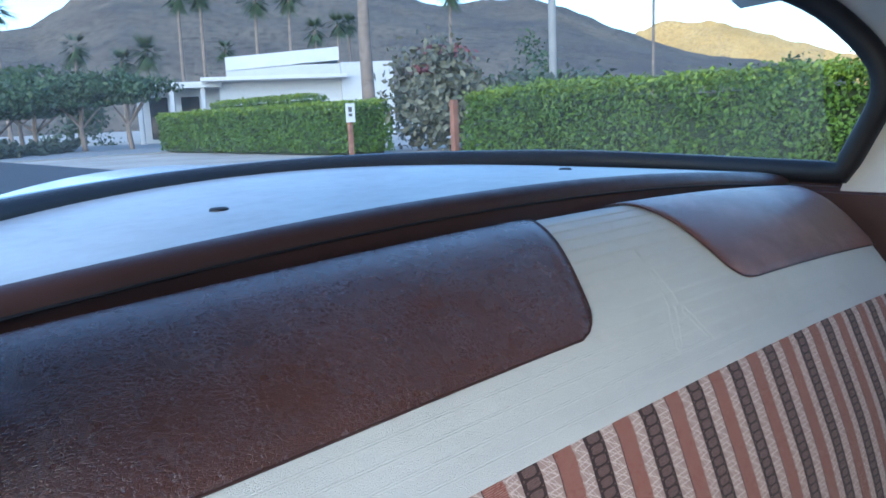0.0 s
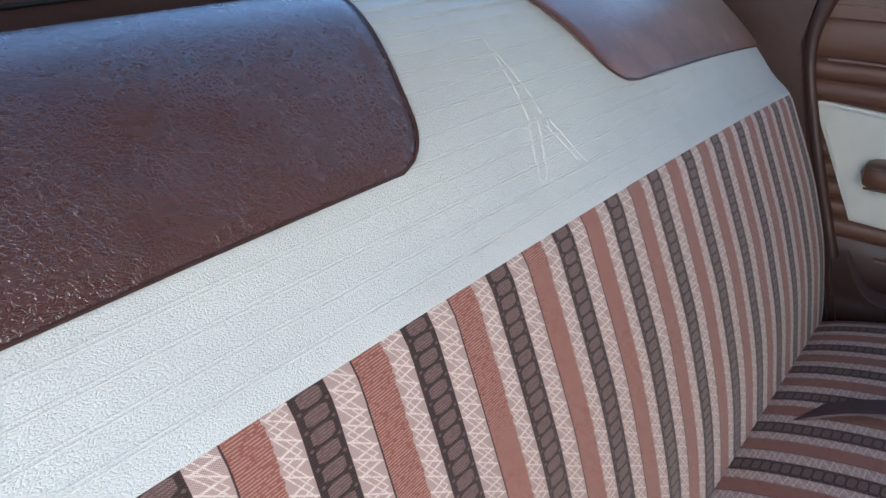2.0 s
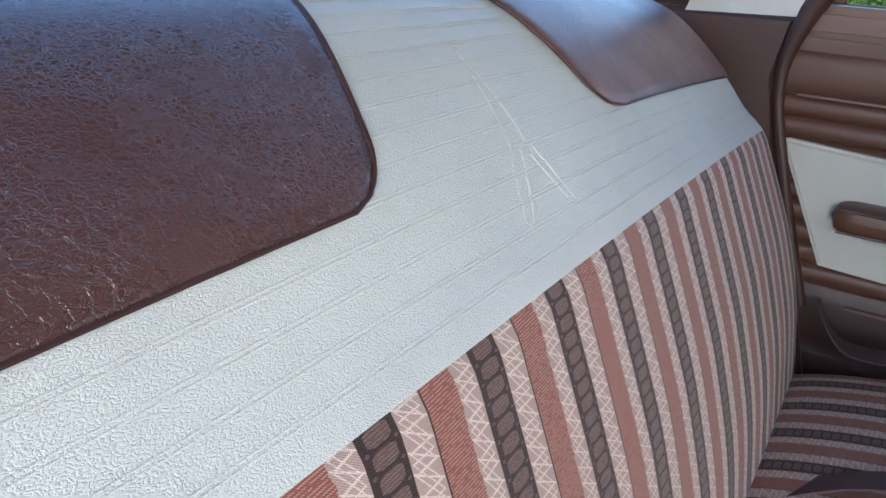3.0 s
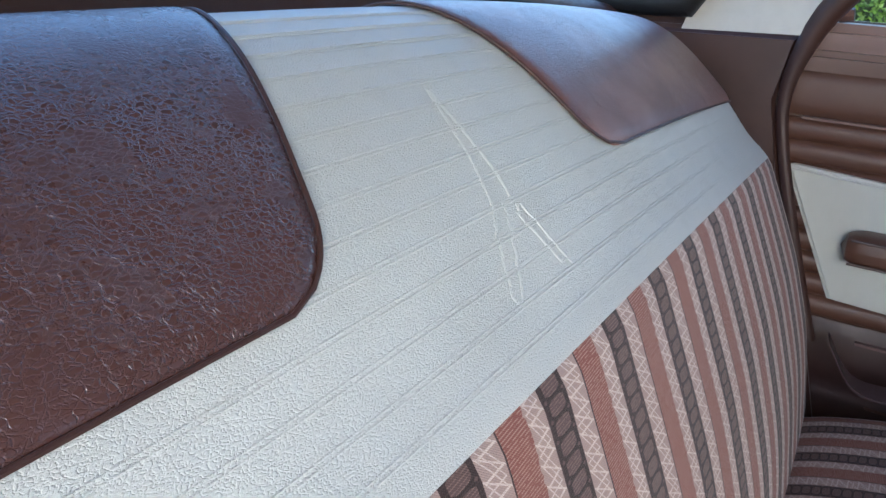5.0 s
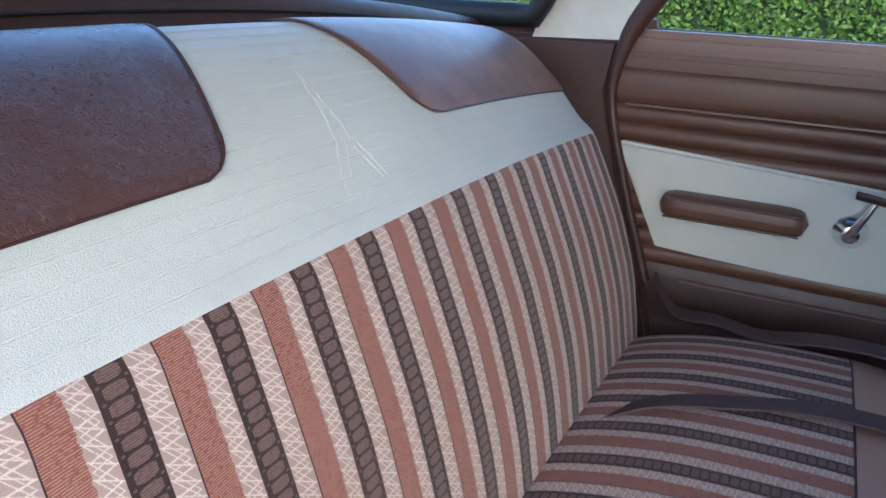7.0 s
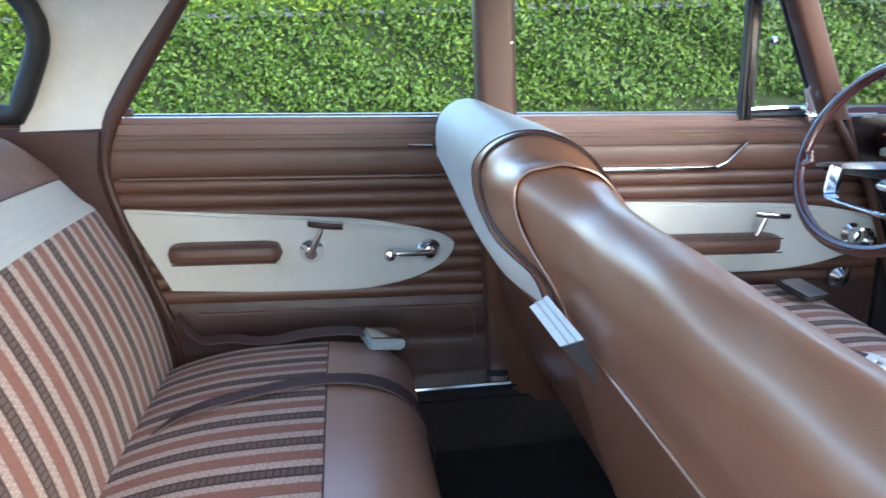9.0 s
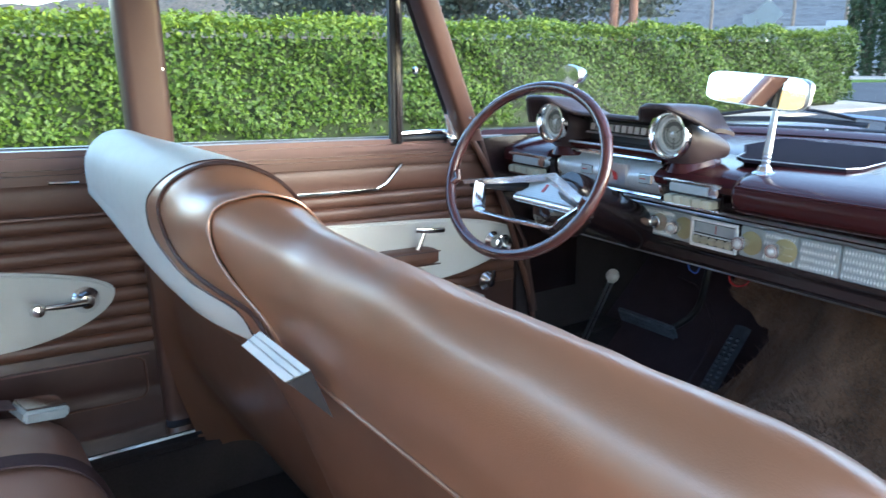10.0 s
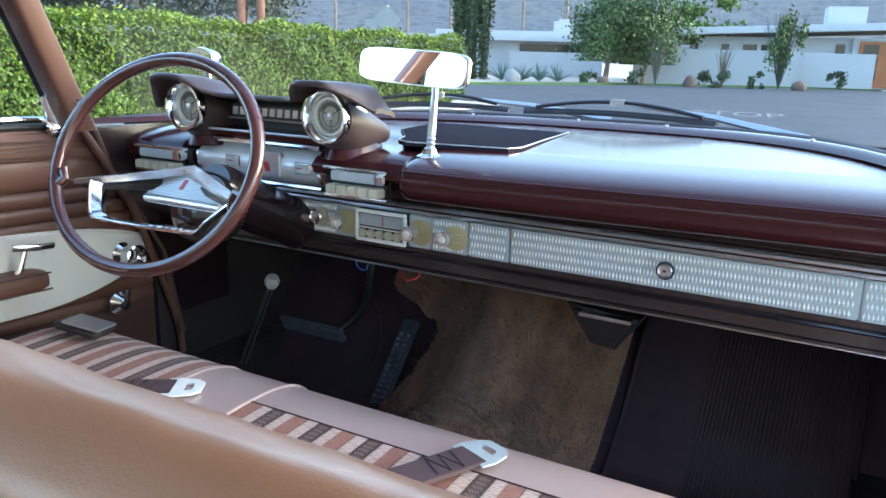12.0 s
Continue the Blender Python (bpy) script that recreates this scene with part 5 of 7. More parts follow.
part("knob", lathe([(0.0, -0.018), (0.010, -0.018), (0.016, -0.010), (0.018, 0.004), (0.013, 0.014), (0.0, 0.015)], 8, pose(-0.536, 1.548, 0.588, 10, 25)), "concrete_grey", lever, "pale grey faceted knob", False)

# fur-like carpet over the middle, mats at the sides
def fur(s, t):
    y = mixed(1.14, 2.02, t)
    edge = float(np.interp(y, [1.1, 1.62, 1.70, 1.77, 1.80, 1.87, 2.05], [-0.36, -0.29, -0.245, -0.215, -0.24, -0.41, -0.45]))
    x = mixed(edge, 0.23, s)
    hump = 0.16 * math.exp(-((x + 0.02) / 0.17) ** 2)
    z = 0.268 + hump + 0.36 * ease(1.55, 2.05, y) + 0.03 * noise.noise(Vector((x * 7, y * 5, 0))) + 0.008 * noise.noise(Vector((x * 40, y * 40, 3)))
    return Vector((x, y, z))


fur_rug = thing("fur_carpet", (0, 1.6, 0.25), "shaggy brown carpet over the tunnel and toe board", "carpet")
part("fur_base", sheet(fur, 50, 60), "carpet", fur_rug, "brown pile")
rng = np.random.default_rng(77)
verts, faces = [], []
for k in range(16000):
    s, t = rng.random(), rng.random()
    root = fur(s, t)
    lean = Vector((0.35 * noise.noise(root * 6) + 0.25 * rng.normal(), -0.8 + 0.3 * rng.normal(), 0.45 + 0.25 * rng.random())).normalized() * (0.018 + 0.016 * rng.random())
    wide = Vector((0.0013, 0.0, 0.0))
    verts += [root - wide, root + wide, root + lean]
    faces.append((3 * k, 3 * k + 1, 3 * k + 2))
tagged(part("loose_fur", bm_of(verts, faces), "carpet", fur_rug, "loose fur strands", False, False), kind="stuff")
rubber_mat = thing("floor_mat", (0.45, 1.7, 0.24), "dark ribbed rubber floor mat with raised border", "floor mat")


def mat_at(x, y):
    return Vector((x, y, 0.262 + 0.36 * ease(1.60, 2.08, y)))


part("mat_sheet", sheet(lambda s, t: mat_at(mixed(0.24, 0.70, s), mixed(1.15, 2.03, t)), 12, 30), "mat", rubber_mat)
for k in range(34):
    x = 0.40 + k * 0.0082
    part("mat_rib", tube([mat_at(x, y) + Vector((0, 0, 0.003)) for y in np.linspace(1.2, 1.99, 14)], 0.0026, 6), "mat_rib", rubber_mat)
border = [mat_at(0.245, y) for y in np.linspace(1.2, 1.97, 16)] + [mat_at(mixed(0.27, 0.66, k / 8), 2.0) for k in range(9)] + [mat_at(0.69, y) for y in np.linspace(1.97, 1.2, 16)]
part("mat_border", tube([p + Vector((0, 0, 0.004)) for p in border], 0.006, 6), "mat", rubber_mat, "raised border")
left_mat = thing("floor_mat", (-0.55, 1.6, 0.24), "dark rubber floor mat below the pedals", "floor mat")
part("mat_sheet", sheet(lambda s, t: mat_at(mixed(-0.72, -0.18, s), mixed(1.15, 2.03, t)), 8, 30), "mat", left_mat)
arc = spline([(-0.60, 1.90), (-0.52, 1.89), (-0.45, 1.85), (-0.405, 1.81), (-0.39, 1.70), (-0.39, 1.25)], 24)
part("mat_border", tube([mat_at(p.x, p.y) + Vector((0, 0, 0.004)) for p in arc], 0.006, 6), "mat", left_mat, "raised border")
wires = thing("loose_wiring", (-0.1, 1.5, 0.68), "loose red and blue wires below the dashboard", "wire")
M["blue"] = plain("blue wire", (0.03, 0.08, 0.35), 0.4)
part("red_wire", tube(spline([(-0.13, 1.46, 0.715), (-0.125, 1.455, 0.695), (-0.105, 1.45, 0.688), (-0.085, 1.455, 0.697), (-0.083, 1.46, 0.715)], 16), 0.0018, 6), "red", wires, "red wire loop")
part("blue_wire", tube(spline([(-0.235, 1.46, 0.715), (-0.228, 1.455, 0.695), (-0.205, 1.452, 0.692), (-0.20, 1.455, 0.715)], 16), 0.0018, 6), "blue", wires, "blue wire")
vent = thing("heater_vent", (0.24, 1.6, 0.6), "black heater outlet under the dashboard", "heater vent")
part("duct", slab([(0.17, 0.66), (0.31, 0.65), (0.27, 0.585), (0.22, 0.59)], "y", 1.57, 1.75, 0.008), "black", vent, "black plastic duct")
part("flap", box(0.20, 0.30, 1.555, 1.60, 0.645, 0.652, 0.002), "steel", vent, "grey metal flap")


# ---- door fittings ----
def crank(door, y, z, tip, name, knob_at):
    """A chrome arm on a round boss; tip is the arm's end along the door."""
    boss = part("boss", lathe([(0.0, 0.0), (0.026, 0.0), (0.026, 0.004), (0.019, 0.012), (0.013, 0.022), (0.0, 0.024)], 28, Matrix.Translation((-0.751, y, z)) @ Matrix.Rotation(radians(90), 4, "Y")), "chrome", door, "round chrome boss")
    part(name, tube([(-0.730, y, z), (-0.722, mixed(y, tip[0], 0.5), mixed(z, tip[1], 0.5)), (-0.722, tip[0], tip[1])], lambda t: 0.008 - 0.003 * t, 10), "chrome", door, "chrome arm")
    if knob_at == "bar":
        part("grip", tube([(-0.715, tip[0] - 0.030, tip[1] + 0.004), (-0.700, tip[0] + 0.012, tip[1]), (-0.700, tip[0] + 0.040, tip[1] - 0.002)], 0.009, 10, False, 0.6), "panel_dark" if name == "window_crank" and door is left_rear_door else "chrome", door, "crank grip")
    if knob_at == "knob":
        part("grip", lathe([(0.0, 0.0), (0.012, 0.0), (0.014, 0.010), (0.010, 0.022), (0.0, 0.024)], 20, Matrix.Translation((-0.722, tip[0], tip[1])) @ Matrix.Rotation(radians(90), 4, "Y")), "chrome", door, "chrome end knob")


crank(left_rear_door, 0.071, 0.709, (0.100, 0.772), "window_crank", "bar")
crank(left_rear_door, 0.322, 0.695, (0.235, 0.700), "door_handle", "knob")
crank(left_front_door, 1.055, 0.660, (1.085, 0.737), "window_crank", "bar")
crank(left_front_door, 1.315, 0.672, (1.300, 0.690), "door_handle", "")
part("cup", lathe([(0.020, 0.02), (0.026, 0.05), (0.022, 0.052), (0.016, 0.03)], 28, Matrix.Translation((-0.751, 1.315, 0.672)) @ Matrix.Rotation(radians(90), 4, "Y"), False), "chrome", left_front_door, "chrome crank cup")
crank(left_front_door, 1.298, 0.565, (1.300, 0.600), "vent_crank", "")


def armrest(door, y0, y1, z):
    def f(s, t):
        a = 2 * math.pi * t
        y = mixed(y0, y1, s)
        end = math.sqrt(max(0.0, 1 - (2 * s - 1) ** 12))
        return Vector((-0.735 + 0.028 * end * math.copysign(abs(math.cos(a)) ** 0.6, math.cos(a)), y, down(z, y) + 0.022 * end * math.copysign(abs(math.sin(a)) ** 0.6, math.sin(a))))
    rest = part("armrest", sheet(f, 30, 24), "panel", door, "padded brown vinyl armrest")
    for dz in (0.016, -0.016):
        part("armrest_seam", tube([(-0.706, y, down(z, y) + dz) for y in np.linspace(y0 + 0.012, y1 - 0.012, 16)], 0.0018, 6), "panel_dark", rest)


armrest(left_rear_door, -0.222, 0.012, 0.716)
armrest(left_front_door, 0.78, 1.132, 0.706)
part("lock_pull", tube([(-0.752, 0.285, 0.925), (-0.752, 0.335, 0.922)], 0.004, 8), "chrome", left_rear_door, "small metal clip")
for y, z in ((-0.319, 0.952), (0.43, 0.955)):
    part("screw", lathe([(0.0, 0.003), (0.004, 0.0025), (0.005, 0.0)], 12, Matrix.Translation((-0.748, y, z - 0.004)) @ Matrix.Rotation(radians(90), 4, "Y")), "chrome", left_rear_door)
part("groove", tube([(-0.7555, y, down(0.70, y)) for y in np.linspace(0.09, 0.30, 10)], 0.0016, 6), "white", left_rear_door)

# window frame corners, glass run and vent window
solo("sill_corner", tube(spline([(-0.775, -0.262, 1.012), (-0.775, -0.286, 1.012), (-0.772, -0.283, 1.035), (-0.768, -0.255, 1.075), (-0.752, -0.185, 1.17), (-0.735, -0.105, 1.275), (-0.725, -0.03, 1.31)], 30), 0.009, 8), "mauve_paint", "mauve painted window frame", "window frame", "", "structure")
vent_window = tagged(thing("window_vent", (-0.77, 1.1, 0.95), "small pivoting vent window with black seal", "window"), kind="structure")
part("post", box(-0.782, -0.762, 1.022, 1.056, 0.945, 1.30, 0.004), "rubber", vent_window, "black window post")
part("post_trim", box(-0.764, -0.757, 1.033, 1.046, 0.945, 1.30, 0.002), "paint_dark", vent_window, "thin dark post trim")
part("lower_seal", tube([(-0.772, 1.04, 0.955), (-0.772, 1.21, 0.950)], 0.008, 8), "rubber", vent_window, "black seal")
part("slope_seal", tube([(-0.765, 1.205, 0.955), (-0.742, 1.130, 1.10), (-0.712, 1.040, 1.27)], 0.010, 8), "rubber", vent_window, "black seal")
part("lower_frame", tube([(-0.766, 1.048, 0.967), (-0.762, 1.12, 0.968), (-0.756, 1.205, 0.964)], 0.0065, 8), "chrome", vent_window, "chrome lower frame")
part("top_seal", tube([(-0.765, 1.05, 1.275), (-0.70, 1.09, 1.27)], 0.008, 8), "rubber", vent_window)
part("frame_ridge", tube([(-0.742, 1.222, 0.955), (-0.715, 1.145, 1.10), (-0.685, 1.055, 1.27), (-0.675, 1.025, 1.33)], 0.011, 10), "mauve_paint", vent_window, "rounded painted frame ridge")
part("frame_groove", tube([(-0.752, 1.212, 0.955), (-0.727, 1.135, 1.10), (-0.697, 1.045, 1.27), (-0.688, 1.015, 1.33)], 0.009, 8), "door_paint", vent_window, "brown painted frame")
part("latch_arm", tube([(-0.745, 1.192, 0.945), (-0.742, 1.176, 0.975), (-0.738, 1.160, 1.012)], lambda t: 0.013 - 0.006 * t, 10, False, 0.6), "bright_chrome", vent_window, "chrome latch")
part("latch_base", lathe([(0.0, 0.0), (0.020, 0.0), (0.019, 0.010), (0.010, 0.016), (0.0, 0.017)], 20, Matrix.Translation((-0.752, 1.190, 0.950)) @ Matrix.Rotation(radians(90), 4, "Y")), "chrome", vent_window)
part("pivot", lathe([(0.0, 0.0), (0.009, 0.0), (0.007, 0.012), (0.0, 0.014)], 14, Matrix.Translation((-0.748, 1.078, 1.114)) @ Matrix.Rotation(radians(90), 4, "Y")), "chrome", vent_window)
n = Nodes("clear glass")
glass_out = n.tree.nodes["Material Output"]
clear = n.node("ShaderNodeBsdfTransparent", {"Color": rgb(0.96, 0.975, 0.975)})
gloss = n.node("ShaderNodeBsdfGlossy", {"Roughness": 0.02})
both = n.node("ShaderNodeMixShader", {0: 0.045, 1: clear.outputs[0], 2: gloss.outputs[0]})
n.tree.links.new(both.outputs[0], glass_out.inputs[0])
M["glass"] = n.mat
for name, most in (("dusty", 0.13), ("faint", 0.10)):
    n = Nodes(name + " glass film")
    out = n.tree.nodes["Material Output"]
    clear = n.node("ShaderNodeBsdfTransparent", {"Color": rgb(0.95, 0.97, 0.975)})
    gloss = n.node("ShaderNodeBsdfGlossy", {"Roughness": 0.03})
    dust = n.node("ShaderNodeBsdfDiffuse", {"Color": rgb(0.62, 0.64, 0.66)})
    film = n.node("ShaderNodeMixShader", {0: n.ramp(n.noise(2.2, 4), 0.35, 0.7, 0.15 * most, most), 1: clear.outputs[0], 2: dust.outputs[0]})
    both = n.node("ShaderNodeMixShader", {0: 0.04, 1: film.outputs[0], 2: gloss.outputs[0]})
    n.tree.links.new(both.outputs[0], out.inputs[0])
    M["glass_" + name] = n.mat
pane = part("pane", bm_of([(-0.772, 1.05, 0.96), (-0.765, 1.20, 0.958), (-0.70, 1.09, 1.27), (-0.765, 1.05, 1.275)], [(0, 1, 2, 3)]), "glass", vent_window, "clear glass", False)
pane.visible_shadow = False
window_front = tagged(thing("window_front", (0, 1.7, 0.96), "curved clear windscreen", "window"), kind="structure")


def screen(s, t):
    x = mixed(-0.735, 0.735, s)
    foot = Vector((x, screen_y(x) + 0.085, 0.96))
    head = Vector((x * 0.90, 1.20 - 0.12 * (x / 0.735) ** 2, 1.36 - 0.04 * (x / 0.735) ** 2))
    return foot.lerp(head, t) + Vector((0, 0.04 * math.sin(math.pi * t), 0))


pane = part("pane", sheet(screen, 30, 14), "glass_faint", window_front, "clear curved glass")
pane.visible_shadow = False
part("header", tube([screen(s, 1.0) for s in np.linspace(0, 1, 20)], 0.03, 10), "door_paint", window_front, "painted header")
pane = part("pane", sheet(lambda s, t: (low[round(s * 60)].lerp(Vector((low[round(s * 60)].x * 0.93, -0.66 + 0.20 * (low[round(s * 60)].x / 0.73) ** 4, 1.395 - 0.06 * (low[round(s * 60)].x / 0.73) ** 4)), t) + Vector((0, -0.03 * math.sin(math.pi * t), 0.0))), 60, 12), "glass_dusty", window_rear, "clear curved glass")
pane.visible_shadow = False
for side in (-1, 1):
    for y, z, x in ((0.455, 1.126, 0.718), (0.497, 1.126, 0.718)):
        solo("pillar_screw", lathe([(0.0, 0.003), (0.004, 0.0025), (0.005, 0.0)], 12, Matrix.Translation((side * 0.722, y, z)) @ Matrix.Rotation(radians(-90 * side), 4, "Y")), "chrome", "small chrome pillar screw", "screw", "pillar screws")
solo("pillar_screw", lathe([(0.0, 0.003), (0.004, 0.0025), (0.005, 0.0)], 12, Matrix.Translation((-0.690, 1.196, 1.004)) @ Matrix.Rotation(radians(90), 4, "Y")), "chrome", "small chrome pillar screw", "screw", "pillar screws")
solo("dash_end", slab([(1.25, 0.945), (1.62, 0.945), (1.62, 0.50), (1.448, 0.50), (1.355, 0.752)], "x", -0.765, -0.742, 0.004), "paint_dark", "dark maroon painted dashboard end", "panel", "", "structure")
solo("door_edge_welt", tube(spline([(-0.745, 1.238, 0.948), (-0.743, 1.30, 0.852), (-0.743, 1.352, 0.752), (-0.745, 1.445, 0.50), (-0.745, 1.46, 0.40)], 30), 0.008, 8), "panel", "brown vinyl welt along the door opening", "trim", "", "structure")
solo("pillar_right", tube([(0.735, 1.245, 0.93), (0.66, 1.085, 1.34)], 0.022, 10), "door_paint", "brown painted windscreen pillar", "pillar", "", "structure")
solo("pillar_right", tube([(0.775, 0.49, 0.40), (0.745, 0.462, 1.36)], 0.035, 10), "door_paint", "brown painted door pillar", "pillar", "", "structure")
solo("hinge_cover", tube([(-0.752, 1.27, 0.94), (-0.752, 1.30, 0.86), (-0.752, 1.42, 0.66), (-0.745, 1.46, 0.45)], 0.012, 8), "panel_dark", "dark brown door edge welt", "trim", "", "structure")
solo("quarter_trim", slab([(-0.60, 0.992), (-0.312, 0.988), (-0.330, 0.900), (-0.298, 0.750), (-0.245, 0.580), (-0.20, 0.40), (-0.60, 0.40)], "x", -0.775, -0.748, 0.010, 3), "panel_dark", "dark brown vinyl trim between seat and door", "panel", "", "structure")


# ---- seat belts ----
def webbing(line, width, across):
    pts = spline(line, 40)
    a = Vector(across).normalized() * width / 2
    bm = bm_of([p + s * a + Vector((0, 0, h)) for p in pts for s, h in ((-1, 0), (1, 0), (1, 0.003), (-1, 0.003))], [(4 * i + k, 4 * i + (k + 1) % 4, 4 * i + 4 + (k + 1) % 4, 4 * i + 4 + k) for i in range(40) for k in range(4)])
    return bm


def top_of(y, x):
    i = min(range(121), key=lambda i: abs(CUSH[i].x - y) + (9 if CUSH[i].y < 0.44 else 0))
    return cushion(x, i / 120)


rear_belt = thing("seat_belt", (-0.6, 0.0, 0.5), "maroon lap belt with steel buckle lying on the rear cushion", "seat belt")
path = [(-0.70, -0.21, 0.60), (-0.690, -0.17, 0.548), (-0.672, -0.10, 0.552)] + [tuple(top_of(y, -0.645 + 0.2 * max(0, y)) + Vector((0, 0, 0.012 + 0.012 * math.sin(9 * y)))) for y in (-0.02, 0.06, 0.13, 0.17)]
part("webbing", webbing(path, 0.046, (1, 0.15, 0)), "belt", rear_belt, "maroon woven webbing")
B = Matrix.Translation(top_of(0.205, -0.60) + Vector((0, 0, 0.020))) @ Matrix.Rotation(radians(14), 4, "Z") @ Matrix.Rotation(radians(-10), 4, "X")
case = box(-0.034, 0.034, -0.038, 0.038, -0.010, 0.012, 0.005, 3)
bmesh.ops.transform(case, matrix=B, verts=case.verts[:])
buckle = part("buckle", case, "alu", rear_belt, "brushed steel buckle")
flap = box(-0.030, 0.030, -0.034, 0.036, 0.012, 0.016, 0.002)
bmesh.ops.transform(flap, matrix=B, verts=flap.verts[:])
part("flap", flap, "chrome", buckle, "lift flap")
second_belt = thing("seat_belt", (-0.40, 0.0, 0.55), "maroon lap belt draped over the rear cushion edge", "seat belt")
path = [(-0.28, -0.20, 0.545)] + [tuple(top_of(y, x) + Vector((0, 0, 0.006))) for y, x in ((-0.12, -0.305), (-0.03, -0.335), (0.06, -0.365), (0.14, -0.375), (0.20, -0.37), (0.245, -0.36))] + [(-0.352, 0.276, 0.46), (-0.35, 0.276, 0.40)]
part("webbing", webbing(path, 0.046, (1, -0.15, 0.1)), "belt", second_belt, "maroon woven webbing")


def tongue(name, place, angle, tilt, label, length, metal):
    ob = thing(name, place, label, "seat belt", "front lap belts")
    m = Matrix.Translation(place) @ Matrix.Rotation(radians(angle), 4, "Z") @ Matrix.Rotation(radians(tilt), 4, "X")
    outer = [(-0.030, 0.0), (0.030, 0.0), (0.032, 0.020), (0.026, 0.045), (0.016, 0.056), (-0.016, 0.056), (-0.026, 0.045), (-0.032, 0.020)]
    inner = [(-0.014, 0.030), (0.014, 0.030), (0.014, 0.030), (0.012, 0.040), (0.008, 0.042), (-0.008, 0.042), (-0.012, 0.040), (-0.014, 0.030)]
    verts = [(x, y, z) for z in (0.0, 0.003) for ring in (outer, inner) for x, y in ring]
    k = 8
    faces = []
    for i in range(k):
        j = (i + 1) % k
        faces += [(i, j, k + j, k + i), (2 * k + j, 2 * k + i, 3 * k + i, 3 * k + j), (j, i, 2 * k + i, 2 * k + j), (k + i, k + j, 3 * k + j, 3 * k + i)]
    bm = bm_of(verts, faces)
    bmesh.ops.remove_doubles(bm, verts=bm.verts[:], dist=1e-5)
    bmesh.ops.transform(bm, matrix=m, verts=bm.verts[:])
    part("tongue", bm, metal, ob, "chromed steel tongue", False)
    belt = box(-0.024, 0.024, -length, 0.012, -0.002, 0.0045, 0.001)
    bmesh.ops.transform(belt, matrix=m, verts=belt.verts[:])
    band = part("webbing", belt, "belt", ob, "maroon woven webbing")
    zig = [m @ Vector((0.020 * (1 if i % 2 else -1), -0.012 - 0.010 * i, 0.005)) for i in range(6)]
    part("stitch", tube(zig, 0.0008, 4), "panel_dark", band)


tongue("seat_belt", Vector((-0.245, 0.985, 0.608)), -57, 0, "maroon lap belt with chromed tongue on the front cushion", 0.10, "alu_light")
tongue("seat_belt", Vector((0.243, 1.035, 0.614)), -22, -3, "maroon lap belt with dull tongue on the front cushion edge", 0.14, "alu")
buckle_spot = Vector((-0.535, 1.060, 0.612))
near_buckle = thing("seat_belt_buckle", buckle_spot, "dark steel belt buckle at the door end of the front cushion", "seat belt", "front lap belts")
turn_b = Matrix.Translation(buckle_spot + Vector((0, 0, 0.006))) @ Matrix.Rotation(radians(8), 4, "Z") @ Matrix.Rotation(radians(4), 4, "Y")
bk = box(-0.050, 0.050, -0.026, 0.026, 0.0, 0.014, 0.005, 3)
lid = box(-0.030, 0.054, -0.023, 0.023, 0.0145, 0.019, 0.002, 2)
for bm in (bk, lid):
    bmesh.ops.transform(bm, matrix=turn_b, verts=bm.verts[:])
part("buckle", bk, "dark_metal", near_buckle, "dark steel buckle case")
part("flap", lid, "steel", near_buckle, "satin lift flap")


# ---- outside ----
M["asphalt"] = plain("grey asphalt", (0.072, 0.081, 0.092), 0.95, 0, 0.14, 0.6, 0.3, 0.0, 0.12)
# sand colour raised so unseen ground right of the car bounces light inside
M["ground"] = plain("sandy ground paled to bounce light", (0.42, 0.375, 0.31), 0.9, 0, 0.2, 0.5, 0.4)
M["grass"] = plain("lawn", (0.05, 0.11, 0.022), 0.9, 0, 0.3, 2.0, 0.5)
M["concrete"] = plain("pale concrete", (0.25, 0.255, 0.25), 0.85, 0, 0.1, 1.5, 0.3)
M["stucco"] = plain("white stucco", (0.42, 0.44, 0.45), 0.8, 0, 0.04, 2.0, 0.2)
M["roof"] = plain("white gravel roof", (0.48, 0.50, 0.51), 0.8, 0, 0.05, 2.0, 0.2)
M["bark"] = plain("palm trunk", (0.19, 0.155, 0.125), 0.9, 0, 0.3, 4.0, 0.6)
M["red_bark"] = plain("reddish palm trunk", (0.22, 0.11, 0.07), 0.9, 0, 0.3, 4.0, 0.6)
M["frond"] = plain("palm frond", (0.055, 0.085, 0.035), 0.6, 0, 0.3, 1.0, 0.2)
M["dark_glass"] = plain("dark window glass", (0.02, 0.025, 0.03), 0.1)
M["orange_wood"] = plain("orange varnished wood", (0.33, 0.11, 0.03), 0.45, 0, 0.15, 3, 0.2)
M["rock"] = plain("brown boulder", (0.13, 0.09, 0.07), 0.9, 0, 0.3, 1.5, 0.5)
M["paint_white"] = plain("worn road paint", (0.16, 0.165, 0.17), 0.8, 0, 0.15, 3, 0.2)
M["sign"] = plain("sign grey back", (0.24, 0.27, 0.28), 0.5, 0.3, 0.08, 3, 0.1)


def foliage(name, dark, light, rough=0.5):
    n = Nodes(name)
    rnd = n.node("ShaderNodeNewGeometry").outputs["Random Per Island"]
    big = n.noise(1.3, 3)
    t = n.math("ADD", n.math("MULTIPLY", rnd, 0.7), n.math("MULTIPLY", big, 0.3))
    n.set(color=n.mix(t, rgb(*dark), rgb(*light)), rough=rough, spec=0.35)
    return n.mat


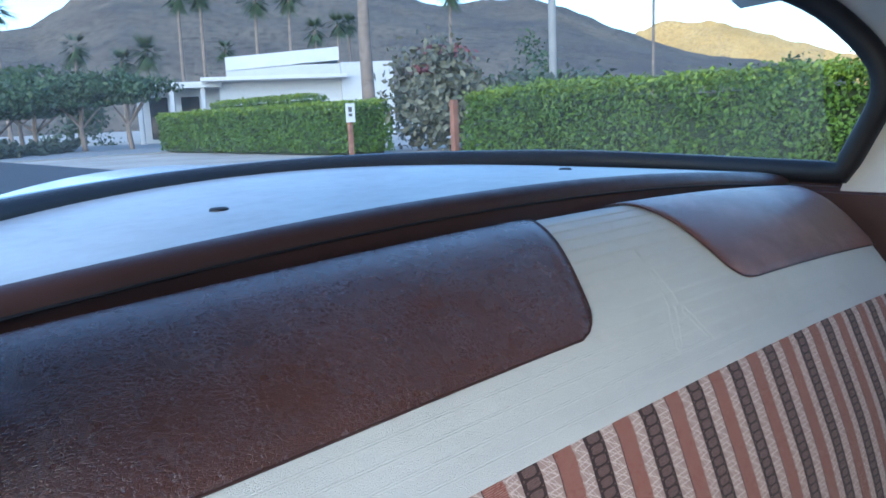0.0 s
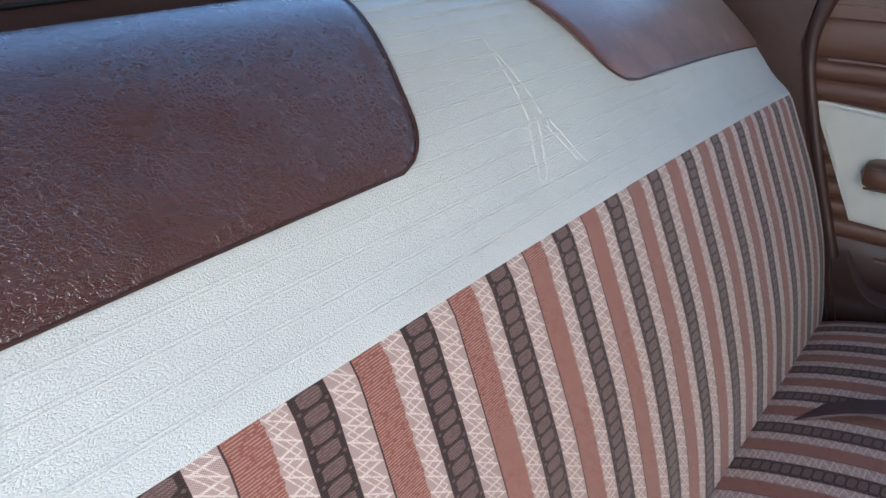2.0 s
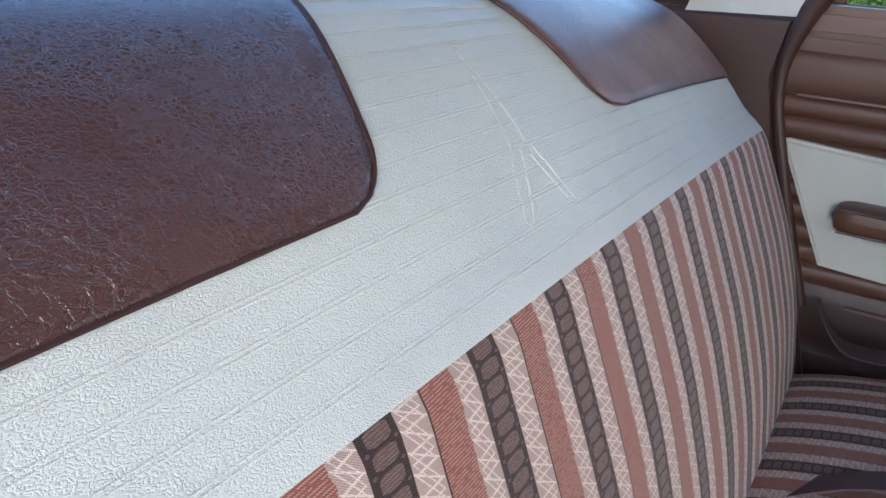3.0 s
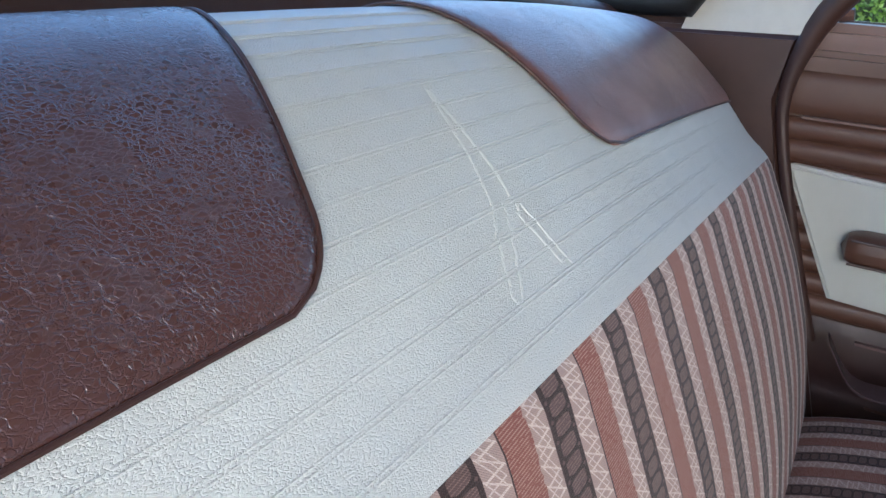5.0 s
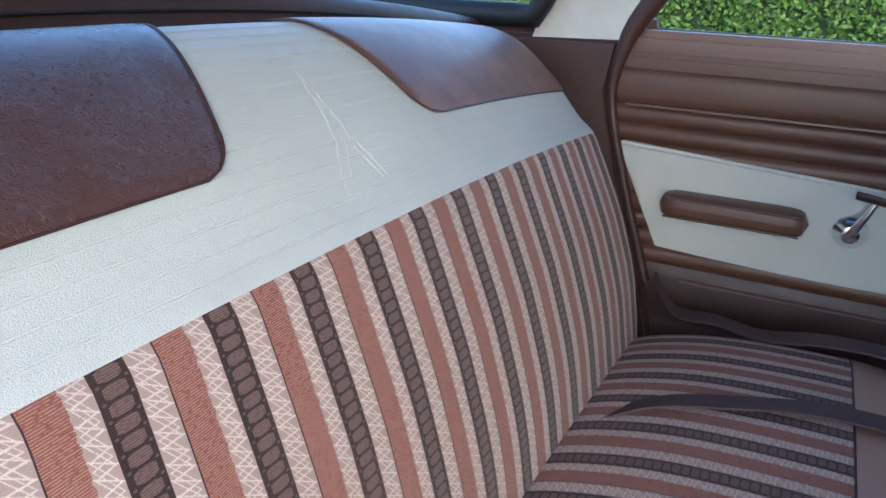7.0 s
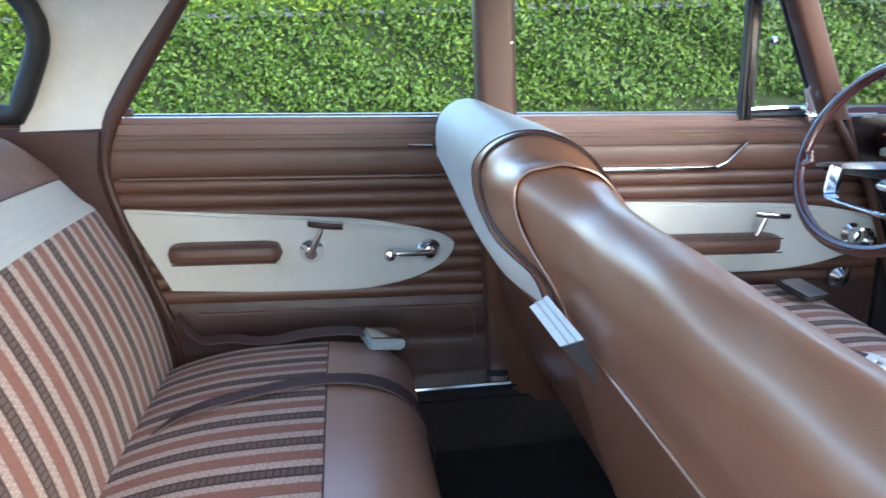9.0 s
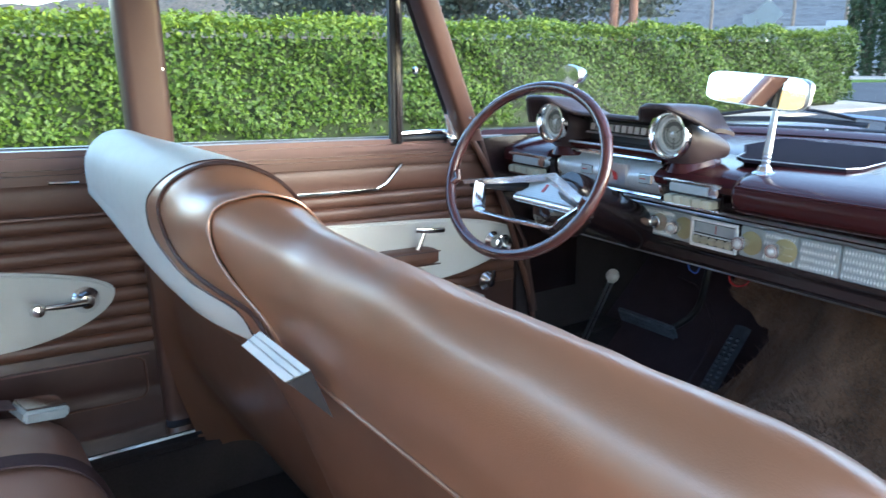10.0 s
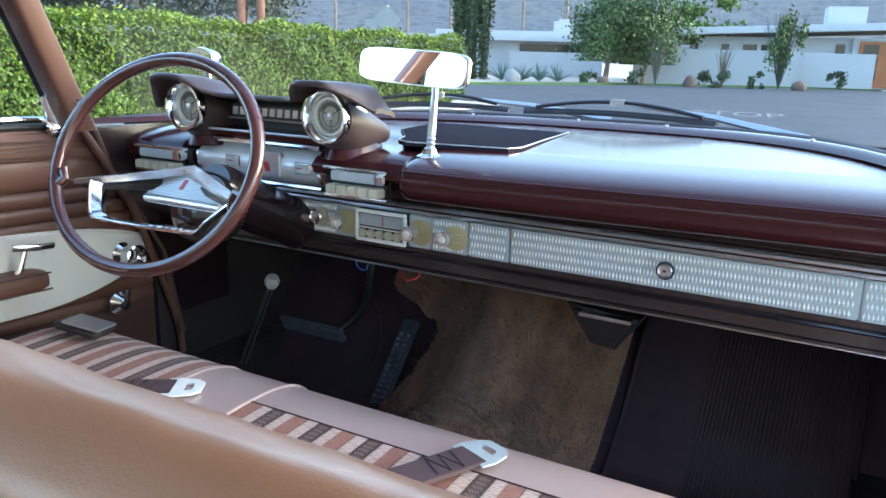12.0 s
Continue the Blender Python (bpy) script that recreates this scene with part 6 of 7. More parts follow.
M["leaf"] = foliage("hedge leaf", (0.016, 0.043, 0.005), (0.108, 0.182, 0.013))
# paler, yellower hedge leaf: light falling on the top is in the colour
M["leaf_lit"] = foliage("hedge leaf with top light painted in", (0.065, 0.112, 0.010), (0.22, 0.30, 0.022))
M["tree_leaf"] = foliage("dark tree leaf", (0.022, 0.045, 0.018), (0.065, 0.105, 0.042))
M["bright_leaf"] = foliage("fresh green tree leaf", (0.03, 0.065, 0.018), (0.11, 0.17, 0.05))
M["olive_leaf"] = foliage("grey green leaf", (0.035, 0.052, 0.036), (0.08, 0.10, 0.072))
M["dry_leaf"] = foliage("dusky leaf", (0.07, 0.075, 0.05), (0.15, 0.15, 0.10))
M["pink_leaf"] = foliage("dusty pink blossom", (0.16, 0.05, 0.06), (0.28, 0.09, 0.09))
M["agave"] = foliage("blue green agave", (0.07, 0.12, 0.10), (0.16, 0.24, 0.20))
# near-black filler: the shade deep in the hedge is its colour
M["core"] = plain("dark hedge filler with shade painted in", (0.022, 0.035, 0.010), 0.95, 0, 0.5, 5.0, 0.5)


def leaves(name, points, normals, size, material, parent, rng, spread=0.7, label=""):
    """Small bent leaves at the points, turned about the normals: one mesh of loose leaves."""
    k = len(points)
    d = normals + spread * rng.normal(size=(k, 3))
    d /= np.linalg.norm(d, axis=1)[:, None]
    a = np.cross(d, rng.normal(size=(k, 3)))
    a /= np.linalg.norm(a, axis=1)[:, None]
    b = np.cross(d, a)
    s = (size * (0.65 + 0.7 * rng.random(k)))[:, None]
    v = np.stack([points - a * s, points + b * s * 0.55 + d * s * 0.1, points + a * s, points - b * s * 0.55 + d * s * 0.1], 1).reshape(-1, 3)
    base = 4 * np.arange(k)[:, None]
    f = np.concatenate([base + [[0, 1, 2]], base + [[0, 2, 3]]])
    me = bpy.data.meshes.new(name)
    me.from_pydata(v.tolist(), [], f.tolist())
    me.materials.append(M[material])
    ob = new(name, me)
    ob.parent = parent
    ob.matrix_parent_inverse = Matrix.Translation(-parent.location)
    return tagged(ob, label, kind="stuff")


solo("ground", sheet(lambda s, t: Vector((mixed(-1500, 1500, s), mixed(-1500, 1500, t), -0.03)), 8, 8), "ground", "sandy desert ground, paled to bounce light into the car", "ground", "", "structure")
# road stops at x 1.15, leaving the pale ground beside the car as reflector
solo("road", slab([(-7.0, -90), (1.15, -90), (1.15, 9), (8, 17), (60, 30), (60, 46), (-2, 42.5), (-9.5, 36.5), (-14, 27.5), (-40, 10), (-40, 2), (-14, 17.4), (-9.5, 18.6), (-7.4, 17.6), (-7.0, 16)], "z", -0.2, 0.0), "asphalt", "grey asphalt street and crossing", "road", "", "structure", False)
solo("verge", slab([(-7.9, -9.8), (-7.0, -9.8), (-7.0, 16), (-7.9, 17)], "z", -0.1, 0.05), "ground", "dusty strip under the hedge", "verge", "", "structure", False)
solo("lawn", slab([(-14.5, 27.8), (-10, 36.8), (-2.3, 43.0), (0.5, 43.2), (0.5, 43.9), (-2.6, 43.8), (-10.4, 37.8), (-14.9, 28.6)], "z", -0.1, 0.05), "grass", "narrow strip of lawn along the kerb", "lawn", "", "structure", False)
solo("lawn", slab([(-40, -30), (-14.2, -16.6), (-9.9, -10.2), (-30, -8)], "z", -0.1, 0.04), "grass", "green lawn between the hedges", "lawn", "", "structure", False)
solo("driveway", slab([(-24, -52), (-14, -34.5), (-7.0, -34.5), (-7.0, -44), (-12, -60)], "z", -0.1, 0.03), "concrete", "pale concrete driveway", "driveway", "", "structure", False)


def hedge(x0, x1, y0, y1, top, label, density, size, seed, pale=1.0):
    rng = np.random.default_rng(seed)
    ob = thing("hedge", ((x0 + x1) / 2, (y0 + y1) / 2, 0), label, "hedge")
    part("core", box(x0 + 0.16, x1 - 0.16, y0 + 0.16, y1 - 0.16, 0.0, top - 0.16, 0.05), "core", ob, "dark filler box for the shade between leaves")
    pts, nor = [], []
    for axis, at, span, out in (("x", x1, (y0, y1), 1), ("x", x0, (y0, y1), -1), ("y", y0, (x0, x1), -1), ("y", y1, (x0, x1), 1), ("z", top, (y0, y1), 1)):
        wide = (x1 - x0) if axis == "z" else top
        m = int(density * (span[1] - span[0]) * wide * (0.35 if axis == "x" and out < 0 else 1.0))
        u = rng.uniform(span[0], span[1], m)
        w = rng.random(m)
        wave = 0.06 * np.sin(u * 2.1 + w * 5) + 0.05 * np.sin(u * 5.3 + w * 11) + rng.normal(size=m) * 0.045
        if axis == "x":
            z = 0.08 + w * (top - 0.08)
            p = np.stack([at + out * (wave - 0.05 - 0.10 * (z < 0.25)), u, z], 1)
            nn = np.tile((out, 0, 0.35), (m, 1))
        elif axis == "y":
            p = np.stack([u, at + out * wave, 0.08 + w * (top - 0.08)], 1)
            nn = np.tile((0, out, 0.35), (m, 1))
        else:
            p = np.stack([x0 + w * (x1 - x0), u, at + 0.7 * wave + 0.05 * (rng.random(m) > 0.93)], 1)
            nn = np.tile((0, 0, 1.0), (m, 1))
        pts.append(p)
        nor.append(nn)
    leaves("foliage", np.concatenate(pts[:4]), np.concatenate(nor[:4]).astype(float), size, "leaf", ob, rng, 0.6, "small glossy green leaves")
    # leaves on and near the top, coloured as lit from above
    fresh = np.concatenate([pts[4], pts[0][pts[0][:, 2] > top - 0.28 * rng.random(len(pts[0])) ** 2]])
    leaves("lit_top", fresh + np.array((0.02, 0, 0.03)), np.tile((0.2, 0, 1.0), (len(fresh), 1)), size, "leaf_lit", ob, rng, 0.7, "yellowish top leaves with the light in their colour")
    return ob


hedge(-9.6, -8.1, -9.15, 16.7, 1.45, "tall clipped green hedge beside the street", 1250, 0.032, 1)
hedge(-15.2, -13.5, -35, -20.0, 1.62, "clipped green hedge at the corner plot", 480, 0.055, 2)
hedge(-17.8, -16.6, -36, -27.5, 2.15, "taller clipped hedge behind the corner hedge", 300, 0.06, 3)


def crown(name, place, r, h, count, size, material, parent, seed, low=0.0, label=""):
    """Loose leaves in uneven clumps about a centre."""
    rng = np.random.default_rng(seed)
    clumps = rng.normal(size=(max(5, count // 130), 3)) * np.array((r, r, h)) * 0.48
    which = rng.integers(0, len(clumps), count)
    p = clumps[which] + rng.normal(size=(count, 3)) * np.array((r, r, h)) * 0.20
    p[:, 2] = np.maximum(p[:, 2], -h * 0.9)
    nn = p / (np.linalg.norm(p, axis=1)[:, None] + 1e-6)
    return leaves(name, p + np.array(place), nn, size, material, parent, rng, 0.9, label)


def tree(x, y, height, r, h, seed, material="tree_leaf", name="tree", label="dark green garden tree with a spreading crown", count=1500, size=0.14):
    rng = np.random.default_rng(seed)
    ob = thing(name, (x, y, 0), label, "tree")
    part("trunk", tube([(x, y, -0.1), (x + 0.1, y, height * 0.35), (x + 0.05, y + 0.1, height * 0.75)], lambda t: 0.16 - 0.09 * t, 8), "bark", ob, "tapered trunk")
    for k in range(5):
        a = rng.uniform(0, 6.28)
        part("limb", tube([(x + 0.06, y, height * 0.4), (x + 0.5 * r * math.cos(a), y + 0.5 * r * math.sin(a), height * 0.7), (x + 0.8 * r * math.cos(a), y + 0.8 * r * math.sin(a), height * 0.85)], lambda t: 0.07 - 0.05 * t, 6), "bark", ob)
    crown("crown", (x, y, height), r, h, count, size, material, ob, seed, label="clumped leaves")
    return ob


def palm(x, y, height, seed, spread=1.6, trunk=0.16, bark="bark", fronds=60):
    rng = np.random.default_rng(seed)
    ob = thing("palm_tree", (x, y, 0), "tall fan palm with a shaggy crown", "palm tree", "palm trees")
    part("trunk", tube([(x, y, -0.1), (x + 0.1, y, height * 0.5), (x, y, height)], lambda t: trunk * (1.15 - 0.4 * t), 10), bark, ob, "ringed palm trunk")
    verts, faces = [], []
    for k in range(fronds):
        a, e = rng.uniform(0, 6.28), rng.uniform(-1.25, 1.2)
        d = np.array((math.cos(a) * math.cos(e), math.sin(a) * math.cos(e), math.sin(e)))
        s = np.array((-math.sin(a), math.cos(a), 0))
        L = spread * rng.uniform(0.75, 1.1)
        for j in range(9):
            q = (j - 4) / 4
            tip = d * L * (0.95 - 0.18 * q * q) + s * q * L * 0.42 - np.array((0, 0, 0.22 * L * (0.4 + q * q)))
            root = d * L * 0.32
            w = s * 0.024 * spread
            i = len(verts)
            o = np.array((x, y, height))
            verts += [tuple(o + root - w), tuple(o + root + w), tuple(o + tip)]
            faces.append((i, i + 1, i + 2))
        i = len(verts)
        o = np.array((x, y, height))
        verts += [tuple(o - s * 0.02), tuple(o + s * 0.02), tuple(o + d * L * 0.36)]
        faces.append((i, i + 1, i + 2))
    part("crown", bm_of(verts, faces), "frond", ob, "dry green fan fronds", False, False)
    return ob


for k, (x, y, h, sp) in enumerate(((-15.1, -68.1, 10.6, 1.9), (-20.2, -66.7, 7.8, 1.9), (-23.4, -65.6, 6.6, 2.0), (-25.3, -64.9, 7.4, 2.2), (-27.9, -63.8, 11.8, 1.9), (-29.5, -63.0, 12.0, 1.9), (-33.5, -61.0, 11.6, 2.0), (-35.9, -59.5, 11.8, 2.0), (-37.7, -58.4, 8.9, 1.7), (-39.5, -57.5, 9.4, 1.6), (-47.0, -51.0, 11.8, 2.0), (-21.5, -72.0, 6.0, 1.6), (-36.0, -72.0, 8.4, 1.6), (-42.5, -60.0, 9.8, 1.6))):
    palm(x, y, h, 20 + k, sp)
palm(-17.3, -23.9, 8.5, 51, 1.8, 0.24)
palm(-26.9, 29.0, 8.0, 52, 1.8, 0.2, "red_bark")
palm(-26.2, 29.6, 8.4, 53, 1.8, 0.2, "red_bark")
for k, (x, y, h) in enumerate(((-52, 84, 9.5), (-47, 86, 9.0), (-40, 92, 9.5), (-35, 94, 10.2), (-29, 90, 8.4), (-24, 96, 9.6), (-60, 80, 9.6), (-66, 76, 8.8), (-44, 90, 10.4))):
    palm(x, y, h, 60 + k, 1.7, 0.2)
for x, y, h, what in ((-19.25, -16.5, 9.0, "pale grey street pole"), (-32.9, -21.5, 9.0, "thin dark pole")):
    solo("utility_pole", tube([(x, y, 0), (x, y, h)], 0.13 if h and what.startswith("pale") else 0.07, 10), "concrete" if what.startswith("pale") else "bark", what + " behind the hedge", "pole")
for k, (x, y, z, r) in enumerate(((-8.9, -43.8, 2.6, 2.2), (-10.6, -43.5, 2.7, 1.9), (-12.7, -42.9, 3.1, 1.7), (-14.9, -42.2, 3.2, 1.6), (-6.0, -46.0, 3.0, 2.5), (-11.5, -50.0, 3.8, 2.4))):
    tree(x, y, z, r, 0.8, 80 + k, "tree_leaf", "olive_tree", "rounded dark olive tree with pale trunk", 5200, 0.12)
bougainvillea = thing("bougainvillea", (-17.2, -19.0, 0), "dusky bougainvillea shrub with faded pink bloom", "shrub")
crown("foliage", (-17.0, -19.6, 1.5), 1.9, 1.8, 4200, 0.13, "dry_leaf", bougainvillea, 91, label="dusky leaves")
crown("blossom", (-17.2, -19.8, 3.0), 1.5, 0.5, 600, 0.10, "pink_leaf", bougainvillea, 92, label="faded pink blossom")
back_shrub = thing("shrub", (-20.5, -17.5, 0), "grey green shrub behind the hedge", "shrub")
crown("foliage", (-20.5, -17.0, 1.6), 2.6, 1.0, 2200, 0.14, "olive_leaf", back_shrub, 93)
for k, (x, y, r, hh) in enumerate(((-31, -24, 2.2, 1.7), (-44, -20, 2.5, 2.2), (-26, -52, 2.4, 1.6), (-38, -45, 2.6, 2.6), (-30, -57, 2.6, 3.0), (-16, -56, 2.6, 2.2), (-43, -38, 3.0, 3.0), (-36, -34, 2.6, 3.2))):
    bush = thing("shrub", (x, y, 0), "dark green garden shrub", "shrub", "garden shrubs")
    crown("foliage", (x, y, hh * 0.6), r, hh, 1500, 0.16, "tree_leaf", bush, 100 + k)
for k in range(16):
    x, y = -6.8 - 0.35 * k - (k % 3) * 0.4, -38.0 - 0.45 * k
    plant = thing("desert_shrub", (x, y, 0), "low grey green desert plant at the kerb", "shrub", "desert plants")
    crown("foliage", (x, y, 0.35), 0.55, 0.35, 220, 0.12, "olive_leaf", plant, 130 + k)

for x, y, top, board in ((-12.0, -17.85, 1.25, True), (-9.1, -10.45, 1.42, False)):
    bollard = thing("marker_post", (x, y, 0), "weathered reddish marker post" + (" with a small white plate" if board else " at the hedge end"), "post")
    part("post", box(x - 0.06, x + 0.06, y - 0.06, y + 0.06, 0, top, 0.01), "red_bark", bollard, "reddish wooden post")
    if board:
        face = Matrix.Translation((x + 0.03, y + 0.09, 1.36)) @ Matrix.Rotation(radians(-35), 4, "Z")
        for part_name, dims, mat in (("plate", (-0.13, 0.13, -0.008, 0.008, -0.30, 0.22), "stucco"), ("plate_mark", (-0.05, 0.05, 0.009, 0.012, -0.02, 0.12), "black"), ("plate_mark", (-0.05, 0.05, 0.009, 0.012, -0.14, -0.06), "black")):
            bm = box(*dims)
            bmesh.ops.transform(bm, matrix=face, verts=bm.verts[:])
            part(part_name, bm, mat, bollard, "white plate with dark bars" if part_name == "plate" else "", False)


def house(name, place, turn, blocks, label):
    """blocks: part name, size box, material."""
    ob = thing(name, place, label, "house")
    m = Matrix.Translation(place) @ Matrix.Rotation(radians(turn), 4, "Z")
    for part_name, dims, mat, *slope in blocks:
        bm = box(*dims, 0.02)
        if slope:
            for v in bm.verts:
                v.co.z += slope[0] * (v.co.x - dims[0])
        bmesh.ops.transform(bm, matrix=m, verts=bm.verts[:])
        part(part_name, bm, mat, ob, "", False)
    return ob


# rear view: white house with a high plain block and low wing
house("house", (-23.3, -49.3, 0), 149, [
    ("wall", (0.4, 8.6, 0, 9, 0, 4.1), "stucco"), ("wall", (0.9, 8.6, 0.7, 8.4, 4.1, 5.0), "stucco"), ("roof_block", (0.9, 8.6, 0.6, 8.5, 4.7, 5.6), "roof", 0.07), ("canopy", (-0.6, 8.9, -1.6, 0.2, 3.95, 4.2), "roof"), ("wall", (8.6, 12.2, -0.5, 8, 0, 5.0), "stucco"),
    ("wall", (-5.2, 0.4, 1.5, 9, 0, 3.6), "stucco"), ("roof", (-5.8, 0.6, -0.6, 9, 3.6, 4.0), "roof"), ("post", (-4.9, -4.6, -0.3, 0.0, 0, 3.6), "stucco"), ("post", (-2.8, -2.5, -0.3, 0.0, 0, 3.6), "stucco"), ("post", (-0.8, -0.5, -0.3, 0.0, 0, 3.6), "stucco"),
    ("window", (-4.4, -3.2, 1.40, 1.52, 0.3, 3.1), "dark_glass"), ("window", (-2.3, -1.1, 1.40, 1.52, 0.3, 3.1), "dark_glass")], "white modern house with a tall plain block and low wing")
# front view: two low white houses across the crossing
house("house", (-20.5, 46.5, 0), 22, [
    ("wall", (-5, 5.5, 0, 6, 0, 2.1), "stucco"), ("roof", (-7.0, 6.2, -0.8, 7, 2.1, 2.42), "roof"), ("roof", (-5, 4.5, 0.5, 6, 2.42, 2.75), "roof"), ("chimney", (2.6, 3.9, 2, 3, 2.6, 3.45), "roof"), ("chimney_cap", (2.9, 3.6, 2.2, 2.8, 3.45, 3.6), "roof"),
    ("window", (0.5, 4.5, -0.05, 0.05, 1.45, 1.95), "dark_glass"), ("garden_wall", (0.0, 5.6, -2.3, -2.0, 0, 1.45), "stucco")], "low white house with a flat roof and chimney")
house("house", (-2.5, 46.0, 0), 9, [
    ("wall", (-6.2, 9, 0, 7, 0, 2.5), "stucco"), ("roof", (-8.0, 10, -1.4, 8, 2.5, 2.85), "roof", 0.035), ("roof_block", (0.2, 2.1, 2, 4, 2.8, 4.2), "roof"),
    ("window", (-3.9, -3.2, -0.06, 0.05, 1.25, 2.1), "dark_glass"), ("window", (-3.0, -2.3, -0.06, 0.05, 1.25, 2.1), "dark_glass"), ("window", (-5.0, -4.6, -0.06, 0.05, 1.35, 2.1), "dark_glass"), ("window", (0.6, 1.05, -0.06, 0.05, 1.3, 2.2), "dark_glass"),
    ("garden_wall", (-9.2, -1.4, -3.4, -3.1, 0, 1.75), "stucco"), ("garden_wall", (-1.4, 2.2, -2.4, -2.2, 0, 1.7), "stucco"),
    ("door_frame", (1.35, 3.95, -0.3, 0.0, 0, 2.5), "stucco"), ("door", (1.65, 3.65, -0.36, -0.28, 0.05, 2.35), "orange_wood"), ("door_pane", (1.85, 2.55, -0.39, -0.35, 0.4, 0.95), "dark_glass"), ("door_pane", (1.85, 2.55, -0.39, -0.35, 1.05, 1.6), "dark_glass"), ("door_pane", (1.85, 2.55, -0.39, -0.35, 1.7, 2.2), "dark_glass"), ("wall_number", (-2.6, -1.9, -3.43, -3.39, 1.2, 1.35), "concrete")], "low white house behind a white garden wall with orange door")
wall_turn = Matrix.Translation((-2.5, 46.0, 0)) @ Matrix.Rotation(radians(9), 4, "Z")
plaque = thing("wall_plaque", wall_turn @ Vector((-2.0, -3.42, 1.2)), "row of four small dark bars on the garden wall", "sign")
for k in range(4):
    bm = box(-2.35 + 0.2 * k, -2.22 + 0.2 * k, -3.43, -3.398, 1.1, 1.32)
    bmesh.ops.transform(bm, matrix=wall_turn, verts=bm.verts[:])
    part("bar", bm, "sign", plaque, "", False)
for x in (-18.4, -17.8, -17.2):
    cypress = thing("cypress", (x, 35.6 + 0.5 * (x + 18), 0), "tall dark column cypress", "tree", "cypress row")
    crown("crown", (x, 35.6 + 0.5 * (x + 18), 3.2), 0.30, 4.2, 6000, 0.09, "tree_leaf", cypress, int(-x * 10), label="dense dark foliage")
    part("trunk", tube([(x, 35.6 + 0.5 * (x + 18), -0.05), (x, 35.6 + 0.5 * (x + 18), 5.5)], 0.13, 8), "bark", cypress)
tree(-11.7, 38.6, 2.6, 1.6, 1.7, 201, "bright_leaf", count=12000, size=0.085)
tree(-10.0, 39.4, 2.4, 1.5, 1.6, 202, "bright_leaf", count=11000, size=0.085)
tree(-9.2, 47.0, 3.2, 2.2, 1.2, 203, "leaf", "tree", "bright green tree behind the house", 1500, 0.16)
for k, (x, y) in enumerate(((-33, 30), (-37, 27), (-42, 24), (-46, 20), (-30.5, 33), (-41, 31), (-50, 26))):
    tree(x, y, 4.6 + 0.5 * (k % 3), 3.4, 2.4, 210 + k, "olive_leaf", "tree", "grey green garden tree beyond the hedge", 4200, 0.17)
rng = np.random.default_rng(5)
for k, (x, y) in enumerate(((-15.6, 34.8), (-14.0, 35.6), (-13.2, 36.0), (-14.9, 35.6))):
    plant = thing("agave", (x, y, 0), "spiky blue green agave", "agave", "agaves")
    for j in range(26):
        a, e = rng.uniform(0, 6.28), rng.uniform(0.25, 1.4)
        d = Vector((math.cos(a) * math.cos(e), math.sin(a) * math.cos(e), math.sin(e)))
        part("leaf", tube([Vector((x, y, 0.05)), Vector((x, y, 0.05)) + d * 0.45, Vector((x, y, 0.05)) + d * 0.85], lambda t: 0.05 * (1 - 0.95 * t), 4), "agave", plant, "", False)
for k, (x, y, h, count) in enumerate(((-8.9, 37.6, 2.3, 26), (-3.6, 38.6, 3.2, 60), (-6.0, 38.2, 1.8, 18))):
    plant = thing("ocotillo", (x, y, 0), "upright thin-stemmed ocotillo in the gravel bed", "shrub", "ocotillos")
    for j in range(count):
        a = rng.uniform(0, 6.28)
        r = rng.uniform(0.05, 0.28) * h
        part("stem", tube([(x, y, 0), (x + 0.5 * r * math.cos(a), y + 0.5 * r * math.sin(a), 0.55 * h), (x + r * math.cos(a), y + r * math.sin(a), h * rng.uniform(0.8, 1.05))], lambda t: 0.024 - 0.012 * t, 4), "dry_leaf" if k != 1 else "olive_leaf", plant, "", False)
    if k == 1:
        crown("foliage", (x, y, 1.8), 0.55, 1.5, 1400, 0.09, "bright_leaf", plant, 260)
for k, (x, y, r) in enumerate(((-14.8, 34.2, 0.40), (-10.9, 36.0, 0.28), (-7.2, 37.0, 0.34), (-2.7, 38.0, 0.30))):
    bm = bmesh.new()
    bmesh.ops.create_icosphere(bm, subdivisions=3, radius=r)
    for v in bm.verts:
        v.co = Vector((x, y, r * 0.45)) + v.co * (1 + 0.35 * noise.noise(v.co * 2.2 + Vector((k, 0, 0))))
    solo("boulder", bm, "concrete" if k == 0 else "rock", "pale boulder in the bed" if k == 0 else "rough brown boulder in the bed", "rock", "boulders")
for k, (x, y, r) in enumerate(((-11.9, 36.3, 0.5), (-9.9, 36.6, 0.5), (-6.5, 37.5, 0.5), (-5.9, 37.6, 0.45), (-1.2, 39.5, 0.4), (-4.6, 38.0, 0.3))):
    plant = thing("shrub", (x, y, 0), "low green shrub in the gravel bed", "shrub", "bed shrubs")
    crown("foliage", (x, y, 0.4), r, 0.4, 380, 0.08, "tree_leaf", plant, 280 + k)
sign = thing("road_sign", (-12.65, 20.3, 0), "diamond road sign seen from its grey back", "road sign")
S = Matrix.Translation((-12.65, 20.27, 2.1)) @ Matrix.Rotation(radians(30), 4, "Z")
bm = slab([(0, -0.42), (0.42, 0), (0, 0.42), (-0.42, 0)], "y", -0.01, 0.01)
bmesh.ops.transform(bm, matrix=S, verts=bm.verts[:])
part("diamond", bm, "sign", sign, "grey sign back", False)
part("pole", tube([(-12.65, 20.32, 0), (-12.65, 20.32, 2.5)], 0.03, 8), "steel", sign)
bm = box(-0.22, 0.12, -0.01, 0.01, -0.52, 0.0)
bmesh.ops.transform(bm, matrix=S @ Matrix.Translation((-0.42, 0, 0)), verts=bm.verts[:])
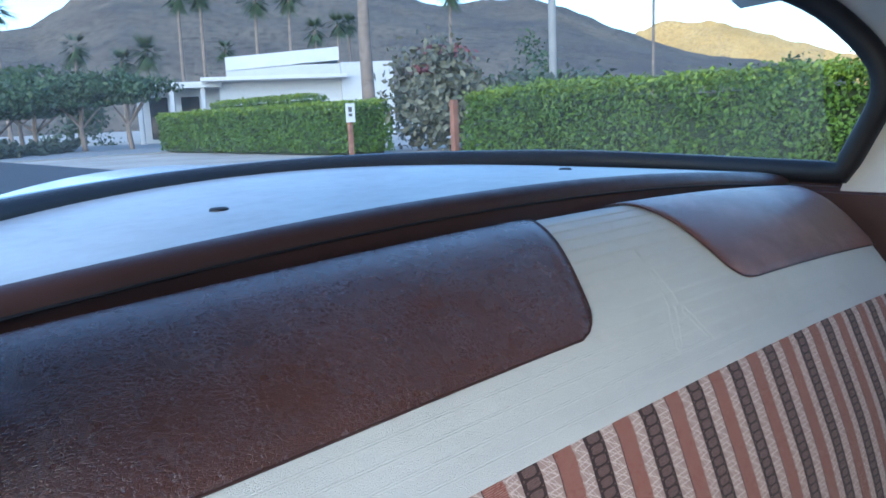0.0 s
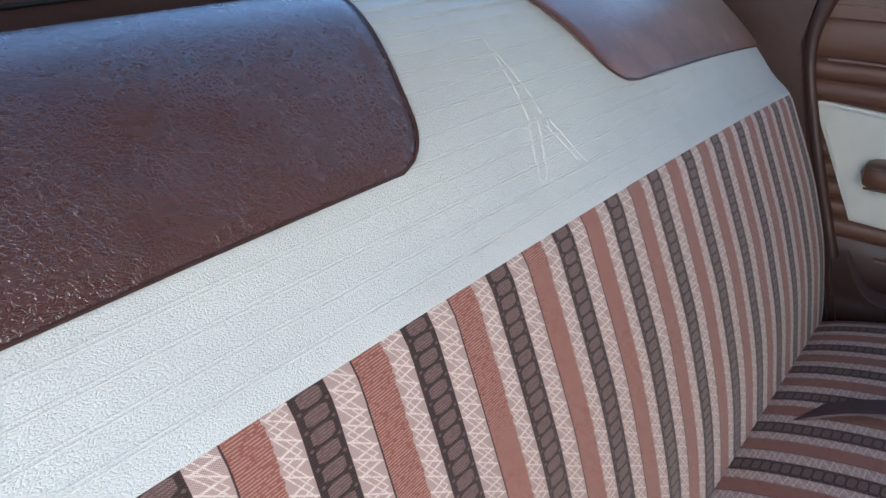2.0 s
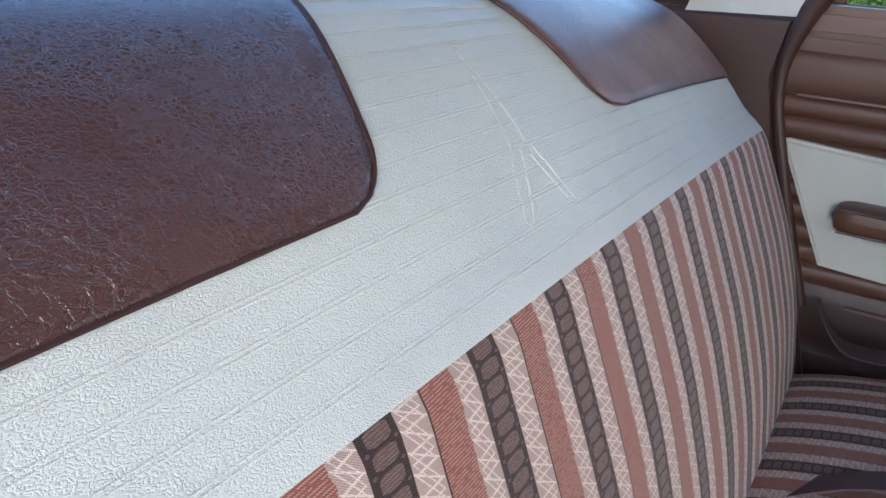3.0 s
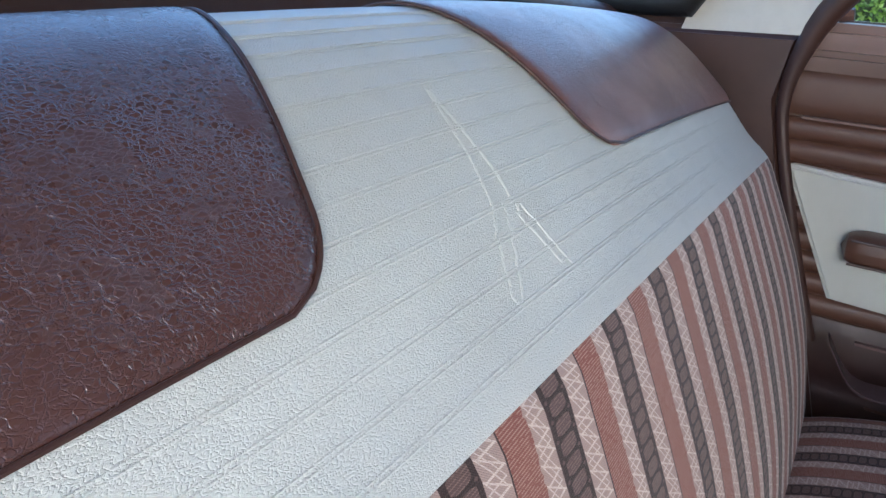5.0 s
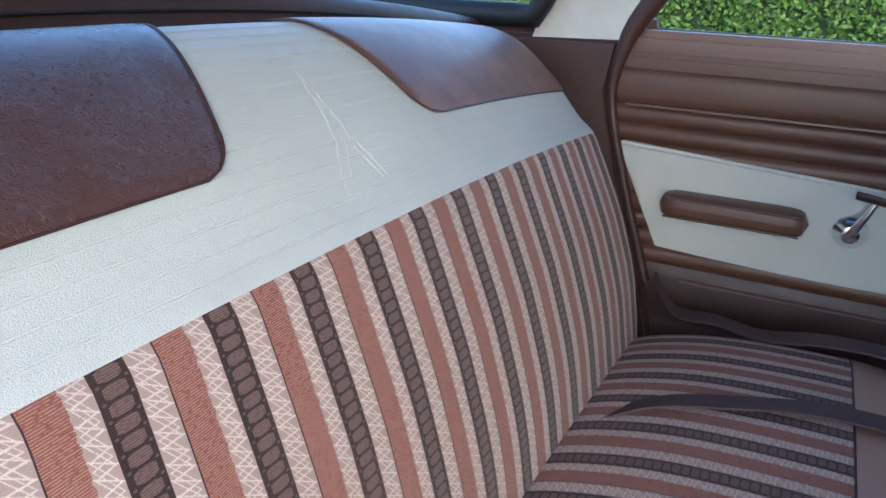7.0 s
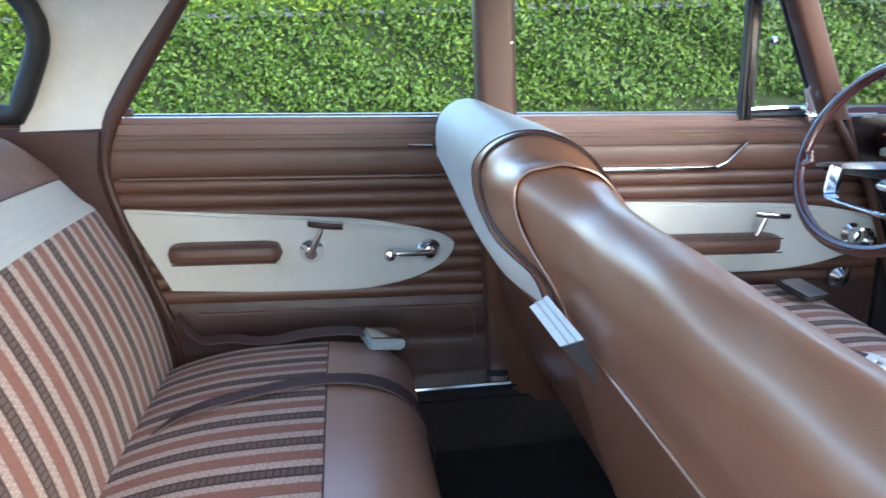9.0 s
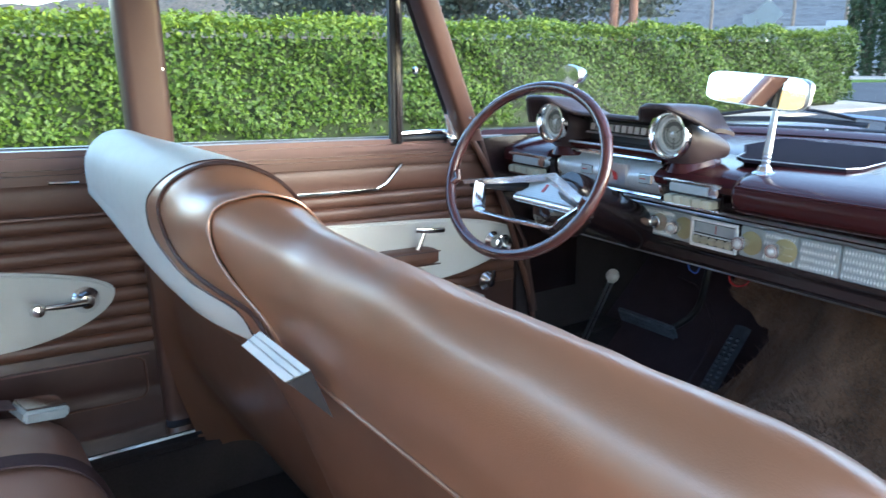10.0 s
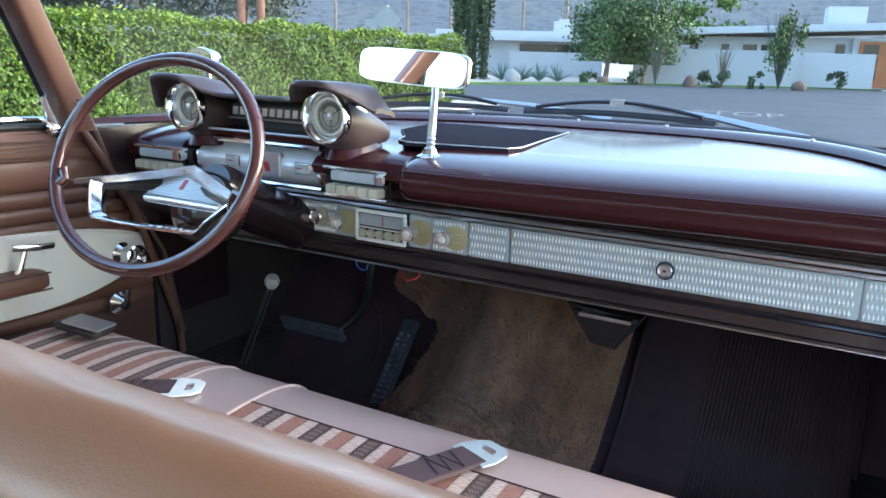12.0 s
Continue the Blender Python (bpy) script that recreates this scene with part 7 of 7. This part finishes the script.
part("small_plate", bm, "sign", sign, "", False)
# word painted on the road
curve = bpy.data.curves.new("stop_text", "FONT")
curve.body, curve.size, curve.align_x = "STOP", 1.0, "CENTER"
word = new("tmp_word", curve)
mesh = bpy.data.meshes.new_from_object(word.evaluated_get(bpy.context.evaluated_depsgraph_get()))
bpy.data.objects.remove(word)
mesh.materials.append(M["paint_white"])
stop = tagged(new("road_marking", mesh), "worn white STOP lettering painted on the asphalt", "road marking")
stop.matrix_basis = Matrix.Translation((-2.1, 18.0, 0.006)) @ Matrix.Rotation(radians(8), 4, "Z") @ Matrix.Diagonal((0.85, 2.2, 1, 1))


# hills all round
def hills(name, a0, a1, dist, heights, material, label, rough, depth=260, seed=0):
    def f(s, t):
        a = radians(mixed(a0, a1, s))
        top = float(np.interp(s * (len(heights) - 1), range(len(heights)), heights))
        r = dist + depth * (t - 1)
        base = Vector((math.sin(a) * r, math.cos(a) * r, 0))
        wob = noise.fractal(base * 0.012 + Vector((seed, 0, 0)), 1.0, 2.0, 5)
        fine = noise.fractal(base * 0.05 + Vector((0, seed, 0)), 1.0, 2.0, 4)
        return base + Vector((0, 0, top * t ** 0.8 * (1 + rough * 0.35 * wob * (0.4 + t * 0.6)) + rough * 5 * fine * t - 2))
    return solo(name, sheet(f, 150, 28), material, label, "mountain", "", "structure", True, False)


def slope_mat(name, a, b, c):
    n = Nodes(name)
    big = n.noise(0.02, 6, 0.65)
    small = n.noise(0.25, 5, 0.7)
    color = n.mix(n.ramp(big, 0.35, 0.65, 0, 1), rgb(*a), rgb(*b))
    color = n.mix(n.ramp(small, 0.48, 0.62, 0, 0.8), color, rgb(*c))
    return n.set(color=color, rough=0.95, normal=n.bump(small, 0.5, 1.0), spec=0.1)


M["hill"] = slope_mat("dry brown hillside", (0.115, 0.10, 0.088), (0.19, 0.160, 0.120), (0.055, 0.057, 0.047))
# distance haze is mixed into this slope's blue-grey colours
M["hill_haze"] = slope_mat("grey hillside with haze painted in", (0.12, 0.135, 0.155), (0.15, 0.155, 0.155), (0.075, 0.085, 0.09))
# the low sun on the far peak is put into its golden colour
M["hill_gold"] = slope_mat("peak with golden sunlight painted in", (0.56, 0.36, 0.12), (0.66, 0.45, 0.17), (0.34, 0.22, 0.09))
# directions count from straight ahead, clockwise
hills("hill_rear", 180, 250, 600, [55, 62, 68, 75, 102, 106, 102, 98, 93, 85, 76, 58, 42, 30, 22], "hill", "shaded dry brown mountain slope", 0.3, 300, 1)
hills("hill_peak", 234.5, 254, 1150, [100, 108, 112, 116, 98, 76, 60, 50, 45], "hill_gold", "far rocky peak with golden low sunlight in its colour", 0.35, 220, 2)
hills("hill_front", 300, 375, 520, [45, 55, 62, 66, 70, 68, 64, 66, 62, 58], "hill_haze", "grey brown mountain slope with haze in its colour", 0.25, 260, 3)
hills("hill_side", 252, 302, 900, [40, 30, 36, 50, 60, 70, 70], "hill", "distant dry hills", 0.4, 260, 4)
